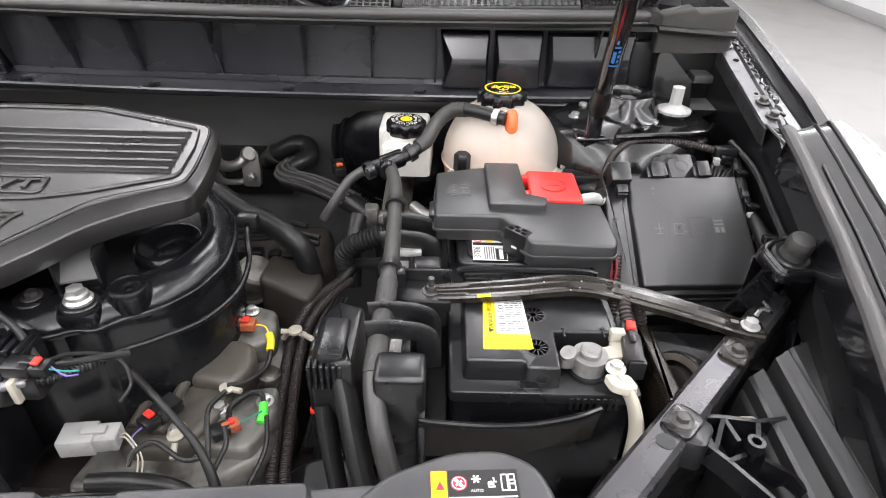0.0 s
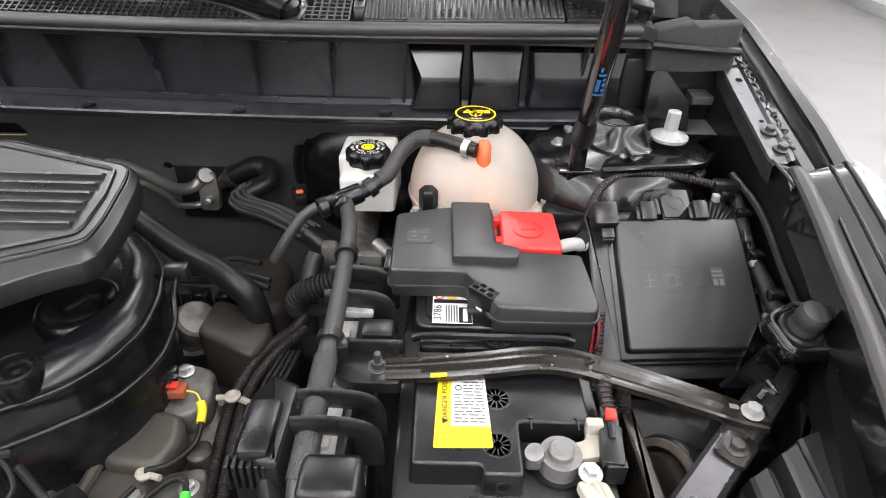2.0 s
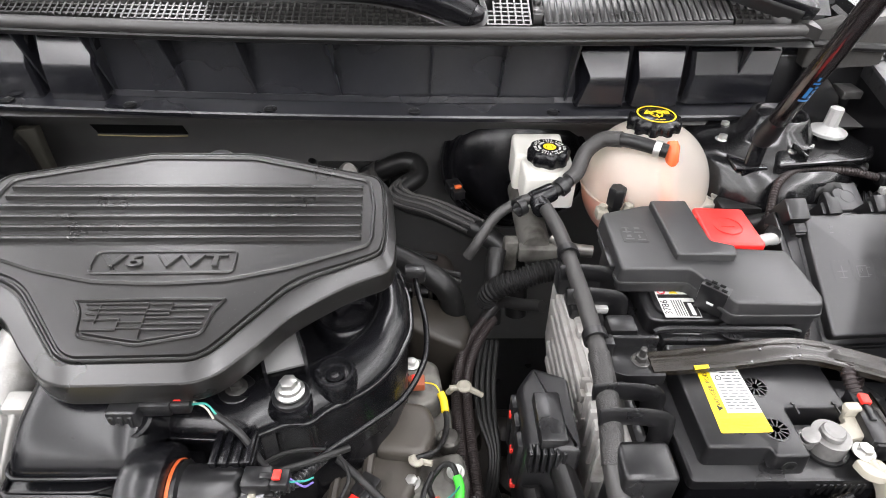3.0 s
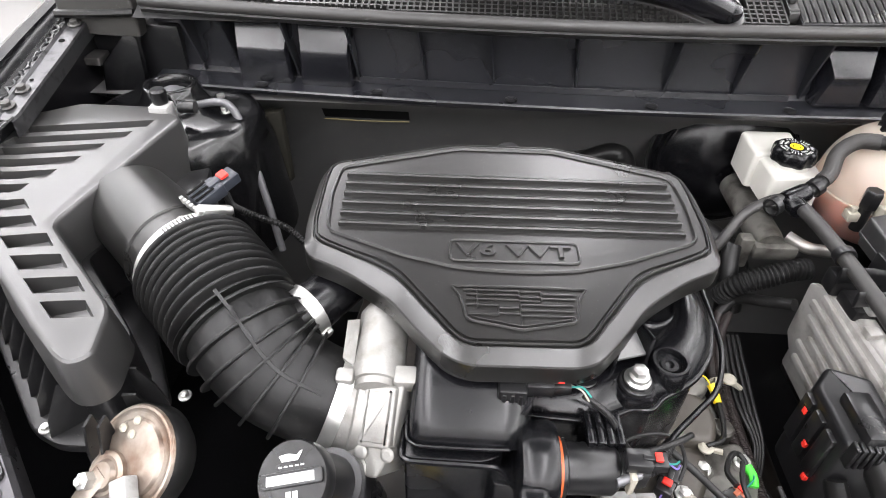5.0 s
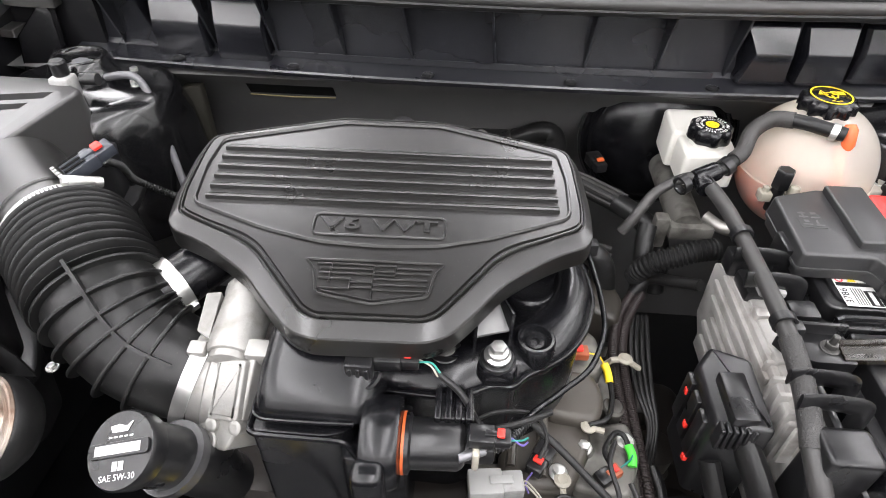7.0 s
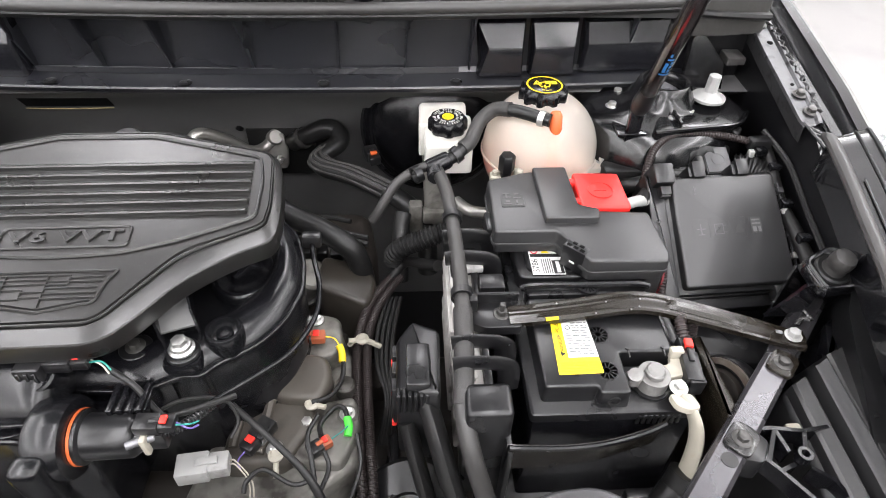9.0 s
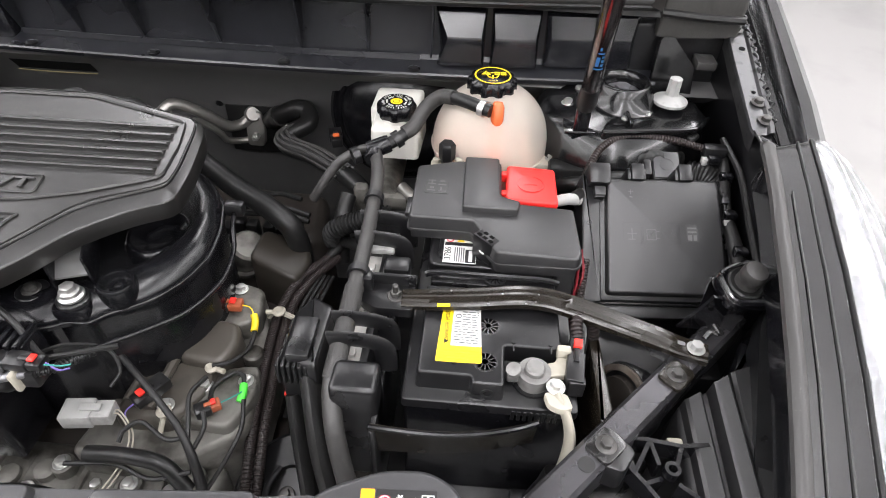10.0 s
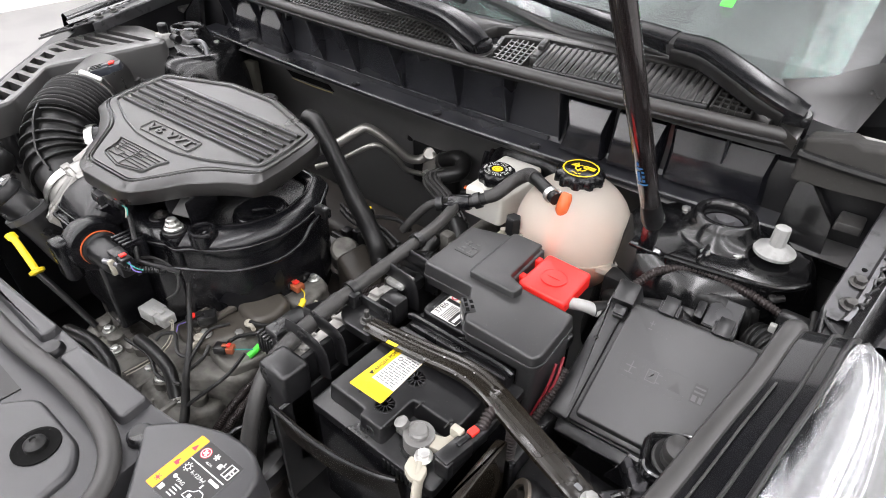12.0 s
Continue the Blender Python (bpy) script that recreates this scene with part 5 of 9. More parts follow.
def build_duct():
    t = thing("intake_duct", (-0.4, 0.64, 0.95), "black ribbed rubber air intake duct with bellows", "duct")
    bel = along(DUCT, 0.235, 0.47, 108)
    part("bellows", sweep(bel, lambda s, f: 0.0605 - 0.003 * f + 0.0044 * math.cos(2 * math.pi * 9 * f), 44), RUBBER, t, smooth=60)
    elb = along(DUCT, 0.44, 0.985, 36)
    part("elbow", sweep(elb, lambda s, f: 0.0535 - 0.008 * f, 40), RUBBER, t, smooth=60)
    cr = spline(DUCT, 16)
    k = len(cr) - 1

    def ring_at(f):
        j = int(f * k)
        return frame_to(cr[j], (cr[min(j + 3, k)] - cr[max(j - 3, 0)]).normalized())

    for f, r in ((0.485, 0.0600), (0.545, 0.0598), (0.61, 0.0592), (0.675, 0.0584), (0.75, 0.0570), (0.835, 0.0545)):
        part("hoop_rib", lathe([(r - 0.014, -0.0019), (r - 0.0006, -0.0015), (r, 0.0), (r - 0.0006, 0.0015), (r - 0.014, 0.0019)], 44, ring_at(f)), RUBBER, t)
    # long rib along the crest
    crest = spline([(-0.372, 0.620, 1.0575), (-0.353, 0.603, 1.0505), (-0.338, 0.590, 1.0365), (-0.325, 0.581, 1.0215), (-0.307, 0.573, 1.0075), (-0.277, 0.571, 0.9875)], 6)
    rows = []
    for i, p in enumerate(crest):
        tan = (crest[min(i + 1, len(crest) - 1)] - crest[max(i - 1, 0)]).normalized()
        hub = min(cr, key=lambda q: (q - p).length)
        up = p - hub
        up = (up - tan * up.dot(tan)).normalized()
        s2 = up.cross(tan).normalized()
        rows.append([p - up * 0.016 - s2 * 0.0019, p - s2 * 0.0015, p + s2 * 0.0015, p - up * 0.016 + s2 * 0.0019])
    part("long_rib", loft(rows), RUBBER, t)
    part("spigot", lathe([(0.030, -0.028), (0.0285, 0.0), (0.0275, 0.022), (0.0285, 0.024), (0.0265, 0.030)], 32, frame_to((-0.331, 0.640, 0.987), (0.62, 0.77, 0.12))), RUBBER, t)
    for p in ((-0.318, 0.566, 0.985), (-0.297, 0.562, 0.973)):
        part("moulded_dot", ring_bm(0.0035, 0.0048, -0.001, 0.0008, 20), RUBBER, t, m=frame_to(p, Vector(p) - min(cr, key=lambda q: (q - Vector(p)).length)))
    # clamps
    for f, r, a in ((0.215, 0.0585, 62), (0.955, 0.0485, -118)):
        fm0 = ring_at(f)
        p = fm0.translation
        c = thing("hose_clamp", p, "bright steel worm drive hose clamp", "hose clamp", "hose clamps")
        part("band", ring_bm(r, r + 0.0014, -0.0065, 0.0065, 56), ZINC, c, m=fm0)
        fm = fm0 @ Matrix.Rotation(radians(a), 4, "Z")
        part("worm_housing", box(r, r + 0.010, -0.012, 0.012, -0.0065, 0.0065, 0.002, m=fm), ZINC, c)
        part("screw", lathe([(0.005, -0.02), (0.0056, -0.018), (0.0056, 0.014), (0.004, 0.016)], 12, fm @ frame_to((r + 0.006, 0, 0), (0, 1, 0))), ZINC, c)
        part("band_slots", join(*[box(r + 0.0009, r + 0.002, -0.0007, 0.0007, -0.004, 0.004, 0, m=fm @ Matrix.Rotation(0.3 + 0.062 * i, 4, "Z")) for i in range(9)]), DARKBOLT, c)
    h = thing("breather_hose", (-0.29, 0.69, 0.99), "black breather hose with steel clamp", "hose")
    ax = Vector((0.62, 0.77, 0.12)).normalized()
    o = Vector((-0.312, 0.663, 0.991))
    part("hose", sweep([o - ax * 0.012, o, o + ax * 0.06, o + ax * 0.15], lambda s, f: 0.0262 if s < 0.02 else 0.0235, 28), SATIN, h)
    bm = frame_to(o, ax)
    part("clamp_band", ring_bm(0.0266, 0.0280, -0.0065, 0.0065, 40), ZINC, h, "steel clamp band", m=bm)
    part("clamp_ear", box(-0.006, 0.006, 0.027, 0.032, -0.006, 0.006, 0.001, m=bm @ Matrix.Rotation(radians(-70), 4, "Z")), ZINC, h)


AIR_LEFT = [(-0.775, 0.955), (-0.775, 0.88), (-0.74, 0.79), (-0.64, 0.682), (-0.556, 0.606), (-0.530, 0.584)]


def build_airbox():
    t = thing("air_filter_box", (-0.62, 0.75, 0.88), "black plastic air filter box with slotted lid", "air filter box")
    lid = [*AIR_LEFT, (-0.513, 0.574), (-0.496, 0.584), (-0.504, 0.636), (-0.610, 0.740), (-0.552, 0.956), (-0.60, 0.985), (-0.70, 0.985)]
    top = lambda x, y: 0.028 * max(0.0, min(1.0, (y - 0.6) / 0.3)) - 0.0 - 0.12 * max(0.0, -0.70 - x)
    out = round_poly(lid, 0.012, 4)
    lid_bm = slab(out, 0.955, 1.008, 0.006, 3, top=top, draft=0.006)
    # slots: deep at the back, running out towards the front
    right = [-0.587, -0.604, -0.626, -0.642, -0.657, -0.674, -0.655, -0.632, -0.600, -0.572, -0.542, -0.521]
    left = [-0.748, -0.75, -0.75, -0.742, -0.731, -0.712, -0.696, -0.676, -0.646, -0.619, -0.590, -0.560]
    cuts = []
    for i in range(12):
        y = 0.938 - 0.0277 * i
        lean = -0.002 if i < 6 else 0.008
        drop = 0.12 * (right[i] - left[i])
        h = 0.0088
        o = [(left[i] - lean, y - drop + h), (right[i] - lean, y + h), (right[i] + lean, y - h), (left[i] + lean * 1.4, y - drop - h)]
        rings = []
        for zz, sh in ((0.02, 0.0), (-0.0005, 0.0), (-0.013, 0.003)):
            q = inset([Vector(p) for p in o], sh)
            rings.append([Vector((p.x, p.y, 1.008 + top(p.x, p.y) + zz + (0.0035 if sh and j in (1, 2) else 0.0) + (-0.004 if sh and j in (0, 3) else 0.0))) for j, p in enumerate(q)])
        cuts.append(loft(rings))
    part("lid", cut_out(lid_bm, join(*cuts)), AIRBOX, t, "grained grey black lid with parallel slots", smooth=30)
    # tapered body under the lid
    foot = [(-0.765, 0.94), (-0.765, 0.86), (-0.715, 0.758), (-0.60, 0.642), (-0.555, 0.602), (-0.512, 0.585), (-0.495, 0.60), (-0.502, 0.645), (-0.60, 0.752), (-0.52, 0.90), (-0.53, 0.955), (-0.60, 0.985), (-0.70, 0.98)]
    part("body", slab(round_poly(foot, 0.012, 3), 0.80, 0.965, 0.004, 2), BLACK, t)
    part("base_flange", slab([(-0.79, 0.96), (-0.79, 0.84), (-0.732, 0.726), (-0.592, 0.580), (-0.56, 0.566), (-0.50, 0.566), (-0.475, 0.62), (-0.55, 0.75), (-0.5, 0.90), (-0.52, 0.99), (-0.79, 0.99)], 0.886, 0.897, 0.003, 2, 0.01), BLACK, t)
    for i in range(9):
        f = i / 8
        a = Vector((-0.722, 0.765, 0)).lerp(Vector((-0.545, 0.594, 0)), f)
        part("side_rib", loft([[a + Vector((s, s * 0.5, z)) + Vector((-d, -d * 0.95, 0)) for d, z in ((-0.015, 0.897), (0.022, 0.897), (0.018, 0.92), (0.004, 0.955), (-0.015, 0.955))] for s in (-0.0012, 0.0012)]), BLACK, t)
    for i in range(4):
        a = Vector((-0.505 + 0.012 * i, 0.553, 0)) if i < 2 else Vector((-0.478 - 0.012 * (i - 2), 0.585 + 0.028 * (i - 2), 0))
        d = Vector((0, -1, 0)) if i < 2 else Vector((1, 0.1, 0))
        s = Vector((d.y, -d.x, 0)) * 0.0012
        part("side_rib", loft([[a + s * k + d * q + Vector((0, 0, z)) for q, z in ((-0.01, 0.897), (0.018, 0.897), (0.012, 0.93), (0.002, 0.955), (-0.01, 0.955))] for k in (-1, 1)]), BLACK, t)
    put_mesh("screw", BOLT_SMALL, Matrix.Translation((-0.578, 0.582, 0.897)), t)
    put_mesh("screw", BOLT_SMALL, Matrix.Translation((-0.462, 0.625, 0.897)), t)
    seat()
    d = Vector((0.74, -0.67, 0.01))
    part("outlet_tube", lathe([(0.050, -0.11), (0.0515, -0.02), (0.052, 0.0), (0.0545, 0.001), (0.0545, 0.006), (0.0525, 0.007), (0.0525, 0.05)], 44, frame_to((-0.462, 0.729, 1.005), d)), COVER, t)
    seat(LEFT_SIDE)


def build_airbox_side():
    t = connector("airflow_sensor", (-0.451, 0.784, 1.043), (0.6, 0.79, 0.08), (0.054, 0.023, 0.015), SLATE, "slate grey airflow sensor plug with red tab beside the air box", up=(-0.1, -0.25, 1), plug=SLATE)
    sm = frame_to((-0.451, 0.784, 1.043), (-0.1, -0.25, 1), (0.6, 0.79, 0.08))
    for k in (-1, 0, 1):
        part("slot", box(-0.027, -0.004, k * 0.0075 - 0.0016, k * 0.0075 + 0.0016, 0.0086, 0.0092, 0, m=sm), VOID, t)
    part("end_teeth", join(*[box(-0.034, -0.03, k * 0.006 - 0.0018, k * 0.006 + 0.0018, -0.006, 0.008, 0.0005, m=sm) for k in (-2, -1, 0, 1, 2)]), GREYCON, t)
    part("stem", tube([(-0.462, 0.742, 1.03), (-0.466, 0.735, 1.01)], 0.009, 10, 3), CREAM, t)
    part("cream_screw", join(box(-0.476, -0.445, 0.728, 0.742, 1.025, 1.038, 0.003), lathe([(0.006, 0), (0.006, 0.012), (0.004, 0.013)], 10, frame_to((-0.447, 0.735, 1.03), (1, -0.2, 0.1)))), CREAM, t, "cream plastic fastener")
    seat()
    solid("wire_loom", ringed([(-0.452, 0.822, 1.020), (-0.455, 0.85, 0.995), (-0.462, 0.872, 0.962), (-0.455, 0.885, 0.943), (-0.435, 0.889, 0.930), (-0.40, 0.885, 0.918), (-0.37, 0.87, 0.90)], 0.0042, 0.004, 0.0006), WIRE, "black corrugated cable conduit by the engine cover", "cable")
    p = thing("vacuum_pipe", (-0.5, 0.95, 1.0), "bent grey metal pipe over the strut tower", "pipe")
    part("pipe", tube([(-0.560, 0.995, 1.030), (-0.538, 0.998, 1.034), (-0.512, 1.0, 1.0385), (-0.495, 1.0, 1.0365), (-0.484, 0.997, 1.024), (-0.474, 0.988, 0.998), (-0.459, 0.97, 0.945), (-0.444, 0.95, 0.897), (-0.43, 0.93, 0.84)], 0.0053, 12), GREYPIPE, p)
    seat(LEFT_SIDE)
    v = thing("service_valve", (-0.588, 0.975, 1.03), "white valve block with black cap on the pipe", "valve")
    part("block", box(-0.601, -0.574, 0.962, 0.988, 1.012, 1.044, 0.004), GREYCON, v)
    part("cap", lathe([(0.0095, 0.0), (0.0105, 0.003), (0.0105, 0.018), (0.008, 0.021)], 14, Matrix.Translation((-0.588, 0.978, 1.043))), BLACK, v)
    part("sleeve", lathe([(0.0085, -0.012), (0.0085, 0.01)], 16, frame_to((-0.556, 0.985, 1.036), (1, 0, 0))), BLACK, v)
    seat()
    f = thing("felt_pad", (-0.52, 1.03, 0.92), "olive fibre edged insulation pad by the tower", "pad")
    part("pad", slab([(-0.572, 1.022), (-0.520, 1.030), (-0.488, 1.048), (-0.480, 1.07), (-0.57, 1.07)], 0.80, 0.990, 0.003, 2, 0.004, top=lambda x, y: 0.42 * (min(x, -0.488) + 0.488)), OLIVE, f)
    part("edge", tube([(-0.571, 1.0215, 0.956), (-0.545, 1.025, 0.967), (-0.515, 1.032, 0.980), (-0.489, 1.047, 0.991)], 0.0012, 6, 4), INSUL, f)
    part("flap", slab([(-0.478, 1.075), (-0.452, 1.085), (-0.450, 1.10), (-0.478, 1.095)], 0.86, 0.985, 0.003, 2, 0.004), OLIVE, f)
    part("boot", ringed([(-0.585, 1.045, 0.978), (-0.545, 1.05, 0.982), (-0.510, 1.055, 0.992), (-0.495, 1.06, 1.0)], 0.017, 0.006, 0.0012, 18), MATTE, f)
    s = thing("firewall_slot", (-0.33, 1.14, 0.96), "rectangular firewall slot with frayed yellow edge", "slot")
    q = frame_to((-0.332, 1.1435, 0.9595), (0, -0.832, -0.555))
    # a thin black sheet paints the shade within the slot
    part("hole_shade", box(-0.07, 0.07, -0.016, 0.016, 0.0005, 0.0015, 0, m=q), VOID, s)
    part("fibre_edge", tube([q @ Vector((-0.07, -0.016, 0.005)), q @ Vector((0, -0.0165, 0.006)), q @ Vector((0.07, -0.016, 0.005))], 0.0009, 6, 4), INSUL, s)
    seat(LEFT_SIDE)


seat(COVER_FIT)
build_engine_cover()
seat(ENGINE_TOP)
build_manifold()
build_valve_and_sensors()
seat()
build_throttle()
build_duct()
seat(LEFT_SIDE)
build_airbox()
build_airbox_side()
seat()

# ---- battery and what stands round it ----
def build_battery():
    t = thing("car_battery", (0.42, 0.69, 0.755), "black car battery with yellow warning label", "battery")
    part("case", slab([(0.338, 0.557), (0.508, 0.557), (0.508, 0.833), (0.338, 0.833)], 0.755, 0.923, 0.004, 2, 0.006), SATIN, t)
    part("rim", slab([(0.3355, 0.5545), (0.5105, 0.5545), (0.5105, 0.8355), (0.3355, 0.8355)], 0.913, 0.9245, 0.003, 2, 0.006), BLACK, t)
    lid = [(0.350, 0.572), (0.404, 0.572), (0.404, 0.5635), (0.4355, 0.5635), (0.4355, 0.613), (0.494, 0.613), (0.494, 0.692), (0.350, 0.692)]
    part("lid_front", slab(lid, 0.92, 0.948, 0.003, 3, 0.004, draft=0.002), BLACK, t)
    part("lid_middle", slab([(0.352, 0.70), (0.494, 0.70), (0.494, 0.722), (0.352, 0.722)], 0.92, 0.944, 0.004, 2, 0.004), BLACK, t)
    part("lid_rear", slab([(0.346, 0.727), (0.50, 0.727), (0.50, 0.825), (0.346, 0.825)], 0.92, 0.946, 0.004, 3, 0.014), BLACK, t)
    part("lid_rear_step", slab([(0.357, 0.735), (0.49, 0.735), (0.49, 0.818), (0.357, 0.818)], 0.945, 0.9495, 0.002, 2, 0.012), BLACK, t)
    part("handle", tube([(0.345, 0.709, 0.947), (0.36, 0.710, 0.950), (0.43, 0.709, 0.951), (0.48, 0.710, 0.950), (0.497, 0.709, 0.947)], 0.004, 8, 4), SATIN, t)
    for x, y in ((0.4185, 0.637), (0.4165, 0.590), (0.425, 0.7095)):
        v = part("vent_cap", join(ring_bm(0.0105, 0.0125, 0.9472, 0.94828, 28), lathe([(0.011, 0.9462), (0.011, 0.9480)], 24)), BLACK, t, m=Matrix.Translation((x, y, 0)))
        part("spokes", join(*[box(0.003, 0.0105, -0.0006, 0.0006, 0.9478, 0.94826, 0, m=Matrix.Translation((x, y, 0)) @ Matrix.Rotation(math.pi / 6 * i, 4, "Z")) for i in range(12)]), SATIN, v)
    part("front_port", lathe([(0.0065, 0.0), (0.0065, 0.0015), (0.004, 0.0018), (0.004, -0.001)], 18, frame_to((0.42, 0.5635, 0.934), (0, -1, 0))), LBLACK, t)
    for x in (0.445, 0.483):
        part("pin", join(lathe([(0.0022, 0.948), (0.0022, 0.9495)], 10, Matrix.Translation((x, 0.6175, 0))), box(x - 0.0006, x + 0.0006, 0.606, 0.6176, 0.947, 0.9487, 0)), LBLACK, t)
    part("front_teeth", join(*[box(0.445 + 0.006 * i, 0.4485 + 0.006 * i, 0.5535, 0.556, 0.905, 0.92, 0.0005, 1) for i in range(8)]), BLACK, t)
    # warning label
    lb = thing("warning_label", (0.39, 0.63, 0.9482), "yellow and white battery danger label", "label")
    part("paper", slab([(0.3665, 0.586), (0.413, 0.587), (0.4095, 0.671), (0.3705, 0.671)], 0.9480, 0.9484, 0.0001, 1, 0.002), LYELLOW, lb)
    part("white_field", slab([(0.3805, 0.607), (0.4122, 0.6075), (0.4095, 0.671), (0.3815, 0.671)], 0.94842, 0.94862, 0.0001, 1), LWHITE, lb)
    rnd = random.Random(3)
    rows = []
    for i in range(17):
        y = 0.6105 + 0.0035 * i
        x = 0.383
        while x < 0.407:
            w = rnd.uniform(0.003, 0.009)
            if 8 < i < 13 and x < 0.391:
                x = 0.391
            rows.append((x, min(x + w, 0.4085), y, y + 0.0013))
            x += w + 0.0014
    part("fine_print", bars(rows, 0.00012), LGREY, lb, m=Matrix.Translation((0, 0, 0.94885)))
    part("pictogram", ring_bm(0.0022, 0.003, 0.9486, 0.9490, 20), LBLACK, lb, m=Matrix.Translation((0.387, 0.647, 0)))
    part("orange_print", bars([(0.370 + 0.0145 * c, 0.3825 + 0.0145 * c, 0.590 + 0.0034 * r, 0.5915 + 0.0034 * r) for c in range(3) for r in range(4)], 0.00012), LORANGE, lb, m=Matrix.Translation((0, 0, 0.9486)))
    part("heading", text_bm("DANGER POISON", 0.0066, 0.0001), LBLACK, lb, "black DANGER POISON heading", m=Matrix.Translation((0.3757, 0.638, 0.9488)) @ Matrix.Rotation(math.pi / 2, 4, "Z"))
    part("triangle", loft([[Vector((0.3735, 0.609, z)), Vector((0.3735, 0.615, z)), Vector((0.3783, 0.612, z))] for z in (0.94842, 0.9488)]), LBLACK, lb)
    before = {o.name for o in bpy.data.objects}
    # type label at the rear
    l2 = thing("type_label", (0.384, 0.765, 0.9497), "white battery type label with number 3786", "label")
    part("paper", box(0.363, 0.402, 0.742, 0.80, 0.9495, 0.9499, 0), LWHITE, l2)
    part("dark_field", box(0.389, 0.4015, 0.743, 0.766, 0.94992, 0.9500, 0), LBLACK, l2)
    part("dark_band", box(0.364, 0.4015, 0.772, 0.778, 0.94992, 0.9500, 0), LBLACK, l2)
    part("number", text_bm("3786", 0.0115, 0.0001), LBLACK, l2, "black number 3786", m=Matrix.Translation((0.3685, 0.757, 0.9503)) @ Matrix.Rotation(math.pi / 2, 4, "Z"))
    part("code_bars", bars([(0.376 + 0.0026 * i, 0.3774 + 0.0026 * i, 0.744, 0.769) for i in range(5)], 0.0001), LGREY, l2, m=Matrix.Translation((0, 0, 0.94992)))
    part("blue_sign", lathe([(0.0052, 0.94992), (0.0052, 0.9501)], 20, Matrix.Translation((0.372, 0.792, 0))), LBLUE, l2)
    part("blue_sign", lathe([(0.0052, 0.94992), (0.0052, 0.9501)], 20, Matrix.Translation((0.3845, 0.792, 0))), LBLUE, l2)
    part("red_sign", ring_bm(0.0028, 0.0045, 0.94992, 0.9501, 20), LRED, l2, m=Matrix.Translation((0.370, 0.7825, 0)))
    part("yellow_sign", loft([[Vector((0.378, 0.779, z)), Vector((0.388, 0.779, z)), Vector((0.383, 0.788, z))] for z in (0.94992, 0.9501)]), LYELLOW, l2)
    part("brand_bar", box(0.393, 0.3975, 0.745, 0.764, 0.95002, 0.9501, 0), LWHITE, l2)
    nudge(before, (0, -0.014, 0))


def build_terminal():
    t = thing("battery_terminal", (0.47, 0.587, 0.925), "grey lead battery clamp with bolts and sensor", "battery clamp")
    part("clamp_ear", box(0.438, 0.452, 0.580, 0.595, 0.929, 0.942, 0.004, 3), LEAD, t)
    part("post", lathe([(0.0105, 0.92), (0.0102, 0.949), (0.0085, 0.951)], 28, Matrix.Translation((0.466, 0.587, 0))), LEAD, t)
    part("clamp_collar", ring_bm(0.0100, 0.0165, 0.927, 0.944, 32), LEAD, t, m=Matrix.Translation((0.466, 0.587, 0)))
    part("base_washer", ring_bm(0.012, 0.020, 0.9248, 0.928, 28), BLACK, t, m=Matrix.Translation((0.466, 0.587, 0)))
    part("pinch_bolt", lathe([(0.0045, 0), (0.0075, 0.0005), (0.0075, 0.006), (0.0045, 0.007)], 18, frame_to((0.446, 0.585, 0.943), (-0.3, -0.2, 1))), LEAD, t)
    part("arm", slab([(0.476, 0.582), (0.505, 0.588), (0.508, 0.614), (0.492, 0.618), (0.488, 0.602), (0.474, 0.598)], 0.934, 0.942, 0.002, 2, 0.004), CREAM, t)
    part("arm_tab", box(0.489, 0.503, 0.607, 0.616, 0.938, 0.953, 0.002), CREAM, t)
    part("cable_lug", slab([(0.474, 0.565), (0.497, 0.565), (0.502, 0.548), (0.49, 0.545), (0.478, 0.55)], 0.934, 0.942, 0.002, 2, 0.005), CREAM, t)
    put_mesh("nut", BOLT_ZINC, frame_to((0.486, 0.571, 0.942), (0, 0, 1)), t)
    part("strap", sweep(spline([(0.487, 0.566, 0.937), (0.497, 0.548, 0.928), (0.503, 0.536, 0.905), (0.501, 0.525, 0.875), (0.494, 0.515, 0.85)], 8), 0.0105, 14, 0.42, (1, 0, 0)), CREAM, t, "cream flattened cable strap")
    part("cable", tube([(0.498, 0.52, 0.865), (0.486, 0.508, 0.84), (0.462, 0.485, 0.82), (0.43, 0.455, 0.80)], 0.0165, 16), RUBBER, t, "thick black cable sleeve")
    part("cable_shrink", tube([(0.49, 0.511, 0.846), (0.478, 0.50, 0.833)], 0.0178, 16, 3), RUBBER, t)
    s = connector("current_sensor", (0.508, 0.604, 0.94), (0.15, 1, 0), (0.06, 0.018, 0.02), BLACK, "black current sensor plug with red tab")
    part("side_fin", box(0.498, 0.515, 0.572, 0.582, 0.926, 0.948, 0.002), BLACK, s)
    solid("wire_loom", ringed([(0.512, 0.63, 0.945), (0.511, 0.648, 0.954), (0.52, 0.66, 0.952), (0.533, 0.657, 0.935), (0.536, 0.65, 0.90)], 0.006, 0.004, 0.0008), CONDUIT, "black corrugated sensor cable by the battery", "cable")


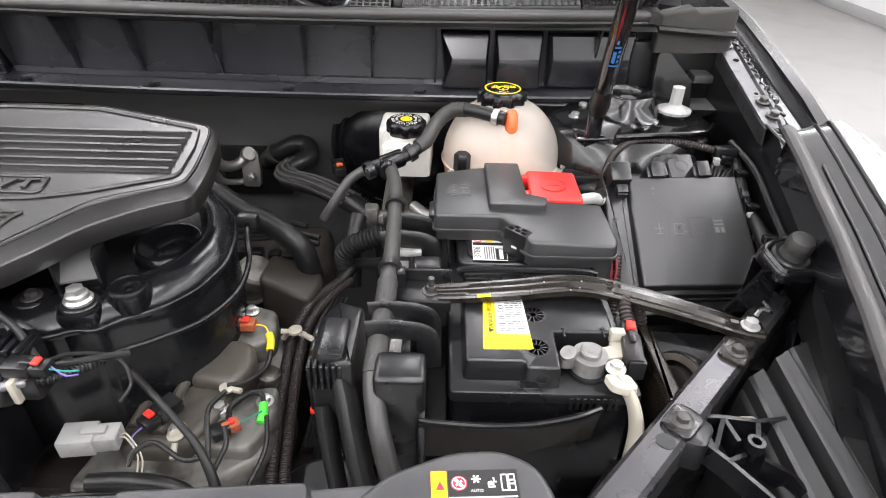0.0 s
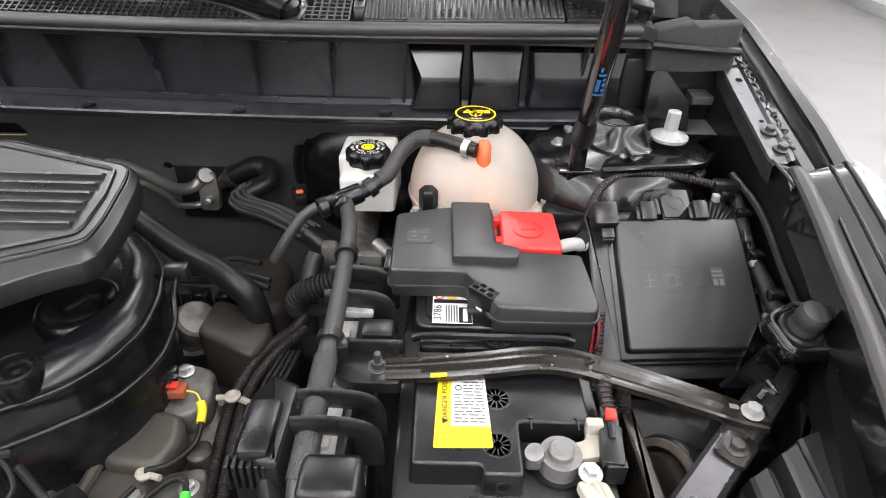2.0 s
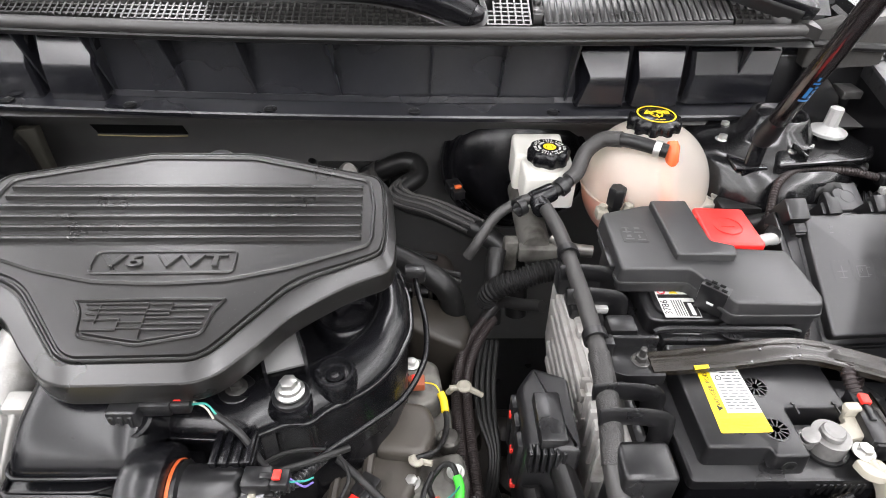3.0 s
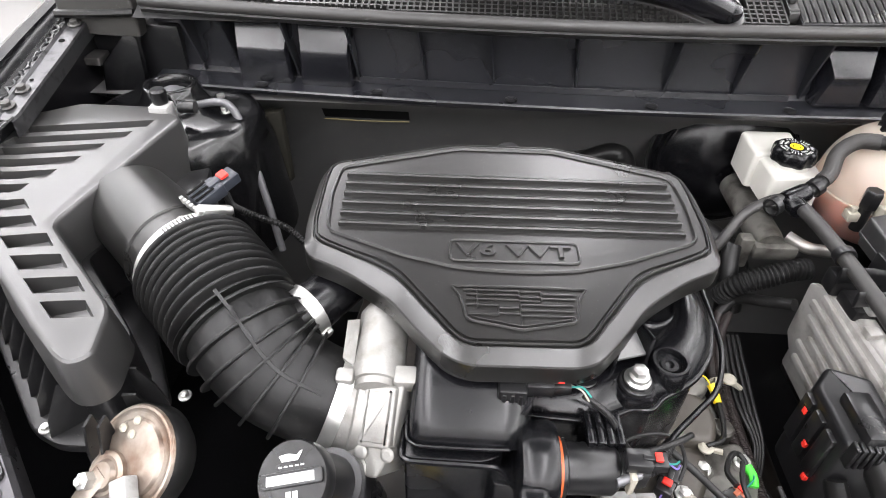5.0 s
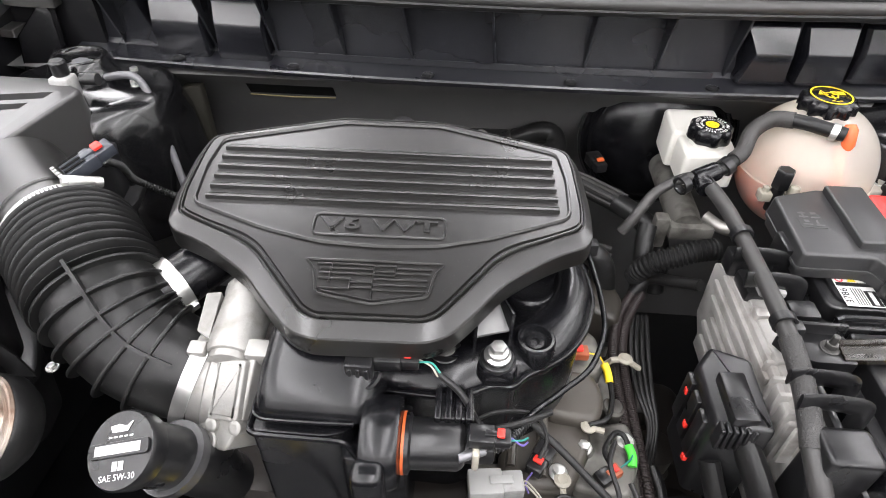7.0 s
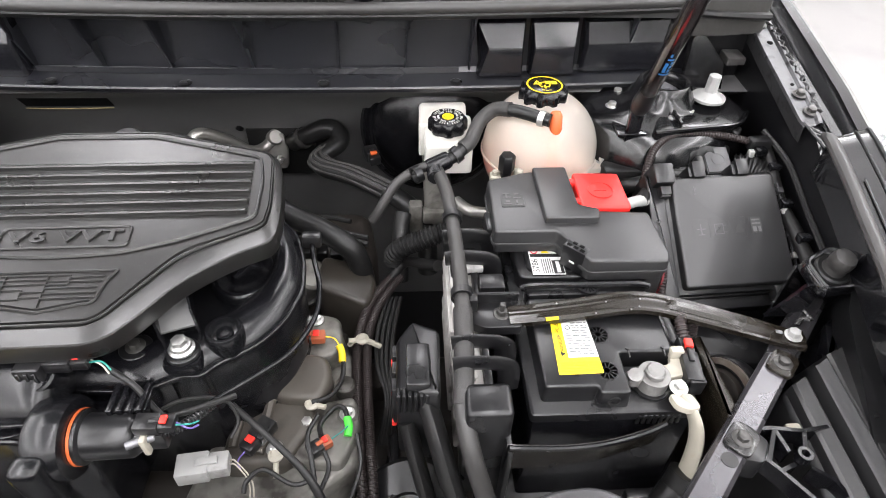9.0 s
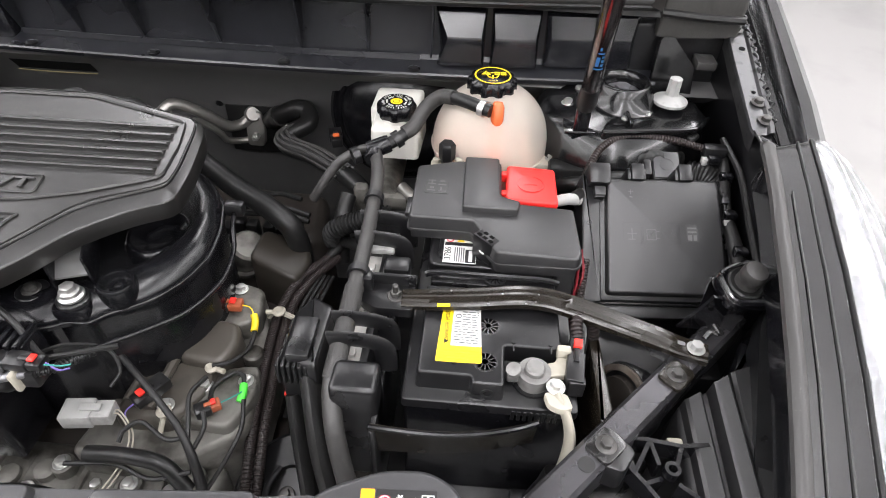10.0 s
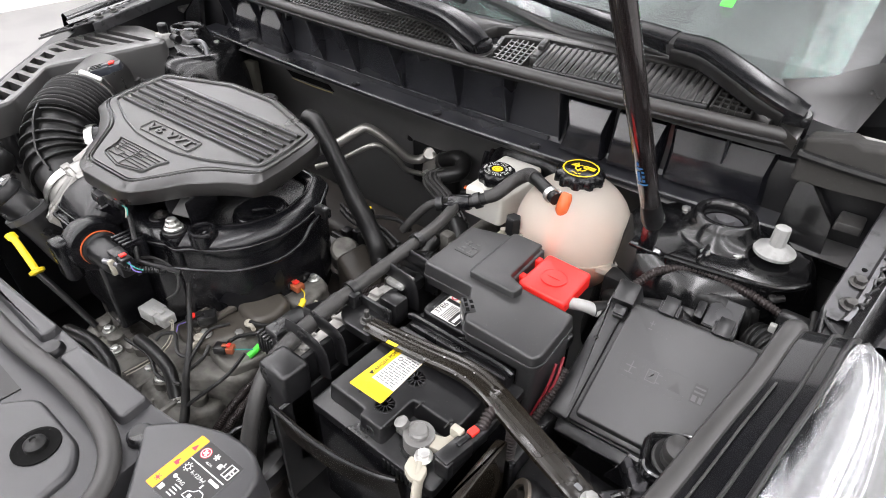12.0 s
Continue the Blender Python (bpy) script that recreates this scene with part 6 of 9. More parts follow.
def build_hold_down():
    t = thing("hold_down_bar", (0.48, 0.66, 0.95), "glossy olive black steel battery hold-down bar", "bar")
    pts = [(0.327, 0.664, 0.9565), (0.36, 0.665, 0.958), (0.41, 0.668, 0.9605), (0.455, 0.672, 0.963), (0.487, 0.670, 0.9625), (0.52, 0.661, 0.960), (0.56, 0.648, 0.956), (0.60, 0.637, 0.9495), (0.628, 0.630, 0.9435), (0.650, 0.624, 0.9425)]
    path = spline([(x, y + 0.004 + 0.024 * (x - 0.327), z) for x, y, z in pts], 6)
    rows = []
    k = len(path)
    for i, p in enumerate(path):
        tan = (path[min(i + 1, k - 1)] - path[max(i - 1, 0)])
        s = Vector((-tan.y, tan.x, 0)).normalized()
        f = i / (k - 1)
        w = 0.0125 + 0.002 * math.sin(math.pi * f)
        h = 0.004 if 0.5 < f < 0.85 else 0.0015
        rows.append([p + s * a + Vector((0, 0, b)) for a, b in ((-w, -0.007), (-w, -0.001), (-w + 0.002, 0.0005), (-w * 0.45, 0.0), (-w * 0.25, h), (w * 0.25, h), (w * 0.45, 0.0), (w - 0.002, 0.0005), (w, -0.001), (w, -0.007), (w - 0.002, -0.007), (w - 0.003, -0.002), (-w + 0.003, -0.002), (-w + 0.002, -0.007))])
    part("bar", loft(rows), BROWNBAR, t, smooth=35)
    part("end_bolt", hexa(0.0065, 0.008, washer=0.0095), GREYCON, t, "pale plated bolt", m=frame_to((0.6375, 0.6390, 0.944), (0, 0, 1)))
    part("slot_mark", slab([(0.612, 0.643), (0.626, 0.639), (0.627, 0.644), (0.613, 0.648)], 0.9468, 0.9472, 0.0001, 1, 0.002), GREYMETAL, t)
    for x, y in ((0.46, 0.664), (0.474, 0.679), (0.47, 0.668), (0.38, 0.675), (0.42, 0.66), (0.435, 0.676)):
        part("punch_mark", lathe([(0.0011, 0), (0.0011, 0.0006)], 8, Matrix.Translation((x, y, 0.9645))), GREYMETAL, t)
    part("label_scrap", slab([(0.366, 0.655), (0.38, 0.657), (0.38, 0.661), (0.366, 0.66)], 0.9590, 0.9596, 0.0001, 1), LYELLOW, t)
    b = thing("hold_down_bracket", (0.31, 0.675, 0.95), "black plastic bracket with stud nut beside the battery", "bracket")
    part("plate", slab([(0.272, 0.683), (0.285, 0.66), (0.30, 0.652), (0.34, 0.652), (0.341, 0.690), (0.30, 0.692)], 0.942, 0.954, 0.002, 2, 0.004), BLACK, b)
    part("wall", box(0.29, 0.341, 0.688, 0.693, 0.945, 0.967, 0.0015), BLACK, b)
    part("ear", box(0.276, 0.294, 0.675, 0.69, 0.95, 0.972, 0.003), BLACK, b)
    put_mesh("nut", STUD_DARK, frame_to((0.320, 0.671, 0.954), (0, 0, 1)), b)


def build_tray():
    t = thing("battery_tray", (0.42, 0.6, 0.72), "black plastic battery tray with curved front edge", "tray")
    top = [(0.312, 0.528, 0.925), (0.33, 0.529, 0.921), (0.37, 0.53, 0.917), (0.41, 0.535, 0.914), (0.45, 0.545, 0.913), (0.475, 0.552, 0.918)]
    path = spline(top, 6)
    part("front_wall", loft([[p, p + Vector((0, 0.004, 0)), Vector((p.x, p.y + 0.012, 0.868)), Vector((p.x, p.y + 0.008, 0.868))] for p in path]), BROWNBAR, t, "olive black curved guard plate")
    part("front_lip", sweep(path, 0.0028, 8), SATIN, t)
    part("floor_pan", box(0.30, 0.53, 0.53, 0.85, 0.735, 0.755, 0.004), BLACK, t)
    part("side_wall", box(0.312, 0.318, 0.528, 0.70, 0.72, 0.915, 0.002), BLACK, t)
    part("right_wall", slab([(0.529, 0.645), (0.541, 0.650), (0.544, 0.562), (0.531, 0.546)], 0.78, 0.936, 0.003, 2, 0.003), BROWNBAR, t, "olive black upright guard plate")
    part("foot_rib", box(0.46, 0.545, 0.535, 0.55, 0.74, 0.79, 0.004), BLACK, t)


def build_battery_cover():
    t = thing("battery_cover", (0.42, 0.8, 0.95), "dark grey plastic battery terminal cover", "cover")
    o = [(0.322, 0.774), (0.398, 0.774), (0.411, 0.750), (0.4265, 0.7225), (0.518, 0.7235), (0.5235, 0.736), (0.5195, 0.811), (0.432, 0.812), (0.431, 0.893), (0.376, 0.891), (0.323, 0.874)]
    lift = lambda x, y: 0.035 * (y - 0.79) - 0.04 * max(0.0, x - 0.43)
    part("shell", slab(o, 0.9655, 0.985, 0.0035, 3, 0.005, 4, top=lift, draft=0.0015), FUSELID, t, smooth=32)
    base = round_poly(o, 0.007, 4)
    part("lower_shell", slab(inset(base, 0.0015), 0.950, 0.967, 0.002, 2), FUSELID, t)
    part("seam_lip", slab(inset(base, -0.0028), 0.9625, 0.9665, 0.0012, 2), FUSELID, t)
    part("front_leg", slab([(0.497, 0.725), (0.520, 0.726), (0.524, 0.80), (0.50, 0.80)], 0.86, 0.96, 0.004, 2, 0.006), FUSELID, t)
    # raised L-shaped channel
    part("channel", slab([(0.3835, 0.889), (0.3845, 0.787), (0.4505, 0.787), (0.4535, 0.8035), (0.4295, 0.812), (0.4275, 0.8895)], 0.97, 0.9945, 0.0028, 3, 0.0035, 3, top=lambda x, y: 0.03 * (y - 0.8)), FUSELID, t, smooth=32)
    # clip at the front notch
    cm = Matrix.Translation((0.4155, 0.7465, 0.0)) @ Matrix.Rotation(-0.75, 4, "Z")
    clip = part("clip_frame", box(-0.0145, 0.0145, -0.008, 0.006, 0.952, 0.9835, 0.001, m=cm), BLACK, t, "black lock clip with square slots")
    for u, v in ((-0.0085, -0.0035), (0.0, -0.0035), (0.0085, -0.0035), (-0.0045, 0.003), (0.0045, 0.003)):
        part("slot", box(u - 0.0028, u + 0.0028, v - 0.002, v + 0.002, 0.9834, 0.984, 0, m=cm), VOID, clip)
    part("clip_mark", box(-0.003, 0.004, -0.0085, -0.0078, 0.963, 0.9655, 0, m=cm), LWHITE, clip)
    part("side_clip", box(0.315, 0.3235, 0.79, 0.825, 0.948, 0.974, 0.002), BLACK, t)
    pic = part("picture_field", slab([(0.336, 0.818), (0.365, 0.818), (0.365, 0.848), (0.336, 0.848)], 0.9845, 0.9868, 0.0003, 1, 0.002), FAINT, t)
    part("picture_marks", join(*[box(a, b, c, d, 0.9869, 0.9873, 0) for a, b, c, d in ((0.339, 0.349, 0.836, 0.838), (0.3395, 0.348, 0.843, 0.845), (0.343, 0.345, 0.835, 0.846), (0.352, 0.362, 0.835, 0.837), (0.354, 0.36, 0.842, 0.846), (0.339, 0.349, 0.822, 0.824), (0.342, 0.347, 0.827, 0.831), (0.353, 0.362, 0.821, 0.823), (0.355, 0.357, 0.824, 0.831))]), MARK, pic)
    part("tick", box(0.466, 0.476, 0.768, 0.7695, 0.981, 0.9818, 0), FAINT, t)
    r = thing("terminal_cap", (0.465, 0.85, 0.96), "bright red plastic positive terminal cap", "cap")
    part("lid", slab([(0.436, 0.818), (0.502, 0.819), (0.501, 0.890), (0.438, 0.890)], 0.968, 0.985, 0.004, 4, 0.006, top=lambda x, y: 0.04 * (y - 0.84) - 0.03 * (x - 0.46)), RED, r, smooth=50)
    part("hinge_tab", box(0.431, 0.438, 0.828, 0.838, 0.974, 0.985, 0.001), RED, r)
    part("hinge_tab", box(0.431, 0.438, 0.866, 0.876, 0.976, 0.987, 0.001), RED, r)
    part("moulded_sign", join(ring_bm(0.016, 0.0168, 0.9845, 0.9858, 32), box(-0.008, 0.008, -0.0008, 0.0008, 0.9845, 0.9856, 0)), RED, r, m=Matrix.Translation((0.468, 0.852, 0.0005)))
    part("white_sleeve", tube([(0.50, 0.838, 0.972), (0.518, 0.845, 0.972), (0.532, 0.853, 0.966)], 0.0075, 12, 5), GREYCON, r, "white taped cable sleeve")
    part("cable", tube([(0.525, 0.85, 0.968), (0.545, 0.875, 0.965), (0.575, 0.905, 0.965), (0.61, 0.915, 0.96), (0.65, 0.90, 0.94)], 0.0095, 12), WIRE, r)
    c = thing("positive_cable", (0.525, 0.74, 0.9), "thin red cables beside the battery cover", "cable")
    part("red_wire", tube([(0.531, 0.775, 0.95), (0.535, 0.755, 0.93), (0.53, 0.74, 0.90), (0.525, 0.73, 0.86)], 0.0018, 8), CRIMSON, c)
    part("red_wire", tube([(0.528, 0.765, 0.945), (0.529, 0.75, 0.92), (0.524, 0.735, 0.89), (0.52, 0.725, 0.86)], 0.0018, 8), CRIMSON, c)
    part("black_loom", ringed([(0.538, 0.77, 0.94), (0.535, 0.745, 0.91), (0.53, 0.72, 0.88), (0.53, 0.70, 0.84)], 0.005, 0.004, 0.0006), CONDUIT, c)


FUSE = frame_to((0.638, 0.812, 0.951), (0.0, -0.54, 0.842), (1, 0.06, 0))


def build_fuse_box():
    t = thing("fuse_box", (0.63, 0.8, 0.85), "black plastic fuse box with smooth grey lid", "fuse box")
    part("base", box(-0.082, 0.086, -0.085, 0.085, -0.13, -0.022, 0.004, m=FUSE), BLACK, t)
    part("rim", slab([(-0.084, -0.082), (0.079, -0.082), (0.079, 0.076), (-0.082, 0.076)], -0.03, -0.010, 0.003, 2, 0.006), BLACK, t, m=FUSE)
    lid = part("lid", slab([(-0.074, -0.075), (0.071, -0.075), (0.071, 0.073), (-0.069, 0.073)], -0.022, 0.002, 0.0035, 4, 0.005, draft=0.002), FUSELID, t, "smooth charcoal lid with faint pictograms", m=FUSE)
    for k in range(3):
        x0, x1, y0, y1 = -0.052 + 0.0245 * k, -0.0295 + 0.0245 * k, -0.0125, 0.0150
        part("pictogram_frame", bars([(x0, x1, y0, y0 + 0.0006), (x0, x1, y1 - 0.0006, y1), (x0, x0 + 0.0006, y0, y1), (x1 - 0.0006, x1, y0, y1)], 0.0002), FAINT, lid, m=FUSE @ Matrix.Translation((0, 0, 0.002)))
    part("hand_sign", bars([(-0.047, -0.035, 0.0005, 0.0016), (-0.0415, -0.0403, -0.006, 0.008), (-0.046, -0.037, -0.007, -0.006)], 0.0002), MARK, lid, m=FUSE @ Matrix.Translation((0, 0, 0.002)))
    part("battery_sign", bars([(-0.023, -0.011, -0.007, -0.0062), (-0.023, -0.011, 0.0062, 0.007), (-0.023, -0.0222, -0.007, 0.007), (-0.0118, -0.011, -0.007, 0.007), (-0.011, -0.007, -0.005, -0.0042), (-0.011, -0.007, 0.0042, 0.005)], 0.0002), MARK, lid, m=FUSE @ Matrix.Translation((0, 0, 0.002)))
    part("bolt_sign", loft([[Vector((-0.017 + x, y, z)) for x, y in ((-0.0025, -0.0005), (0.0005, 0.001), (-0.0005, 0.003), (0.0015, 0.004), (-0.0045, -0.005), (-0.0025, -0.002))] for z in (0.002, 0.0023)]), MARK, lid, m=FUSE)
    part("triangle_sign", loft([[Vector((0.0095 + x, y, z)) for x, y in ((-0.007, -0.006), (0.007, -0.006), (0.0, 0.007))] for z in (0.002, 0.0022)]), FAINT, lid, m=FUSE)
    part("sticker", slab([(0.026, -0.008), (0.040, -0.008), (0.040, 0.014), (0.026, 0.014)], 0.002, 0.0024, 0.0001, 1), FAINT, lid, m=FUSE)
    part("sticker_print", bars([(0.0275, 0.0325, -0.0065, 0.0005), (0.0345, 0.0385, -0.0065, 0.0005), (0.0275, 0.0385, 0.0035, 0.0055), (0.0275, 0.0385, 0.0085, 0.0105)], 0.0002), MARK, lid, m=FUSE @ Matrix.Translation((0, 0, 0.0024)))
    part("plus_mark", bars([(-0.043, -0.037, 0.056, 0.0568), (-0.0404, -0.0396, 0.053, 0.060), (-0.042, -0.038, 0.049, 0.0498)], 0.0002), MARK, lid, m=FUSE @ Matrix.Translation((0, 0, 0.002)))
    # left rail with clip tower
    part("left_rail", slab([(-0.106, -0.085), (-0.080, -0.085), (-0.076, 0.065), (-0.098, 0.085)], -0.06, -0.006, 0.003, 2, 0.004), BLACK, t, m=FUSE)
    part("clip_tower", join(box(-0.093, -0.066, 0.064, 0.092, -0.05, 0.012, 0.003, m=FUSE), box(-0.086, -0.072, 0.05, 0.062, -0.02, 0.006, 0.001, m=FUSE)), BLACK, t)
    part("clip_window", box(-0.085, -0.073, 0.048, 0.0505, -0.012, 0.003, 0, m=FUSE), LBLACK, t)
    for x in (-0.03, 0.03):
        part("rear_latch", join(box(x - 0.012, x + 0.012, 0.074, 0.09, -0.03, 0.0, 0.002, m=FUSE), box(x - 0.008, x + 0.008, 0.072, 0.094, -0.006, 0.006, 0.001, m=FUSE)), BLACK, t)
    part("hinge_bar", box(0.0805, 0.0835, -0.082, 0.062, -0.012, -0.008, 0.001, m=FUSE), GREYP, t)
    part("side_wall", box(0.0855, 0.0875, -0.03, 0.055, -0.05, -0.010, 0.001, m=FUSE), BLACK, t)
    for k in range(5):
        y = -0.070 + 0.030 * k
        part("side_clip", box(0.0775, 0.0865, y - 0.0035, y + 0.0045, -0.014, -0.0045, 0.0012, 2, m=FUSE), GREYCON if k % 2 else GREYP, t)
    part("front_lip", box(-0.095, 0.084, -0.1, -0.08, -0.07, -0.028, 0.003, m=FUSE), BLACK, t)
    part("front_latch", box(0.045, 0.064, -0.094, -0.076, -0.024, -0.006, 0.002, m=FUSE), BLACK, t)
    r = thing("relay_box", (0.64, 0.935, 0.955), "small square black relay box behind the fuse box", "relay")
    rm = frame_to((0.6535, 0.925, 0.980), (0.0, -0.42, 0.9), (1, 0.05, 0))
    part("case", box(-0.019, 0.019, -0.0215, 0.0215, -0.05, 0.002, 0.002, m=rm), BLACK, r)
    part("top", box(-0.0175, 0.0175, -0.020, 0.020, 0.001, 0.004, 0.001, m=rm), GREYP, r)
    part("dimple", ring_bm(0.0085, 0.0092, 0.0039, 0.0044, 24), FAINT, r, m=rm)
    part("clip", join(box(-0.03, -0.02, -0.016, 0.008, -0.03, 0.004, 0.002, m=rm), box(-0.05, -0.03, -0.012, 0.012, -0.035, -0.012, 0.003, m=rm)), BLACK, r)


def build_coolant_tank():
    t = thing("coolant_tank", (0.416, 1.0, 0.88), "milky round coolant tank with orange coolant", "coolant tank")
    prof = []
    for i in range(27):
        a = -1.15 + (1.15 + 1.12) * i / 26
        prof.append((0.0845 * math.cos(a) ** 0.92, 0.957 + 0.088 * math.sin(a)))
    prof = [(0.02, prof[0][1]), *prof, (0.03, 1.04), (0.024, 1.041)]
    m = Matrix.Translation((0.416, 0.998, 0))
    part("shell", lathe(prof, 56, m), TANK, t, smooth=70)
    part("seam", lathe([(0.0835, 0.9515), (0.0868, 0.9525), (0.0868, 0.9545), (0.0835, 0.9555)], 56, m), TANK, t)
    cp = [(0.004, 0.882)]
    for i in range(12):
        a = -1.1 + 0.85 * i / 11
        cp.append((0.0836 * math.cos(a) ** 0.92, 0.957 + 0.087 * math.sin(a)))
    part("coolant", lathe(cp, 40, m), COOLANT, t, "orange coolant low in the tank")
    part("inner_tube", tube([(0.421, 0.955, 1.012), (0.422, 0.93, 0.97), (0.422, 0.935, 0.92)], 0.008, 12, 6), COOLANT, t)
    part("orange_port", sweep([Vector((0.421, 0.953, 1.043)), Vector((0.421, 0.949, 1.038)), Vector((0.421, 0.942, 1.022)), Vector((0.421, 0.942, 1.012))], lambda s, f: 0.0088 if 0.1 < f < 0.9 else 0.006, 16), ORANGE, t, "orange hose port")
    lug = part("fixing_lug", slab([(0.478, 0.945), (0.515, 0.95), (0.518, 0.982), (0.48, 0.99)], 0.945, 0.953, 0.002, 2, 0.008), TANK, t)
    put_mesh("bolt", BOLT_ZINC, frame_to((0.506, 0.966, 0.953), (0, 0, 1)), t)
    seg = 72
    rings = []
    for z, k in ((1.031, 0.9), (1.034, 1.0), (1.049, 1.0), (1.053, 0.97)):
        rings.append([Vector((0.412 + (0.0325 + 0.0022 * math.tanh(3 * math.cos(10 * 2 * math.pi * i / seg))) * k * math.cos(2 * math.pi * i / seg), 1.002 + (0.0325 + 0.0022 * math.tanh(3 * math.cos(10 * 2 * math.pi * i / seg))) * k * math.sin(2 * math.pi * i / seg), z)) for i in range(seg)])
    for r, z in ((0.0275, 1.0555), (0.0265, 1.0565), (0.001, 1.0568)):
        rings.append([Vector((0.412 + r * math.cos(2 * math.pi * i / seg), 1.002 + r * math.sin(2 * math.pi * i / seg), z)) for i in range(seg)])
    cap = part("cap", loft(rings), SATIN, t, "black ribbed cap with yellow symbols", smooth=45)
    mm = Matrix.Translation((0.412, 1.002, 1.0572))
    tri_ = loft([[Vector(p) + Vector((0, 0, z)) for p in ((-0.016, 0.001, 0), (-0.003, 0.001, 0), (-0.0095, 0.0125, 0))] for z in (0, 0.0004)])
    part("yellow_print", join(ring_bm(0.0232, 0.0252, 0, 0.0004, 48), tri_, ring_bm(0.0068, 0.0082, 0, 0.0004, 32), box(-0.006, 0.006, -0.0075, -0.0062, 0, 0.0004, 0), box(-0.0012, 0.0012, -0.011, -0.001, 0, 0.0004, 0)), LYELLOW, cap, "yellow printed symbols", m=mm @ Matrix.Translation((0, 0.0, 0)))
    part("book_print", bars([(0.002, 0.0095, 0.002, 0.0105), (0.0105, 0.018, 0.002, 0.0105)], 0.0004), LYELLOW, cap, m=mm)
    part("book_lines", bars([(0.0035, 0.008, 0.004, 0.0046), (0.0035, 0.008, 0.0065, 0.0071), (0.012, 0.0165, 0.004, 0.0046), (0.012, 0.0165, 0.0065, 0.0071)], 0.0002), LBLACK, cap, m=mm @ Matrix.Translation((0, 0, 0.0005)))
    part("wave_print", bars([(-0.006, -0.002, -0.0165, -0.0152), (-0.001, 0.003, -0.018, -0.0168), (0.004, 0.007, -0.0165, -0.0152)], 0.0004), LYELLOW, cap, m=mm)
    part("hot_mark", bars([(-0.0101, -0.0089, 0.0045, 0.0095), (-0.0101, -0.0089, 0.0022, 0.0035)], 0.0003), LBLACK, cap, m=mm @ Matrix.Translation((0, 0, 0.0004)))
    # plug pair in front of the tank
    p = thing("level_sensor", (0.357, 0.93, 0.95), "black hexagon level plug with cream sockets", "sensor")
    part("hex_cap", lathe([(0.0105, 0.965), (0.0115, 0.968), (0.0115, 0.988), (0.0095, 0.991)], 6, Matrix.Translation((0.357, 0.928, 0))), BLACK, p)
    part("stem", lathe([(0.008, 0.93), (0.008, 0.968)], 16, Matrix.Translation((0.357, 0.928, 0))), BLACK, p)
    part("cream_socket", join(lathe([(0.0065, 0.94), (0.0075, 0.962), (0.006, 0.968), (0.003, 0.97)], 14, Matrix.Translation((0.375, 0.925, 0))), box(0.335, 0.35, 0.92, 0.936, 0.945, 0.958, 0.002), lathe([(0.0045, 0.958), (0.0045, 0.964)], 10, Matrix.Translation((0.342, 0.928, 0)))), CREAM, p)


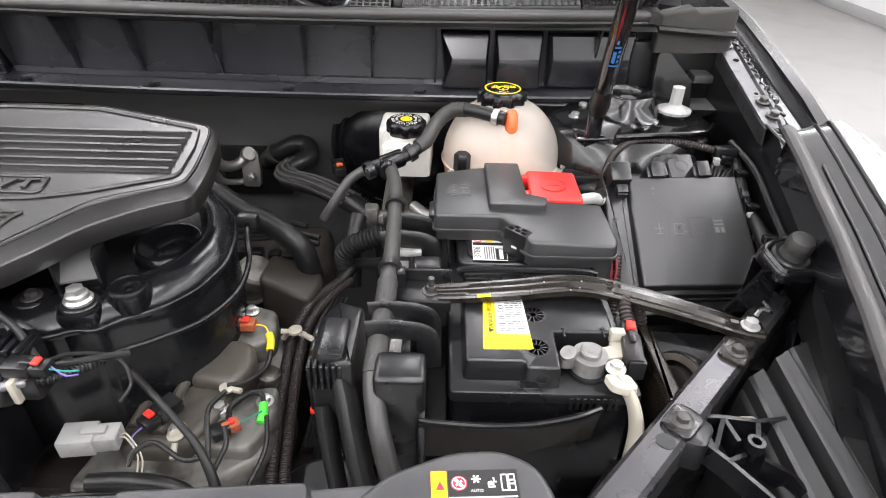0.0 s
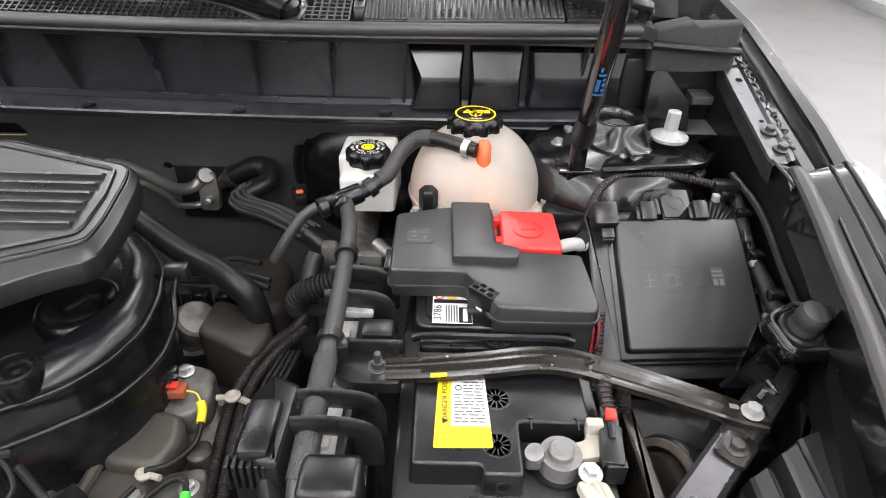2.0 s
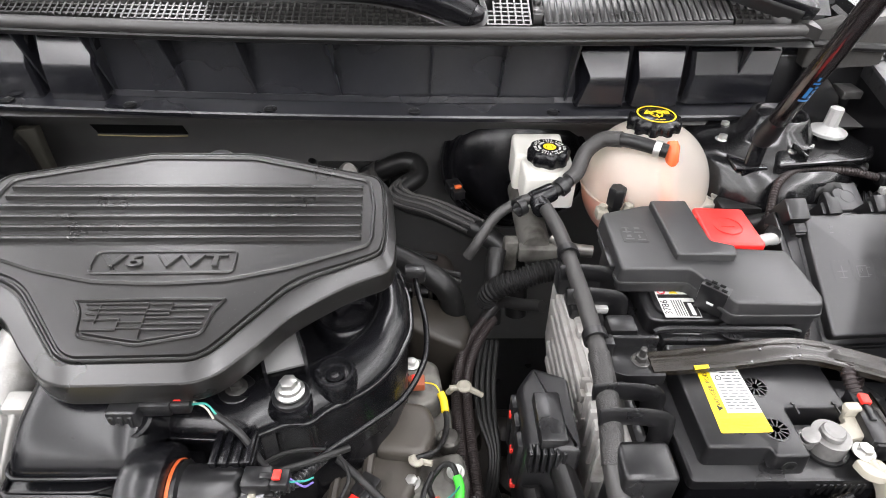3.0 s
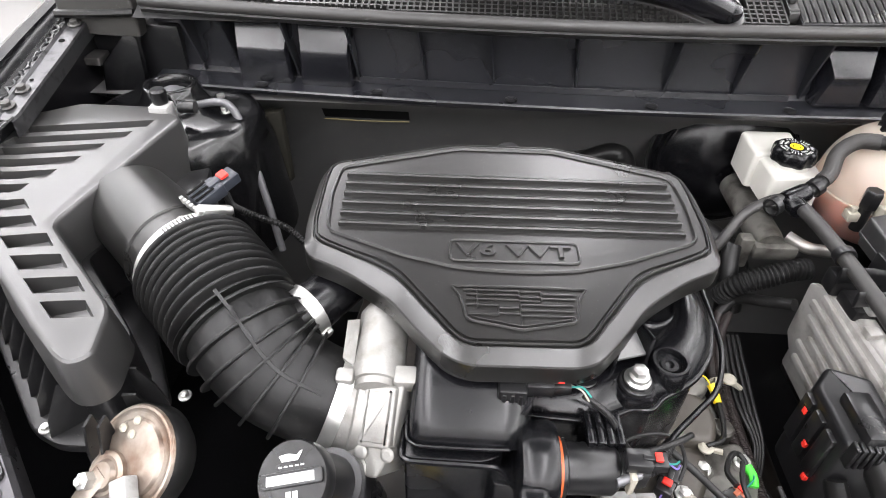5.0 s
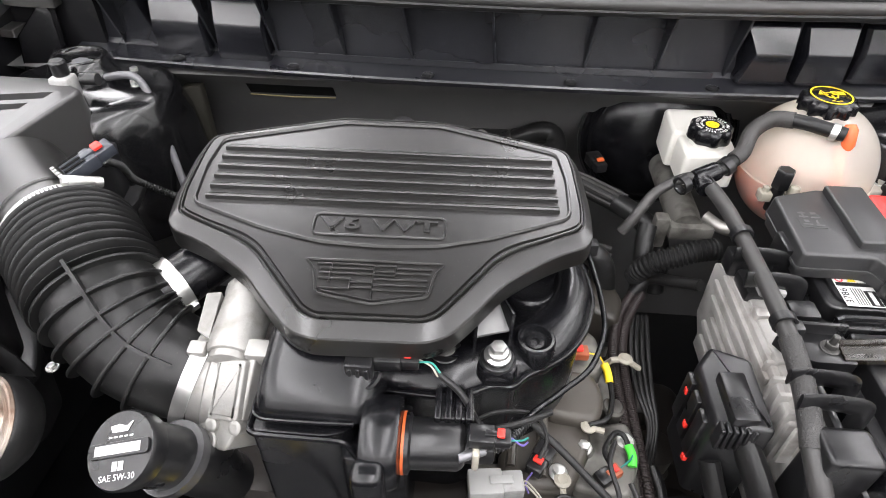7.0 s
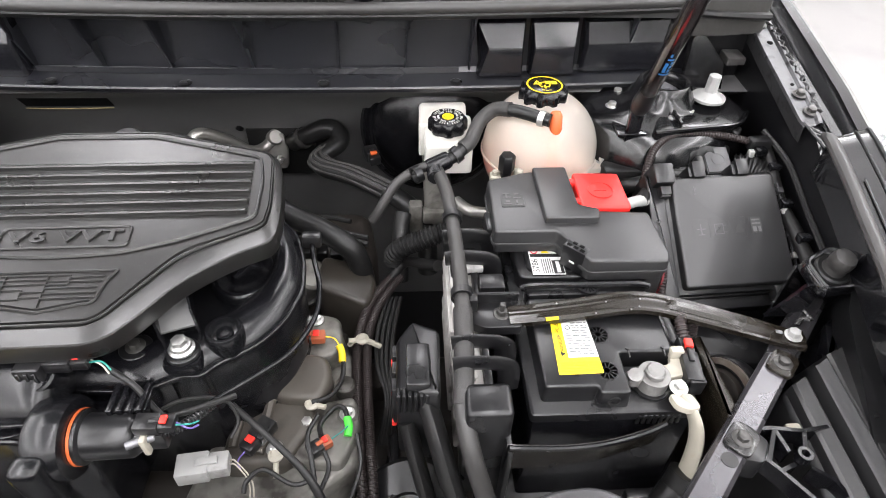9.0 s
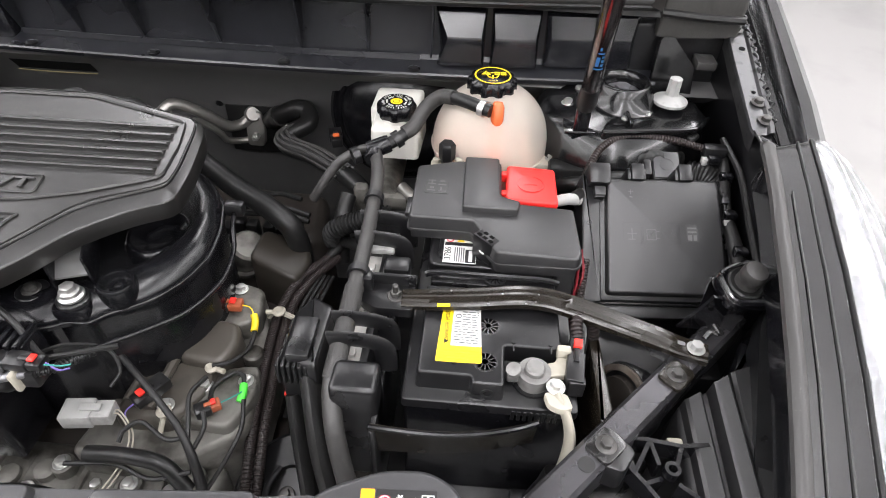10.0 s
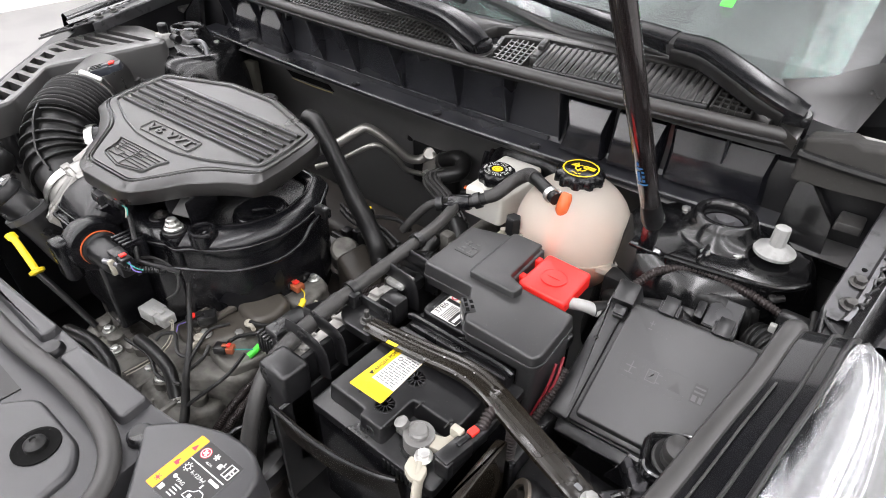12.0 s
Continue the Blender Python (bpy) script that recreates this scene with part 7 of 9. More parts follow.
def build_brake_reservoir():
    t = thing("brake_reservoir", (0.265, 1.0, 0.9), "white plastic brake fluid reservoir", "reservoir")
    t.location += Vector((0.005, 0.012, 0.005))
    part("rear_chamber", slab([(0.231, 1.0), (0.303, 1.005), (0.306, 1.072), (0.233, 1.07)], 0.93, 0.984, 0.006, 3, 0.008), WHITEP, t)
    part("front_chamber", slab([(0.239, 0.95), (0.308, 0.95), (0.312, 1.04), (0.239, 1.035)], 0.932, 0.979, 0.006, 3, 0.008), WHITEP, t)
    part("neck", lathe([(0.024, 0.975), (0.023, 0.985)], 28, Matrix.Translation((0.273, 0.985, 0))), WHITEP, t)
    seg = 64
    ctr = Vector((0.273, 0.987, 0))
    rings = []
    for z, k in ((0.985, 0.96), (0.987, 1.0), (0.999, 1.0), (1.002, 0.96)):
        rings.append([ctr + Vector(((0.0275 + 0.0013 * math.tanh(3 * math.cos(8 * 2 * math.pi * i / seg))) * k * math.cos(2 * math.pi * i / seg), (0.0275 + 0.0013 * math.tanh(3 * math.cos(8 * 2 * math.pi * i / seg))) * k * math.sin(2 * math.pi * i / seg), z)) for i in range(seg)])
    for r, z in ((0.0245, 1.004), (0.001, 1.0045)):
        rings.append([ctr + Vector((r * math.cos(2 * math.pi * i / seg), r * math.sin(2 * math.pi * i / seg), z)) for i in range(seg)])
    c = part("cap", loft(rings), SATIN, t, "black ribbed cap with white print", smooth=45)
    mm = Matrix.Translation((0.273, 0.987, 1.0047))
    tick = []
    for i in range(34):
        a = 2 * math.pi * i / 34
        for r0, r1 in ((0.0125, 0.0155), (0.0178, 0.0215)):
            if (i * 7 + int(r0 * 1e4)) % 5:
                tick.append(box(r0, r1, -0.0005, 0.0005, 0, 0.0003, 0, m=Matrix.Rotation(a, 4, "Z")))
    part("white_print", join(*tick), CAPWHITE, c, "ring of fine white print", m=mm)
    part("yellow_ring", ring_bm(0.0052, 0.0085, 0, 0.0004, 32), LYELLOW, c, m=mm)
    part("yellow_dot", lathe([(0.004, 0), (0.004, 0.0003)], 20, mm), LYELLOW, c)
    b = thing("brake_booster", (0.26, 1.14, 0.9), "round black brake booster on the firewall", "brake booster")
    part("drum", lathe([(0.118, -0.03), (0.124, 0.0), (0.1245, 0.003), (0.1238, 0.0065), (0.121, 0.0075), (0.1185, 0.0065), (0.116, 0.009), (0.1135, 0.017), (0.1105, 0.0185), (0.1075, 0.0175), (0.105, 0.02), (0.098, 0.032), (0.06, 0.05), (0.03, 0.055)], 72, frame_to((0.265, 1.165, 0.895), (0, -1, 0.05))), SATIN, b)
    part("rim_bead", ring_bm(0.118, 0.128, -0.004, 0.006, 56), BAYPAINT, b, m=frame_to((0.265, 1.165, 0.895), (0, -1, 0.05)))
    mcy = thing("master_cylinder", (0.265, 1.03, 0.89), "grey cast brake master cylinder under the reservoir", "cylinder")
    part("cylinder", lathe([(0.012, -0.02), (0.02, -0.018), (0.022, 0.0), (0.022, 0.14)], 24, frame_to((0.265, 0.955, 0.885), (0, 1, 0))), HEAD, mcy)
    part("flange", join(box(0.22, 0.24, 0.93, 0.95, 0.85, 0.90, 0.004), box(0.24, 0.30, 0.925, 0.945, 0.87, 0.892, 0.004)), HEAD, mcy)
    part("pipe", tube([(0.29, 0.95, 0.895), (0.31, 0.93, 0.892), (0.34, 0.925, 0.89)], 0.009, 10), PIPE, mcy)


def build_control_module():
    t = thing("control_module", (0.25, 0.7, 0.8), "finned bare aluminium engine control module beside the battery", "control module")
    y0, y1 = 0.575, 0.80
    part("case", box(0.274, 0.30, y0, y1 + 0.02, 0.78, 0.936, 0.004), MODULE, t)
    part("face", slab([(0.80, 0.60), (0.925, 0.60), (0.934, 0.66), (0.930, 0.80), (0.912, 0.835), (0.83, 0.83), (0.80, 0.79)], 0.0, 0.008, 0.002, 2, 0.004), MODULE, t, m=Matrix(((0, 0, -1, 0.276), (0, 1, 0, 0), (1, 0, 0, 0), (0, 0, 0, 1))))
    for i in range(6):
        z = 0.822 + 0.0195 * i
        part("fin", box(0.2635, 0.2695, 0.640 + 0.012 * (i % 2), 0.795 + 0.008 * math.sin(i * 2.1) + 0.012 * (i > 2), z - 0.0065, z + 0.0045, 0.0018, 2), MODULE, t)
    for i in range(5):
        y = 0.585 + 0.019 * i
        part("fin", box(0.264, 0.277, y, y + 0.005, 0.885, 0.937, 0.0015, 2), MODULE, t)
    for y in (0.575, 0.64, 0.70, 0.78):
        part("lug", slab([(0.272, y + 0.02), (0.288, y + 0.022), (0.288, y + 0.034), (0.272, y + 0.036)], 0.93, 0.941, 0.002, 2, 0.003), MODULE, t)
    # plug bank
    c = thing("module_plug", (0.225, 0.64, 0.86), "large black module plug with red lock levers", "connector", "module plugs")
    part("shroud", slab([(0.204, 0.60), (0.25, 0.585), (0.252, 0.668), (0.222, 0.692), (0.204, 0.67)], 0.80, 0.928, 0.006, 3, 0.006, top=lambda x, y: -0.4 * (0.235 - x)), BLACK, c)
    part("lever", join(*[box(0.199, 0.208, 0.61 + 0.022 * i, 0.627 + 0.022 * i, 0.84, 0.905, 0.002) for i in range(3)], box(0.215, 0.24, 0.595, 0.65, 0.92, 0.935, 0.003)), BLACK, c)
    for y, z in ((0.655, 0.885), (0.632, 0.86), (0.61, 0.835)):
        part("red_tab", box(0.1975, 0.203, y, y + 0.006, z, z + 0.008, 0.001), REDDOT, c)
    part("teeth", join(*[box(0.205 + 0.006 * i, 0.209 + 0.006 * i, 0.588, 0.60, 0.895, 0.925, 0.001, 1) for i in range(7)]), BLACK, c)
    w = thing("module_cable", (0.25, 0.58, 0.85), "flat black taped cables from the module plug", "cable")
    part("branch", sweep(spline([(0.228, 0.62, 0.905), (0.24, 0.59, 0.89), (0.25, 0.56, 0.87), (0.262, 0.53, 0.84), (0.285, 0.49, 0.79)], 8), 0.019, 14, 0.6, (1, 0, 0)), WIRE, w)
    part("branch", sweep(spline([(0.215, 0.60, 0.86), (0.225, 0.57, 0.83), (0.24, 0.53, 0.79), (0.25, 0.50, 0.76)], 8), 0.016, 12, 0.6, (1, 0, 0)), WIRE, w)
    # bracket fingers that hold the module
    b = thing("module_bracket", (0.31, 0.66, 0.9), "black plastic module bracket with curved fingers", "bracket")
    for y in (0.599, 0.626, 0.752, 0.791):
        part("finger", sweep(spline([(0.262, y, 0.962), (0.285, y, 0.964), (0.312, y, 0.960), (0.319, y, 0.948), (0.32, y, 0.92)], 6), 0.0115, 10, 0.25, (0, 1, 0)), BLACK, b)
    part("wall", box(0.294, 0.303, 0.55, 0.82, 0.79, 0.945, 0.003), BLACK, b)
    part("front_block", box(0.272, 0.318, 0.545, 0.583, 0.80, 0.955, 0.006, 3), BLACK, b)
    part("rear_arm", join(box(0.262, 0.325, 0.79, 0.815, 0.93, 0.958, 0.004), box(0.27, 0.31, 0.75, 0.79, 0.925, 0.945, 0.004), box(0.30, 0.33, 0.71, 0.735, 0.92, 0.955, 0.004)), BLACK, b)
    part("grey_insert", box(0.28, 0.308, 0.745, 0.772, 0.944, 0.952, 0.002), GREYCON, b)


before = {o.name for o in bpy.data.objects}
build_battery()
build_terminal()
nudge(before, (0.003, 0.007, 0.0))
build_hold_down()
build_tray()
build_battery_cover()
build_fuse_box()
build_coolant_tank()
build_brake_reservoir()
before = {o.name for o in bpy.data.objects}
build_control_module()

# ---- front of the bay ----
def build_radiator_cover():
    t = thing("radiator_cover", (0.0, 0.3, 0.93), "grey moulded plastic radiator cover along the bay front", "cover")
    back = [(-0.76, 0.36), (-0.45, 0.405), (-0.10, 0.416), (0.07, 0.424), (0.235, 0.432), (0.285, 0.438)]
    base = [*back, (0.30, 0.30), (0.30, 0.06), (-0.76, 0.06)]
    part("base_panel", slab(base, 0.90, 0.9475, 0.004, 2, 0.006), GREYP, t)
    for a, b in ((-0.62, -0.37), (-0.30, 0.062), (0.112, 0.238)):
        ya = lambda x: 0.418 + 0.06 * x - (0.03 * (x + 0.1) ** 2 if x < -0.1 else 0)
        o = [(a, 0.399), (b + 0.004, 0.400), (b, ya(b) - 0.001), (a, ya(a) - 0.003)]
        part("raised_plate", slab(o, 0.94, 0.9575, 0.003, 3, 0.006, draft=0.004), GREYP, t)
    lobe = [(0.262, 0.41), (0.292, 0.44), (0.335, 0.459), (0.372, 0.462), (0.398, 0.449), (0.409, 0.42), (0.408, 0.33), (0.40, 0.20), (0.40, 0.06), (0.335, 0.06), (0.335, 0.35), (0.285, 0.395)]
    part("lobe", slab(lobe, 0.90, 0.9575, 0.006, 4, 0.012, draft=0.003), GREYP, t)
    seal = [(-0.60, 0.372, 0.957), (-0.30, 0.378, 0.958), (0.02, 0.378, 0.959), (0.15, 0.387, 0.960), (0.235, 0.385, 0.960), (0.285, 0.368, 0.960), (0.312, 0.335, 0.960), (0.32, 0.28, 0.958), (0.322, 0.08, 0.955)]
    part("seal_strip", sweep(spline(seal, 10), 0.0105, 14, 0.8), GREYRUB, t, "grey rubber bonnet seal strip")
    # front block with the grommet
    blk = [(0.125, 0.285), (0.125, 0.335), (0.15, 0.362), (0.235, 0.362), (0.262, 0.345), (0.27, 0.30), (0.262, 0.20), (0.15, 0.20)]
    part("front_block", slab(blk, 0.90, 0.9545, 0.006, 3, 0.012), GREYP, t)
    # flat black disc on the block stands for the shade in the grommet's well
    part("grommet_well_shade", join(ring_bm(0.0175, 0.0215, 0.945, 0.956, 36), lathe([(0.0208, 0.9546), (0.0208, 0.9556)], 32)), VOID, t, m=Matrix.Translation((0.210, 0.335, 0)))
    part("grommet", lathe([(0.0105, 0.954), (0.010, 0.960), (0.007, 0.963), (0.003, 0.965), (0.0025, 0.9635)], 28, Matrix.Translation((0.210, 0.335, 0))), RUBBER, t, "domed rubber grommet")
    for x, y in ((0.270, 0.404), (0.088, 0.400), (-0.335, 0.392)):
        part("push_rivet", lathe([(0.0135, 0.948), (0.013, 0.953), (0.010, 0.9565), (0.003, 0.957)], 26, Matrix.Translation((x, y, 0))), BLACK, t)
    # flat black sheets on the panel paint the shade of its openings
    part("recess_shade", join(box(-0.05, 0.118, 0.21, 0.355, 0.9476, 0.949, 0), box(0.17, 0.245, 0.12, 0.26, 0.9546, 0.956, 0.0)), LBLACK, t)
    part("recess_rail", join(box(0.0, 0.115, 0.295, 0.318, 0.948, 0.962, 0.004), box(-0.05, 0.11, 0.25, 0.262, 0.948, 0.958, 0.003)), GREYP, t)
    lb = thing("service_label", (0.35, 0.41, 0.958), "black and yellow service label on the radiator cover", "label")
    m = Matrix.Translation((0.3535, 0.4165, 0.9577)) @ Matrix.Rotation(0.05, 4, "Z") @ Matrix.Scale(0.97, 4)

    def at(u, v, z=0.0005):
        return Matrix.Translation((-0.032 + 0.062 * u, 0.026 - 0.062 * v, z))

    def cell(u0, v0, u1, v1):
        return (-0.032 + 0.062 * u0, -0.032 + 0.062 * u1, 0.026 - 0.062 * v1, 0.026 - 0.062 * v0)

    def outline(u0, v0, u1, v1, w=0.016):
        return [cell(u0, v0, u1, v0 + w), cell(u0, v1 - w, u1, v1), cell(u0, v0, u0 + w, v1), cell(u1 - w, v0, u1, v1)]

    part("paper", slab([(-0.033, -0.037), (0.031, -0.037), (0.031, 0.027), (-0.033, 0.027)], 0.0, 0.0003, 0.0001, 1, 0.003), GREYP, lb, m=m)
    part("black_field", slab([(-0.0195, -0.036), (0.030, -0.036), (0.030, 0.026), (-0.0195, 0.026)], 0.0003, 0.0005, 0.0001, 1, 0.001), LBLACK, lb, m=m)
    part("yellow_strip", slab([(-0.032, -0.036), (-0.0205, -0.036), (-0.0205, 0.026), (-0.032, 0.026)], 0.0003, 0.0005, 0.0001, 1, 0.0015), LORANGE, lb, "yellow warning strip", m=m)
    tri_sign = loft([[Vector((x, y, z)) for x, y in ((-0.0285, 0.0105), (-0.0225, 0.0105), (-0.0255, 0.0175))] for z in (0.0005, 0.0007)])
    part("warning_triangle", tri_sign, LRED, lb, m=m)
    part("flame_sign", loft([[Vector((-0.0262 + x, -0.006 + y, z)) for x, y in ((-0.0025, -0.003), (0.0025, -0.003), (0.003, 0.0), (0.001, 0.0005), (0.0, 0.004), (-0.0018, 0.001))] for z in (0.0005, 0.0007)]), LRED, lb, m=m)
    part("burst_sign", join(lathe([(0.0018, 0.0), (0.0018, 0.0002)], 12), *[box(0.0022, 0.0034, -0.0004, 0.0004, 0, 0.0002, 0, m=Matrix.Rotation(math.pi * k / 3, 4, "Z")) for k in range(6)]), LRED, lb, m=m @ at(0.09, 0.85))
    part("red_sign", lathe([(0.0058, 0.0), (0.0058, 0.0002)], 28, m @ at(0.32, 0.17)), LRED, lb)
    part("red_sign_print", join(ring_bm(0.0044, 0.0051, 0.0002, 0.0004, 24), box(-0.0012, 0.0012, -0.0035, 0.0035, 0.0002, 0.0004, 0, m=Matrix.Rotation(0.7, 4, "Z")), box(-0.0028, 0.0028, -0.0008, 0.0008, 0.0002, 0.0004, 0, m=Matrix.Rotation(0.7, 4, "Z"))), LWHITE, lb, m=m @ at(0.32, 0.17))
    part("snow_sign", join(*[box(-0.0034, 0.0034, -0.0007, 0.0007, 0, 0.0002, 0, m=Matrix.Rotation(math.pi * k / 3, 4, "Z")) for k in range(3)]), LWHITE, lb, m=m @ at(0.52, 0.12))
    part("auto_text", text_bm("AUTO", 0.0032, 0.0001), LWHITE, lb, m=m @ at(0.52, 0.27))
    part("fan_sign", join(lathe([(0.0024, 0), (0.0024, 0.0002)], 10, Matrix.Translation((-0.001, -0.001, 0))), box(0.0008, 0.0035, 0.0, 0.0012, 0, 0.0002, 0), box(0.0008, 0.002, 0.0, 0.004, 0, 0.0002, 0), box(-0.003, 0.002, -0.004, -0.002, 0, 0.0002, 0)), LWHITE, lb, m=m @ at(0.70, 0.17))
    part("book_sign", bars([*outline(0.80, 0.06, 0.885, 0.28), *outline(0.885, 0.06, 0.97, 0.28), cell(0.90, 0.13, 0.95, 0.15), cell(0.90, 0.18, 0.95, 0.20)], 0.0002), LWHITE, lb, m=m @ Matrix.Translation((0, 0, 0.0005)))
    part("divider_line", bars([cell(0.20, 0.345, 0.97, 0.362)], 0.0002), LWHITE, lb, m=m @ Matrix.Translation((0, 0, 0.0005)))
    part("sun_sign", join(ring_bm(0.0021, 0.0029, 0, 0.0002, 18), *[box(0.0034, 0.0046, -0.0005, 0.0005, 0, 0.0002, 0, m=Matrix.Rotation(math.pi * k / 4, 4, "Z")) for k in range(8)]), LWHITE, lb, m=m @ at(0.30, 0.48))
    part("refrigerant_text", text_bm("R-1234yf", 0.0052, 0.0001), LWHITE, lb, "white refrigerant lettering", m=m @ at(0.56, 0.50))
    part("amount_bar", bars([cell(0.74, 0.405, 0.95, 0.455)], 0.0002), LWHITE, lb, m=m @ Matrix.Translation((0, 0, 0.0005)))
    part("drop_sign", join(lathe([(0.0022, 0), (0.0022, 0.0002)], 12), box(0.0, 0.004, -0.0006, 0.0006, 0, 0.0002, 0)), LWHITE, lb, m=m @ at(0.28, 0.68))
    part("oil_text", text_bm("PAG", 0.0050, 0.0001), LWHITE, lb, m=m @ at(0.43, 0.70))
    part("print_lines", bars([cell(0.40, 0.755 + 0.05 * k, 0.54 - 0.03 * (k % 2), 0.775 + 0.05 * k) for k in range(4)] + [cell(0.22, 0.86, 0.30, 0.95)], 0.0002), LWHITE, lb, m=m @ Matrix.Translation((0, 0, 0.0005)))
    car = round_poly([(0.006, -0.0245), (0.0075, -0.0185), (0.0125, -0.0165), (0.0155, -0.0125), (0.0215, -0.0125), (0.0245, -0.0165), (0.0275, -0.0185), (0.028, -0.0245)], 0.001, 2)
    part("car_outline", sweep([Vector((p.x, p.y, 0.0006)) for p in [*car, car[0]]], 0.0005, 4), LWHITE, lb, m=m)
    part("car_signs", bars([cell(0.69, 0.73, 0.75, 0.79), cell(0.81, 0.73, 0.87, 0.79), cell(0.72, 0.87, 0.745, 0.95), cell(0.84, 0.87, 0.865, 0.95), cell(0.73, 0.53, 0.755, 0.60)], 0.0002), LWHITE, lb, m=m @ Matrix.Translation((0, 0, 0.0005)))


BR = Vector((0.7, 0.71, 0)).normalized()


def build_brace(sx):
    """A diagonal upper brace; sx -1: the one across the bay."""
    def P(x, y, z):
        return Vector((x, y, z)) if sx > 0 else Vector((-x - 0.045, y - 0.005, z))
    t = thing("diagonal_brace", P(0.55, 0.545, 0.92), "glossy black steel diagonal brace with dark bolts", "brace", "diagonal braces")
    a, b = Vector((0.40, 0.388, 0)), Vector((0.70, 0.705, 0))
    rows = []
    side = Vector((BR.y, -BR.x, 0))
    for f in (0, 0.1, 0.2, 0.35, 0.45, 0.62, 0.75, 0.88, 1.0):
        p = a.lerp(b, f)
        w = 0.0155 - 0.001 * f
        h = 0.937 if f < 0.7 else 0.936
        sec = [(-w, 0.895), (-w, h - 0.004), (-w + 0.004, h), (w - 0.004, h), (w, h - 0.004), (w, 0.895)]
        rows.append([P(*(p + side * s + Vector((0, 0, z)))) for s, z in sec])
    bar = part("bar", loft(rows), BRACEM, t, smooth=35)
    for x, y in ((0.612, 0.606), (0.531, 0.521)):
        part("washer_plate", slab([(-0.016, -0.0135), (0.016, -0.0135), (0.019, 0.0), (0.016, 0.0135), (-0.016, 0.0135)], 0, 0.0045, 0.0015, 2, 0.008), BROWNBAR if y > 0.55 else STEEL, t, m=Matrix.Translation(P(x, y, 0.936)) @ Matrix.Rotation(0.8 * sx, 4, "Z"))
        put_mesh("bolt", BOLT_DARK, frame_to(P(x, y, 0.9402), (0, 0, 1)), t)
    for x, y, r in ((0.512, 0.502, 0.0078), (0.447, 0.437, 0.009)):
        part("hole_shade", lathe([(r, 0.9371), (r, 0.9376)], 24, Matrix.Translation(P(x, y, 0))), LBLACK, t)
    part("end_sleeve", loft([[P(*(Vector((0.43, 0.42, 0)) + BR * f + side * s + Vector((0, 0, z)))) for s, z in ((-0.019, 0.90), (-0.019, 0.9405), (0.019, 0.9405), (0.019, 0.90))] for f in (-0.06, 0.0)]), STEEL, t)


def build_bump_stop():
    t = thing("hood_bump_stop", (0.68, 0.68, 0.94), "black steel hood stop bracket with rubber bumper", "bump stop")
    t.location += Vector((0.006, 0.016, -0.003))
    m = frame_to((0.678, 0.672, 0.999), (0.05, -0.25, 0.97), (1, 0.35, 0))
    o = [(-0.029, -0.021), (0.014, -0.030), (0.032, -0.015), (0.031, 0.018), (0.012, 0.028), (-0.027, 0.020)]
    rim = []
    for d, z in ((0.0, -0.012), (0.0, -0.002), (0.002, 0.001), (0.006, 0.001), (0.009, -0.002), (0.013, -0.002)):
        rim.append([m @ Vector((p.x, p.y, z)) for p in inset(round_poly(o, 0.012, 4), d)])
    part("cup", loft(rim), PAINT, t, "glossy black pressed cup", smooth=50)
    part("cup_rim", sweep([m @ Vector((p.x, p.y, 0.0015)) for p in [*inset(round_poly(o, 0.012, 4), 0.004), inset(round_poly(o, 0.012, 4), 0.004)[0]]], 0.0028, 8), PAINT, t)
    part("dish", lathe([(0.0195, -0.002), (0.0193, 0.0015), (0.0170, 0.003), (0.0150, 0.0025)], 32, m), RUBBER, t)
    part("bumper", lathe([(0.0128, 0.0), (0.0128, 0.006), (0.0120, 0.008), (0.0120, 0.011), (0.0130, 0.0135), (0.0130, 0.021), (0.0112, 0.0255), (0.006, 0.0275), (0.001, 0.0278)], 32, m), GREYRUB, t, "worn grey rubber bumper")
    for a, b in ((Vector((0.655, 0.656, 0.992)), Vector((0.648, 0.668, 0.93))), (Vector((0.70, 0.668, 0.985)), Vector((0.715, 0.70, 0.90)))):
        part("leg", loft([[p + Vector((s, d, 0)) for s, d in ((-w, -0.002), (w, -0.002), (w, 0.002), (-w, 0.002))] for p, w in ((a, 0.011), (a.lerp(b, 0.5), 0.015), (b, 0.022))]), PAINT, t)
    part("back_wall", loft([[Vector(p) for p in ((0.652, 0.69, 0.985), (0.70, 0.70, 0.985), (0.725, 0.72, 0.88), (0.66, 0.70, 0.88))], [Vector(p) for p in ((0.652, 0.694, 0.985), (0.70, 0.704, 0.985), (0.725, 0.724, 0.88), (0.66, 0.704, 0.88))]]), PAINT, t)
    part("spring", tube([(0.645, 0.64, 0.945), (0.652, 0.645, 0.951), (0.658, 0.64, 0.953), (0.655, 0.652, 0.955)], 0.003, 8, 5), STEEL, t)


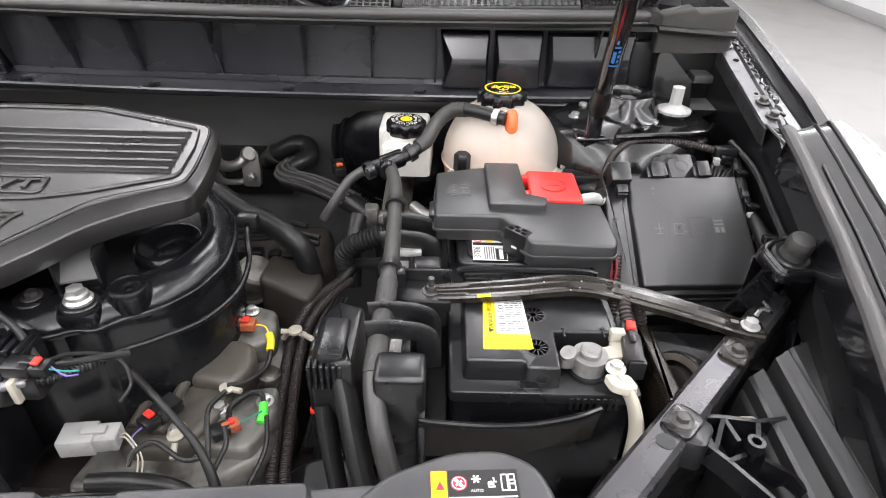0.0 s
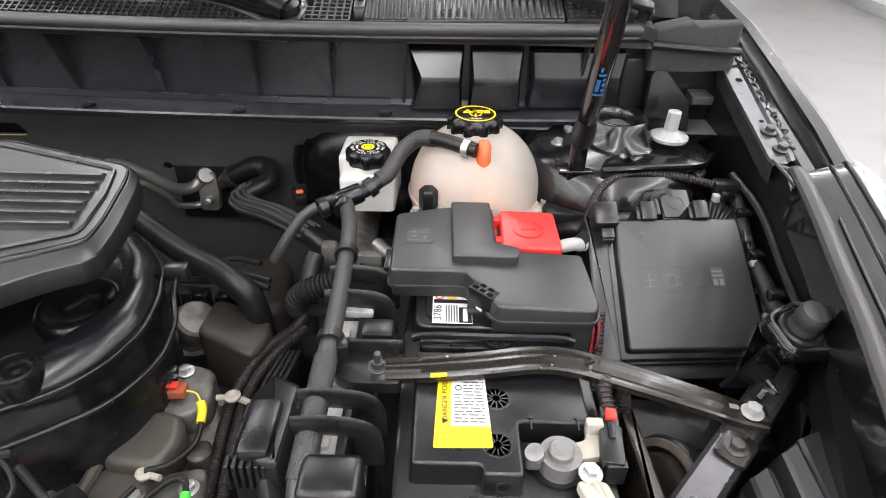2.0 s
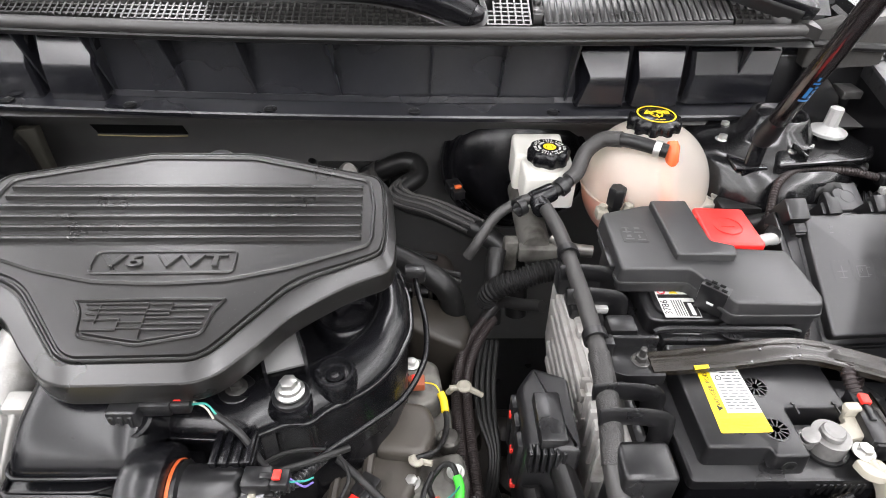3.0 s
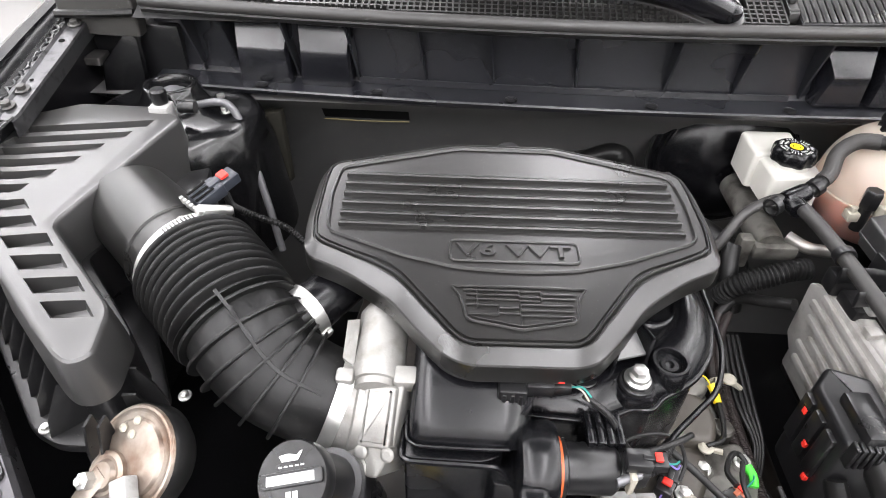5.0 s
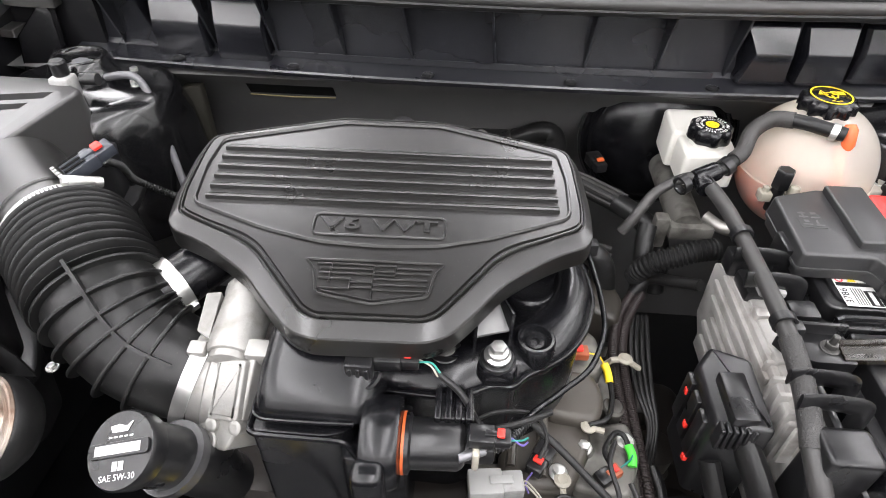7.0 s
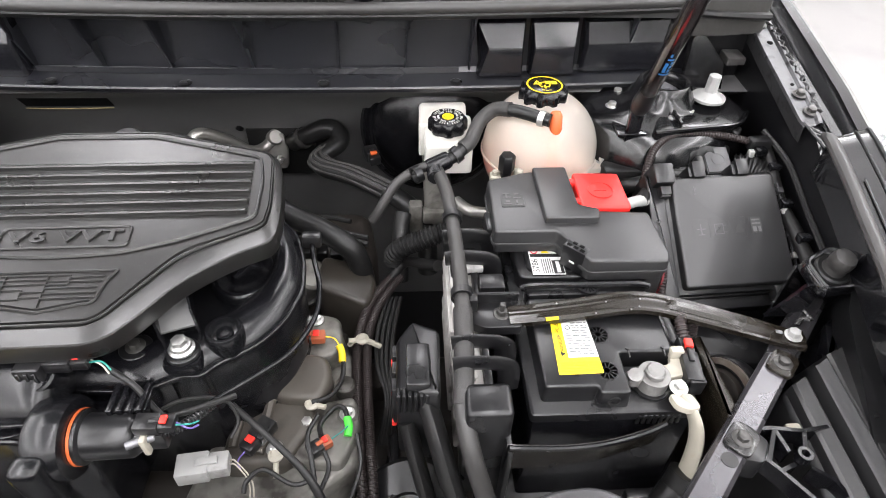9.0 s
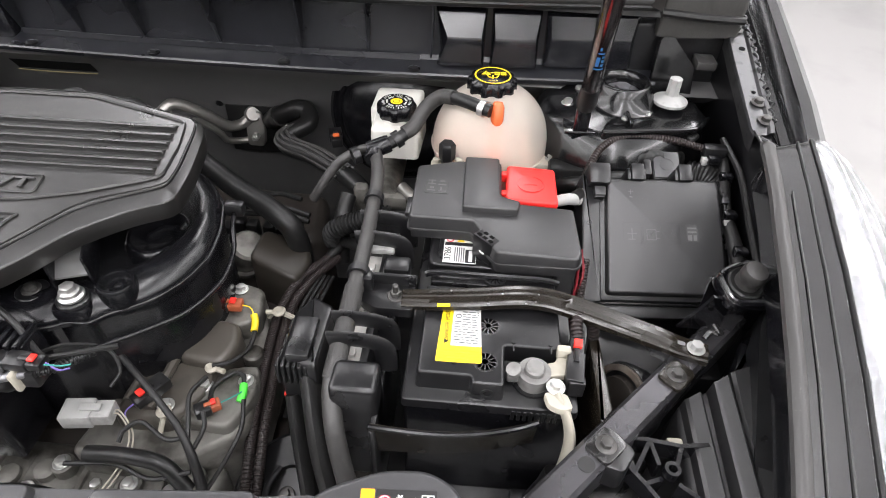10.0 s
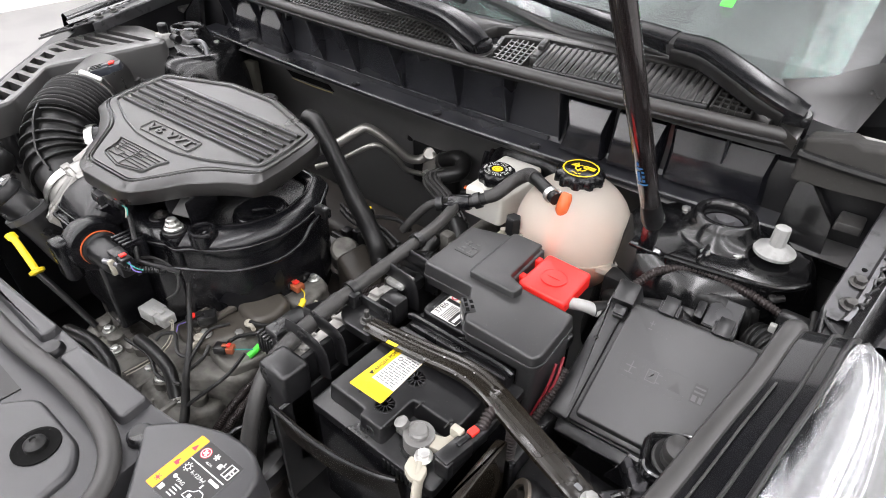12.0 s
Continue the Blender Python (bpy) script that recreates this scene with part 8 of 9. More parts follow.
def build_headlight():
    t = thing("headlight", (0.77, 0.65, 0.95), "clear car headlight with bright silver reflector", "headlight")
    rows_l, rows_c = [], []
    for y, xi, zi, xo, zo in ((0.838, 0.772, 1.080, 0.790, 1.076), (0.828, 0.767, 1.084, 0.802, 1.068), (0.808, 0.764, 1.082, 0.814, 1.054), (0.758, 0.760, 1.071, 0.830, 1.026), (0.70, 0.752, 1.060, 0.835, 1.004), (0.65, 0.746, 1.050, 0.833, 0.988), (0.60, 0.739, 1.038, 0.829, 0.974), (0.55, 0.732, 1.026, 0.822, 0.960), (0.45, 0.717, 0.995, 0.804, 0.93), (0.35, 0.699, 0.955, 0.78, 0.895), (0.22, 0.665, 0.90, 0.74, 0.85)):
        sec = [(xi, zi), (xi + 0.3 * (xo - xi), zi + 0.004), (xi + 0.7 * (xo - xi), zi - 0.004), (xo, zo), (xo + 0.008, zo - 0.03), (xo + 0.012, zo - 0.09), (xo + 0.006, zo - 0.16)]
        rows_l.append([Vector((x, y, z)) for x, z in sec])
        rows_c.append([Vector((x - 0.004, y, z - 0.012)) for x, z in sec])
    lens = loft(rows_l, caps=False, loop=False)
    bmesh.ops.solidify(lens, geom=list(lens.faces), thickness=0.003)
    part("lens", lens, LENS, t, "clear polycarbonate lens", smooth=60).visible_shadow = False
    part("reflector", loft(rows_c, caps=False, loop=False), CHROME, t, "bright silver reflector", smooth=60)
    # pale strips stand in for streaks of reflected light and the white insides
    for k in range(3):
        f = 0.25 + 0.25 * k
        path = []
        for r in rows_c[1:-1]:
            p = r[0].lerp(r[3], f)
            path.append(p + Vector((0, 0, 0.004)))
        part("streak_strip", sweep(path, 0.0035, 8), GREYCON, t)
    # inner trim panel and gasket
    rows = []
    for r in rows_l:
        p = r[0]
        k = 1.0 + 0.75 * max(0.0, 0.80 - p.y)
        rows.append([p + Vector((-0.003, 0, -0.004)), p + Vector((-0.005, 0, 0.001)), p + Vector((-0.018 * k, 0, -0.003)), p + Vector((-0.042 * k, 0, -0.010)), p + Vector((-0.046 * k, 0, -0.06))])
    part("trim_panel", loft(rows, caps=False, loop=False), PAINT, t, "glossy black trim panel")
    part("groove", sweep([r[2] + Vector((0.002, 0, 0.0015)) for r in rows], 0.0018, 6), LBLACK, t)
    part("bead", sweep([r[1].lerp(r[3], 0.72) + Vector((0, 0, 0.002)) for r in rows[3:]], 0.0012, 6), GREYRUB, t)
    part("lens_rim", sweep([r[0] + Vector((-0.002, 0, 0.0015)) for r in rows_l], 0.0028, 8), RUBBER, t)
    part("gasket", sweep(spline([r[3] + Vector((-0.004, 0, 0.001)) for r in rows], 4), lambda s, f: 0.0085, 10, 0.7), GREYRUB, t, "black rubber gasket")
    h = thing("headlight_housing", (0.69, 0.5, 0.85), "black plastic headlight housing with ribs", "housing")
    tilt = lambda x, y: 0.10 * (x - 0.65) - 0.05 * (0.62 - y)
    part("shell", slab([(0.618, 0.592), (0.640, 0.606), (0.676, 0.622), (0.728, 0.688), (0.720, 0.45), (0.69, 0.30), (0.60, 0.30), (0.608, 0.47)], 0.72, 0.912, 0.006, 3, 0.008, top=tilt), FUSELID, h)
    # stepped ridges that run forward from the slanting rear edge
    for xa, xb, yb, z, lean in ((0.622, 0.640, 0.590, 0.924, 0.02), (0.652, 0.668, 0.607, 0.934, 0.03), (0.674, 0.722, 0.622, 0.930, 0.05)):
        rows = []
        for y, k in ((yb + 0.4 * (xb - xa), 0), (yb - 0.04, 1), (0.52, 1), (0.42, 1), (0.31, 1)):
            sh = -lean * (yb - y)
            zz = z - 0.05 * (yb - y)
            rows.append([Vector((xa + sh - 0.003, y, 0.86)), Vector((xa + sh, y - 0.35 * (xb - xa) * (k == 0), zz - 0.003)), Vector((xa + sh + 0.003, y - 0.35 * (xb - xa) * (k == 0), zz)), Vector((xb + sh - 0.003, y, zz + 0.003)), Vector((xb + sh, y, zz)), Vector((xb + sh + 0.002, y, 0.86))])
        part("ridge", loft(rows), FUSELID, h, smooth=30)
    part("back_box", slab([(0.676, 0.618), (0.705, 0.636), (0.728, 0.690), (0.70, 0.672)], 0.82, 0.925, 0.004, 2, 0.005), SATIN, h)
    part("side_panel", loft([[Vector(p) for p in ((0.700, 0.655, 0.965), (0.735, 0.72, 0.985), (0.735, 0.72, 0.8), (0.700, 0.655, 0.8))], [Vector(p) for p in ((0.650, 0.44, 0.90), (0.70, 0.45, 0.91), (0.70, 0.45, 0.75), (0.650, 0.44, 0.75))]]), BLACK, h)


def build_lattice():
    t = thing("lattice_bracket", (0.59, 0.48, 0.9), "black plastic lattice bracket bolted to the brace", "bracket")
    z = 0.925
    beams = [((0.541, 0.540), (0.575, 0.541)), ((0.575, 0.541), (0.607, 0.537)), ((0.607, 0.537), (0.637, 0.541)), ((0.546, 0.524), (0.568, 0.499)), ((0.568, 0.499), (0.590, 0.470)), ((0.590, 0.470), (0.604, 0.43)), ((0.553, 0.540), (0.560, 0.509)), ((0.560, 0.509), (0.578, 0.540)), ((0.578, 0.540), (0.583, 0.517)), ((0.598, 0.501), (0.615, 0.489)), ((0.615, 0.489), (0.628, 0.46)), ((0.584, 0.505), (0.568, 0.499)), ((0.598, 0.514), (0.607, 0.537))]
    for (xa, ya), (xb, yb) in beams:
        d = Vector((xb - xa, yb - ya, 0)).normalized()
        s = Vector((-d.y, d.x, 0)) * 0.0020
        part("beam", loft([[Vector((x, y, 0)) + s * q + Vector((0, 0, zz - (0.55 - y) * 0.12)) for q, zz in ((-1, z - 0.022), (-1, z), (1, z), (1, z - 0.022))] for x, y in ((xa, ya), (xb, yb))]), SATIN, t)
    part("eyelet", ring_bm(0.004, 0.0072, z - 0.016, z - 0.006, 20), SATIN, t, m=Matrix.Translation((0.591, 0.509, 0.012)))
    part("plate", slab([(0.522, 0.505), (0.545, 0.498), (0.56, 0.52), (0.545, 0.54), (0.528, 0.535)], 0.905, 0.9355, 0.003, 2, 0.006), BLACK, t)
    part("yellow_clip", box(0.598, 0.614, 0.541, 0.552, 0.905, 0.914, 0.003), CREAM, t)
    part("lower_guard", slab([(0.50, 0.43), (0.55, 0.47), (0.60, 0.40), (0.56, 0.33), (0.50, 0.36)], 0.80, 0.885, 0.01, 3, 0.02), SATIN, t)


HORN = (-0.466, 0.540, 0.928)


def build_horns():
    seat(LEFT_SIDE)
    t = thing("horn", (-0.43, 0.515, 0.93), "rusty disc car horn with steel bracket", "horn", "horns")
    m = frame_to(HORN, (-0.36, -0.50, 0.79), (1, 0, 0.45)) @ Matrix.Scale(1.2, 4)
    part("shell", lathe([(0.012, -0.03), (0.03, -0.028), (0.0375, -0.018), (0.0385, -0.003), (0.037, 0.0)], 48, m), RUBBER, t)
    part("rim", lathe([(0.0365, -0.003), (0.0375, 0.0), (0.0365, 0.002), (0.0345, 0.0022), (0.033, 0.001), (0.03, 0.0008)], 56, m), RUST, t, "worn plated rim")
    part("plate", lathe([(0.0325, -0.001), (0.0315, 0.001), (0.028, 0.0005), (0.026, 0.003), (0.016, 0.0042), (0.008, 0.0042)], 56, m), RUST, t, "pitted rusty steel plate")
    part("boss", lathe([(0.0165, 0.003), (0.0165, 0.0075), (0.0135, 0.009), (0.011, 0.0085), (0.009, 0.011), (0.004, 0.011)], 40, m @ Matrix.Translation((-0.018, -0.008, 0))), RUST, t)
    part("nut", join(hexa(0.0065, 0.008), lathe([(0.003, 0.006), (0.003, 0.011)], 12)), ZINC, t, m=m @ Matrix.Translation((-0.027, -0.010, 0.011)))
    arm = [m @ Vector((-0.018, -0.006, 0.0105)), m @ Vector((-0.034, -0.020, 0.012)), m @ Vector((-0.062, -0.048, 0.012)), m @ Vector((-0.095, -0.078, 0.004))]
    part("bracket_arm", sweep(spline(arm, 6), 0.009, 8, 0.18, m.to_3x3() @ Vector((0, 0, 1))), RUST, t, "worn flat steel arm")
    for p in ((-0.006, 0.022, 0.003), (0.006, 0.025, 0.002), (0.002, 0.016, 0.003)):
        part("white_drop", lathe([(0.003, 0), (0.0034, 0.002), (0.0015, 0.004)], 10, m @ Matrix.Translation(p)), CREAM, t)
    c = connector("horn_plug", m @ Vector((0.004, -0.030, 0.010)), m.to_3x3() @ Vector((0.15, -1, 0)), (0.042, 0.018, 0.014), GREYCON, "grey horn plug with red tab", up=m.to_3x3() @ Vector((0, 0, 1)), plug=GREYCON)
    seat()
    r = thing("horn", (0.585, 0.61, 0.87), "brown rimmed disc horn behind the brace", "horn", "horns")
    m2 = frame_to((0.572, 0.618, 0.868), (-0.85, -0.35, 0.38))
    part("shell", lathe([(0.02, -0.03), (0.04, -0.025), (0.045, -0.005), (0.043, 0.0)], 40, m2), BLACK, r)
    part("rim", ring_bm(0.035, 0.042, 0.0, 0.004, 40), RUST, r, m=m2)
    part("core", lathe([(0.03, 0.0), (0.028, 0.008), (0.012, 0.012)], 32, m2), GUNK, r)


def build_oil_filler():
    n = thing("oil_filler", (-0.27, 0.5, 0.9), "black plastic oil filler neck with printed cap", "oil filler")
    m = frame_to((-0.322, 0.516, 0.952), (-0.25, -0.42, 0.87), (1, 0.1, 0.2))
    t = part("cap", lathe([(0.026, -0.02), (0.0305, -0.016), (0.0312, -0.002), (0.0295, 0.001), (0.001, 0.0014)], 48, m), BLACK, n, "black cap with white print")
    k = m @ Matrix.Translation((0, 0, 0.0016))
    part("grip_bar", slab([(-0.0275, -0.0055), (0.0275, -0.0055), (0.0275, 0.0062), (-0.0275, 0.0062)], 0, 0.0022, 0.001, 2, 0.003), BLACK, t, m=k)
    part("name_bar", box(-0.0205, 0.0205, -0.0032, 0.004, 0.0022, 0.0026, 0), CAPWHITE, t, "plain white name bar", m=k)
    part("grade_text", text_bm("SAE 5W-30", 0.0068, 0.0001), CAPWHITE, t, "white SAE 5W-30 lettering", m=k @ Matrix.Translation((0.0, -0.0205, 0.0)))
    part("book_sign", bars([(-0.005, -0.0006, -0.0155, -0.0088), (0.0006, 0.005, -0.0155, -0.0088)], 0.0003), CAPWHITE, t, m=k)
    part("can_sign", join(slab([(-0.008, 0.0135), (0.006, 0.0135), (0.0105, 0.0205), (0.0085, 0.0205), (0.005, 0.0175), (-0.002, 0.0195), (-0.0105, 0.0185)], 0, 0.0003, 0.0001, 1), bars([(-0.011 + 0.0048 * i, -0.008 + 0.0048 * i, 0.0092, 0.0104) for i in range(5)], 0.0003)), CAPWHITE, t, m=k)
    part("neck", tube([(-0.318, 0.522, 0.938), (-0.300, 0.535, 0.905), (-0.286, 0.548, 0.865), (-0.28, 0.56, 0.82)], 0.0265, 24), BLACK, n)
    part("collar", ring_bm(0.026, 0.032, -0.005, 0.005, 32), GREYP, n, m=frame_to((-0.300, 0.535, 0.905), (0.3, 0.25, -0.9)))
    d = thing("dipstick", (-0.22, 0.49, 0.85), "yellow plastic oil dipstick handle", "dipstick")
    part("handle", sweep(spline([(-0.279, 0.497, 0.893), (-0.262, 0.497, 0.887), (-0.238, 0.496, 0.867), (-0.222, 0.495, 0.853)], 6), lambda s, f: 0.0075 if f < 0.2 else 0.0052, 10, 0.6), YELLOW, d)
    part("collar", lathe([(0.006, -0.004), (0.011, -0.002), (0.011, 0.003), (0.006, 0.005)], 20, frame_to((-0.219, 0.495, 0.85), (-0.65, 0.0, 0.75))), YELLOW, d)
    part("tube", tube([(-0.219, 0.495, 0.848), (-0.19, 0.505, 0.81), (-0.16, 0.52, 0.75)], 0.0052, 10), BLACK, d)


before = {o.name for o in bpy.data.objects}
build_radiator_cover()
nudge(before, (0.002, 0.008, 0.009))
build_brace(1)
seat(LEFT_SIDE)
build_brace(-1)
seat()
build_bump_stop()
build_headlight()
build_lattice()
build_horns()
seat(LEFT_SIDE)
build_oil_filler()
seat()

# ---- engine, hoses and wiring in the depth of the bay ----
def build_engine():
    t = thing("engine_block", (-0.05, 0.75, 0.6), "dirty grey cast engine block and cylinder head", "engine")
    part("block", slab([(-0.34, 0.56), (0.10, 0.53), (0.14, 0.60), (0.14, 0.95), (-0.30, 1.0)], 0.42, 0.80, 0.02, 2, 0.03), GUNK, t)
    part("head", slab([(-0.02, 0.515), (0.10, 0.51), (0.168, 0.56), (0.162, 0.68), (0.128, 0.765), (0.05, 0.77), (0.01, 0.66)], 0.74, 0.842, 0.008, 3, 0.015), HEAD, t)
    part("rocker_cover", slab([(0.018, 0.548), (0.09, 0.548), (0.118, 0.60), (0.112, 0.66), (0.085, 0.70), (0.06, 0.71), (0.02, 0.69)], 0.83, 0.866, 0.012, 4, 0.018), VALVE, t, "brown grey rocker cover")
    part("rocker_hump", slab([(0.065, 0.625), (0.122, 0.618), (0.134, 0.652), (0.125, 0.685), (0.09, 0.69), (0.07, 0.668)], 0.84, 0.881, 0.01, 4, 0.014), VALVE, t)
    part("coil_seat", slab([(0.07, 0.692), (0.118, 0.683), (0.142, 0.70), (0.135, 0.752), (0.098, 0.762), (0.075, 0.748)], 0.83, 0.872, 0.006, 3, 0.012), HEAD, t)
    part("edge_rib", join(tube([(0.062, 0.70, 0.866), (0.066, 0.665, 0.872), (0.064, 0.62, 0.872), (0.06, 0.56, 0.868)], 0.006, 8), tube([(0.03, 0.69, 0.866), (0.034, 0.64, 0.868), (0.03, 0.57, 0.866)], 0.005, 8)), VALVE, t)
    part("lower_seat", slab([(0.09, 0.555), (0.15, 0.55), (0.168, 0.60), (0.16, 0.64), (0.118, 0.63), (0.10, 0.60)], 0.82, 0.858, 0.006, 3, 0.012), HEAD, t)
    for x, y, z in ((0.086, 0.737, 0.873), (0.104, 0.746, 0.873), (0.107, 0.601, 0.860), (0.146, 0.655, 0.845), (0.152, 0.612, 0.86), (0.077, 0.566, 0.868)):
        put_mesh("bolt", BOLT_ZINC, Matrix.Translation((x, y, z)), t)
    for x, y in ((0.146, 0.655), (0.152, 0.612), (0.086, 0.737), (0.104, 0.746), (0.077, 0.566), (0.107, 0.601)):
        part("bolt_boss", lathe([(0.0125, 0.80), (0.0125, 0.858), (0.010, 0.861)], 22, Matrix.Translation((x, y, 0.0 if y < 0.7 else 0.011))), HEAD, t)
    # front face with its bolts and ribs
    rnd = random.Random(11)
    part("front_case", slab([(-0.16, 0.475), (0.12, 0.47), (0.15, 0.53), (0.12, 0.55), (-0.18, 0.55)], 0.60, 0.80, 0.012, 3, 0.02), HEAD, t)
    for i in range(13):
        x, y, z = -0.13 + 0.02 * i + rnd.uniform(-0.005, 0.005), rnd.uniform(0.485, 0.515), 0.80 + rnd.uniform(-0.004, 0.018)
        part("casting_boss", lathe([(0.013, 0.72), (0.0125, z - 0.002), (0.009, z)], 18, Matrix.Translation((x, y, 0))), HEAD, t)
        if i % 2:
            put_mesh("bolt", BOLT_ZINC, Matrix.Translation((x, y, z)), t)
    part("front_ribs", join(*[box(-0.12 + 0.035 * i, -0.113 + 0.035 * i, 0.468, 0.53, 0.66, 0.805 - 0.004 * (i % 3), 0.002) for i in range(7)]), HEAD, t)
    part("rear_mass", slab([(-0.30, 0.88), (0.02, 0.90), (0.10, 0.86), (0.18, 0.90), (0.16, 1.02), (-0.3, 1.03)], 0.6, 0.84, 0.02, 3, 0.03), GUNK, t)
    part("rear_rail", join(*[box(0.02 + 0.022 * i, 0.037 + 0.022 * i, 0.88 + 0.008 * (i % 2), 0.90 + 0.008 * (i % 2), 0.83, 0.862 + 0.004 * (i % 3), 0.003) for i in range(6)], box(0.0, 0.16, 0.875, 0.885, 0.84, 0.85, 0.002)), BLACK, t)
    part("coolant_outlet", join(lathe([(0.024, -0.03), (0.024, 0.02), (0.02, 0.024)], 24, frame_to((0.08, 0.835, 0.86), (0.4, -0.3, 0.85))), lathe([(0.03, -0.035), (0.03, -0.025)], 24, frame_to((0.08, 0.835, 0.86), (0.4, -0.3, 0.85)))), HEAD, t)
    part("aluminium_lug", box(0.02, 0.05, 0.82, 0.85, 0.84, 0.87, 0.004), ALU, t)
    part("aluminium_lug", box(0.12, 0.13, 0.80, 0.81, 0.80, 0.87, 0.003), ALU, t)
    g = thing("gearbox", (0.2, 0.7, 0.6), "oily brown gearbox casting deep in the bay", "gearbox")
    part("case", slab([(0.13, 0.52), (0.31, 0.50), (0.32, 0.86), (0.15, 0.86)], 0.45, 0.66, 0.03, 3, 0.04), GUNK, g)
    for i in range(26):
        x, y, r = rnd.uniform(0.15, 0.24), rnd.uniform(0.56, 0.80), rnd.uniform(0.012, 0.03)
        z = 0.68 + rnd.uniform(-0.03, 0.05)
        part("lump", lathe([(r, 0.60), (r * 0.95, z - 0.006), (r * 0.6, z), (r * 0.2, z + 0.002)], 14, Matrix.Translation((x, y, 0)) @ pose(0, 0, 0, rnd.uniform(-6, 6), rnd.uniform(-6, 6), 0)), GUNK, g)
    part("bracket", tube([(0.20, 0.56, 0.78), (0.205, 0.60, 0.79), (0.20, 0.64, 0.78)], 0.006, 8), BLACK, g)
    d = thing("pulley_guard", (0.22, 0.53, 0.8), "round black plastic guard disc", "guard")
    part("disc", lathe([(0.07, -0.02), (0.072, 0.0), (0.066, 0.006), (0.03, 0.008), (0.028, 0.003), (0.008, 0.003)], 44, frame_to((0.222, 0.515, 0.79), (-0.2, -0.2, 0.95))), BLACK, d)
    put_mesh("bolt", BOLT_DARK, frame_to((0.218, 0.511, 0.794), (-0.2, -0.2, 0.95)), d)
    part("spoke", tube([(0.20, 0.49, 0.798), (0.196, 0.515, 0.80), (0.205, 0.54, 0.80)], 0.004, 8), BLACK, d)


def build_heat_box():
    t = thing("heat_shield_box", (0.13, 0.8, 0.86), "brown black plastic shield box behind the manifold", "shield")
    part("box", slab([(0.094, 0.788), (0.166, 0.764), (0.178, 0.806), (0.165, 0.845), (0.098, 0.852)], 0.80, 0.897, 0.008, 4, 0.012, top=lambda x, y: -0.2 * (x - 0.12)), SHIELD, t)
    part("bolt_stub", lathe([(0.004, 0), (0.004, 0.02), (0.006, 0.02), (0.006, 0.024)], 12, frame_to((0.158, 0.765, 0.82), (0, 0, 1))), ZINC, t)


def build_coils():
    connector("coil_plug", (0.098, 0.708, 0.884), (1, 0.05, 0), (0.044, 0.019, 0.013), BLACK, "black ignition coil plug with brown connector", tab=REDDOT, plug=BROWNCON, wires=((YELLOW, [(0.132, 0.705, 0.884), (0.14, 0.694, 0.876)]),))
    w = thing("coil_wire", (0.145, 0.66, 0.87), "black coil wire with yellow tape", "cable")
    part("wire", tube([(0.139, 0.695, 0.878), (0.143, 0.68, 0.872), (0.143, 0.655, 0.868), (0.132, 0.628, 0.874), (0.112, 0.618, 0.876)], 0.003, 8), WIRE, w)
    part("yellow_tape", tube([(0.1375, 0.698, 0.88), (0.141, 0.69, 0.876), (0.1425, 0.678, 0.872)], 0.0046, 10, 4), YELLOW, w)
    connector("coil_plug", (0.126, 0.565, 0.872), (0.6, 0.4, 0), (0.028, 0.016, 0.012), BLACK, "brown coil plug with red tab and teal wire", plug=BROWNCON, wires=((TEAL, [(0.15, 0.583, 0.872), (0.156, 0.593, 0.868)]),))
    g = thing("coil_wire", (0.145, 0.59, 0.86), "black coil wire with green tape", "cable")
    part("wire", tube([(0.153, 0.605, 0.866), (0.148, 0.615, 0.868), (0.138, 0.612, 0.872), (0.125, 0.59, 0.876), (0.128, 0.572, 0.88)], 0.003, 8), WIRE, g)
    part("green_tape", tube([(0.1545, 0.582, 0.862), (0.1555, 0.592, 0.865), (0.153, 0.603, 0.866)], 0.0048, 10, 4), GREEN, g)
    connector("coil_plug", (0.060, 0.574, 0.882), (-0.6, -1, 0), (0.042, 0.020, 0.015), BLACK, "black coil plug with red tab and purple wire", wires=((PURPLE, [(0.043, 0.547, 0.879), (0.046, 0.540, 0.872)]),))
    connector("sensor_plug", (0.013, 0.536, 0.890), (1, 0.12, 0), (0.052, 0.026, 0.020), GREYCON, "grey three-pin plug with white wires", tab=None, plug=GREYCON, wires=((CREAM, [(0.044, 0.538, 0.888), (0.059, 0.523, 0.880), (0.061, 0.502, 0.870), (0.052, 0.480, 0.860), (0.039, 0.460, 0.85)]), (CREAM, [(0.044, 0.541, 0.890), (0.062, 0.524, 0.878), (0.064, 0.502, 0.867), (0.055, 0.480, 0.857), (0.042, 0.460, 0.847)])))
    for p, q in (((0.112, 0.618, 0.872), (0.128, 0.613, 0.874)), ((0.165, 0.712, 0.872), (0.148, 0.711, 0.872)), ((0.08, 0.556, 0.87), (0.082, 0.535, 0.862))):
        c = thing("cable_clip", p, "cream plastic cable clip", "clip", "cable clips")
        part("button", lathe([(0.008, 0), (0.0085, 0.003), (0.005, 0.005), (0.003, 0.0045)], 18, Matrix.Translation(Vector(p))), CREAM, c)
        part("strap", tube([p, q], 0.0032, 8, 2), CREAM, c)


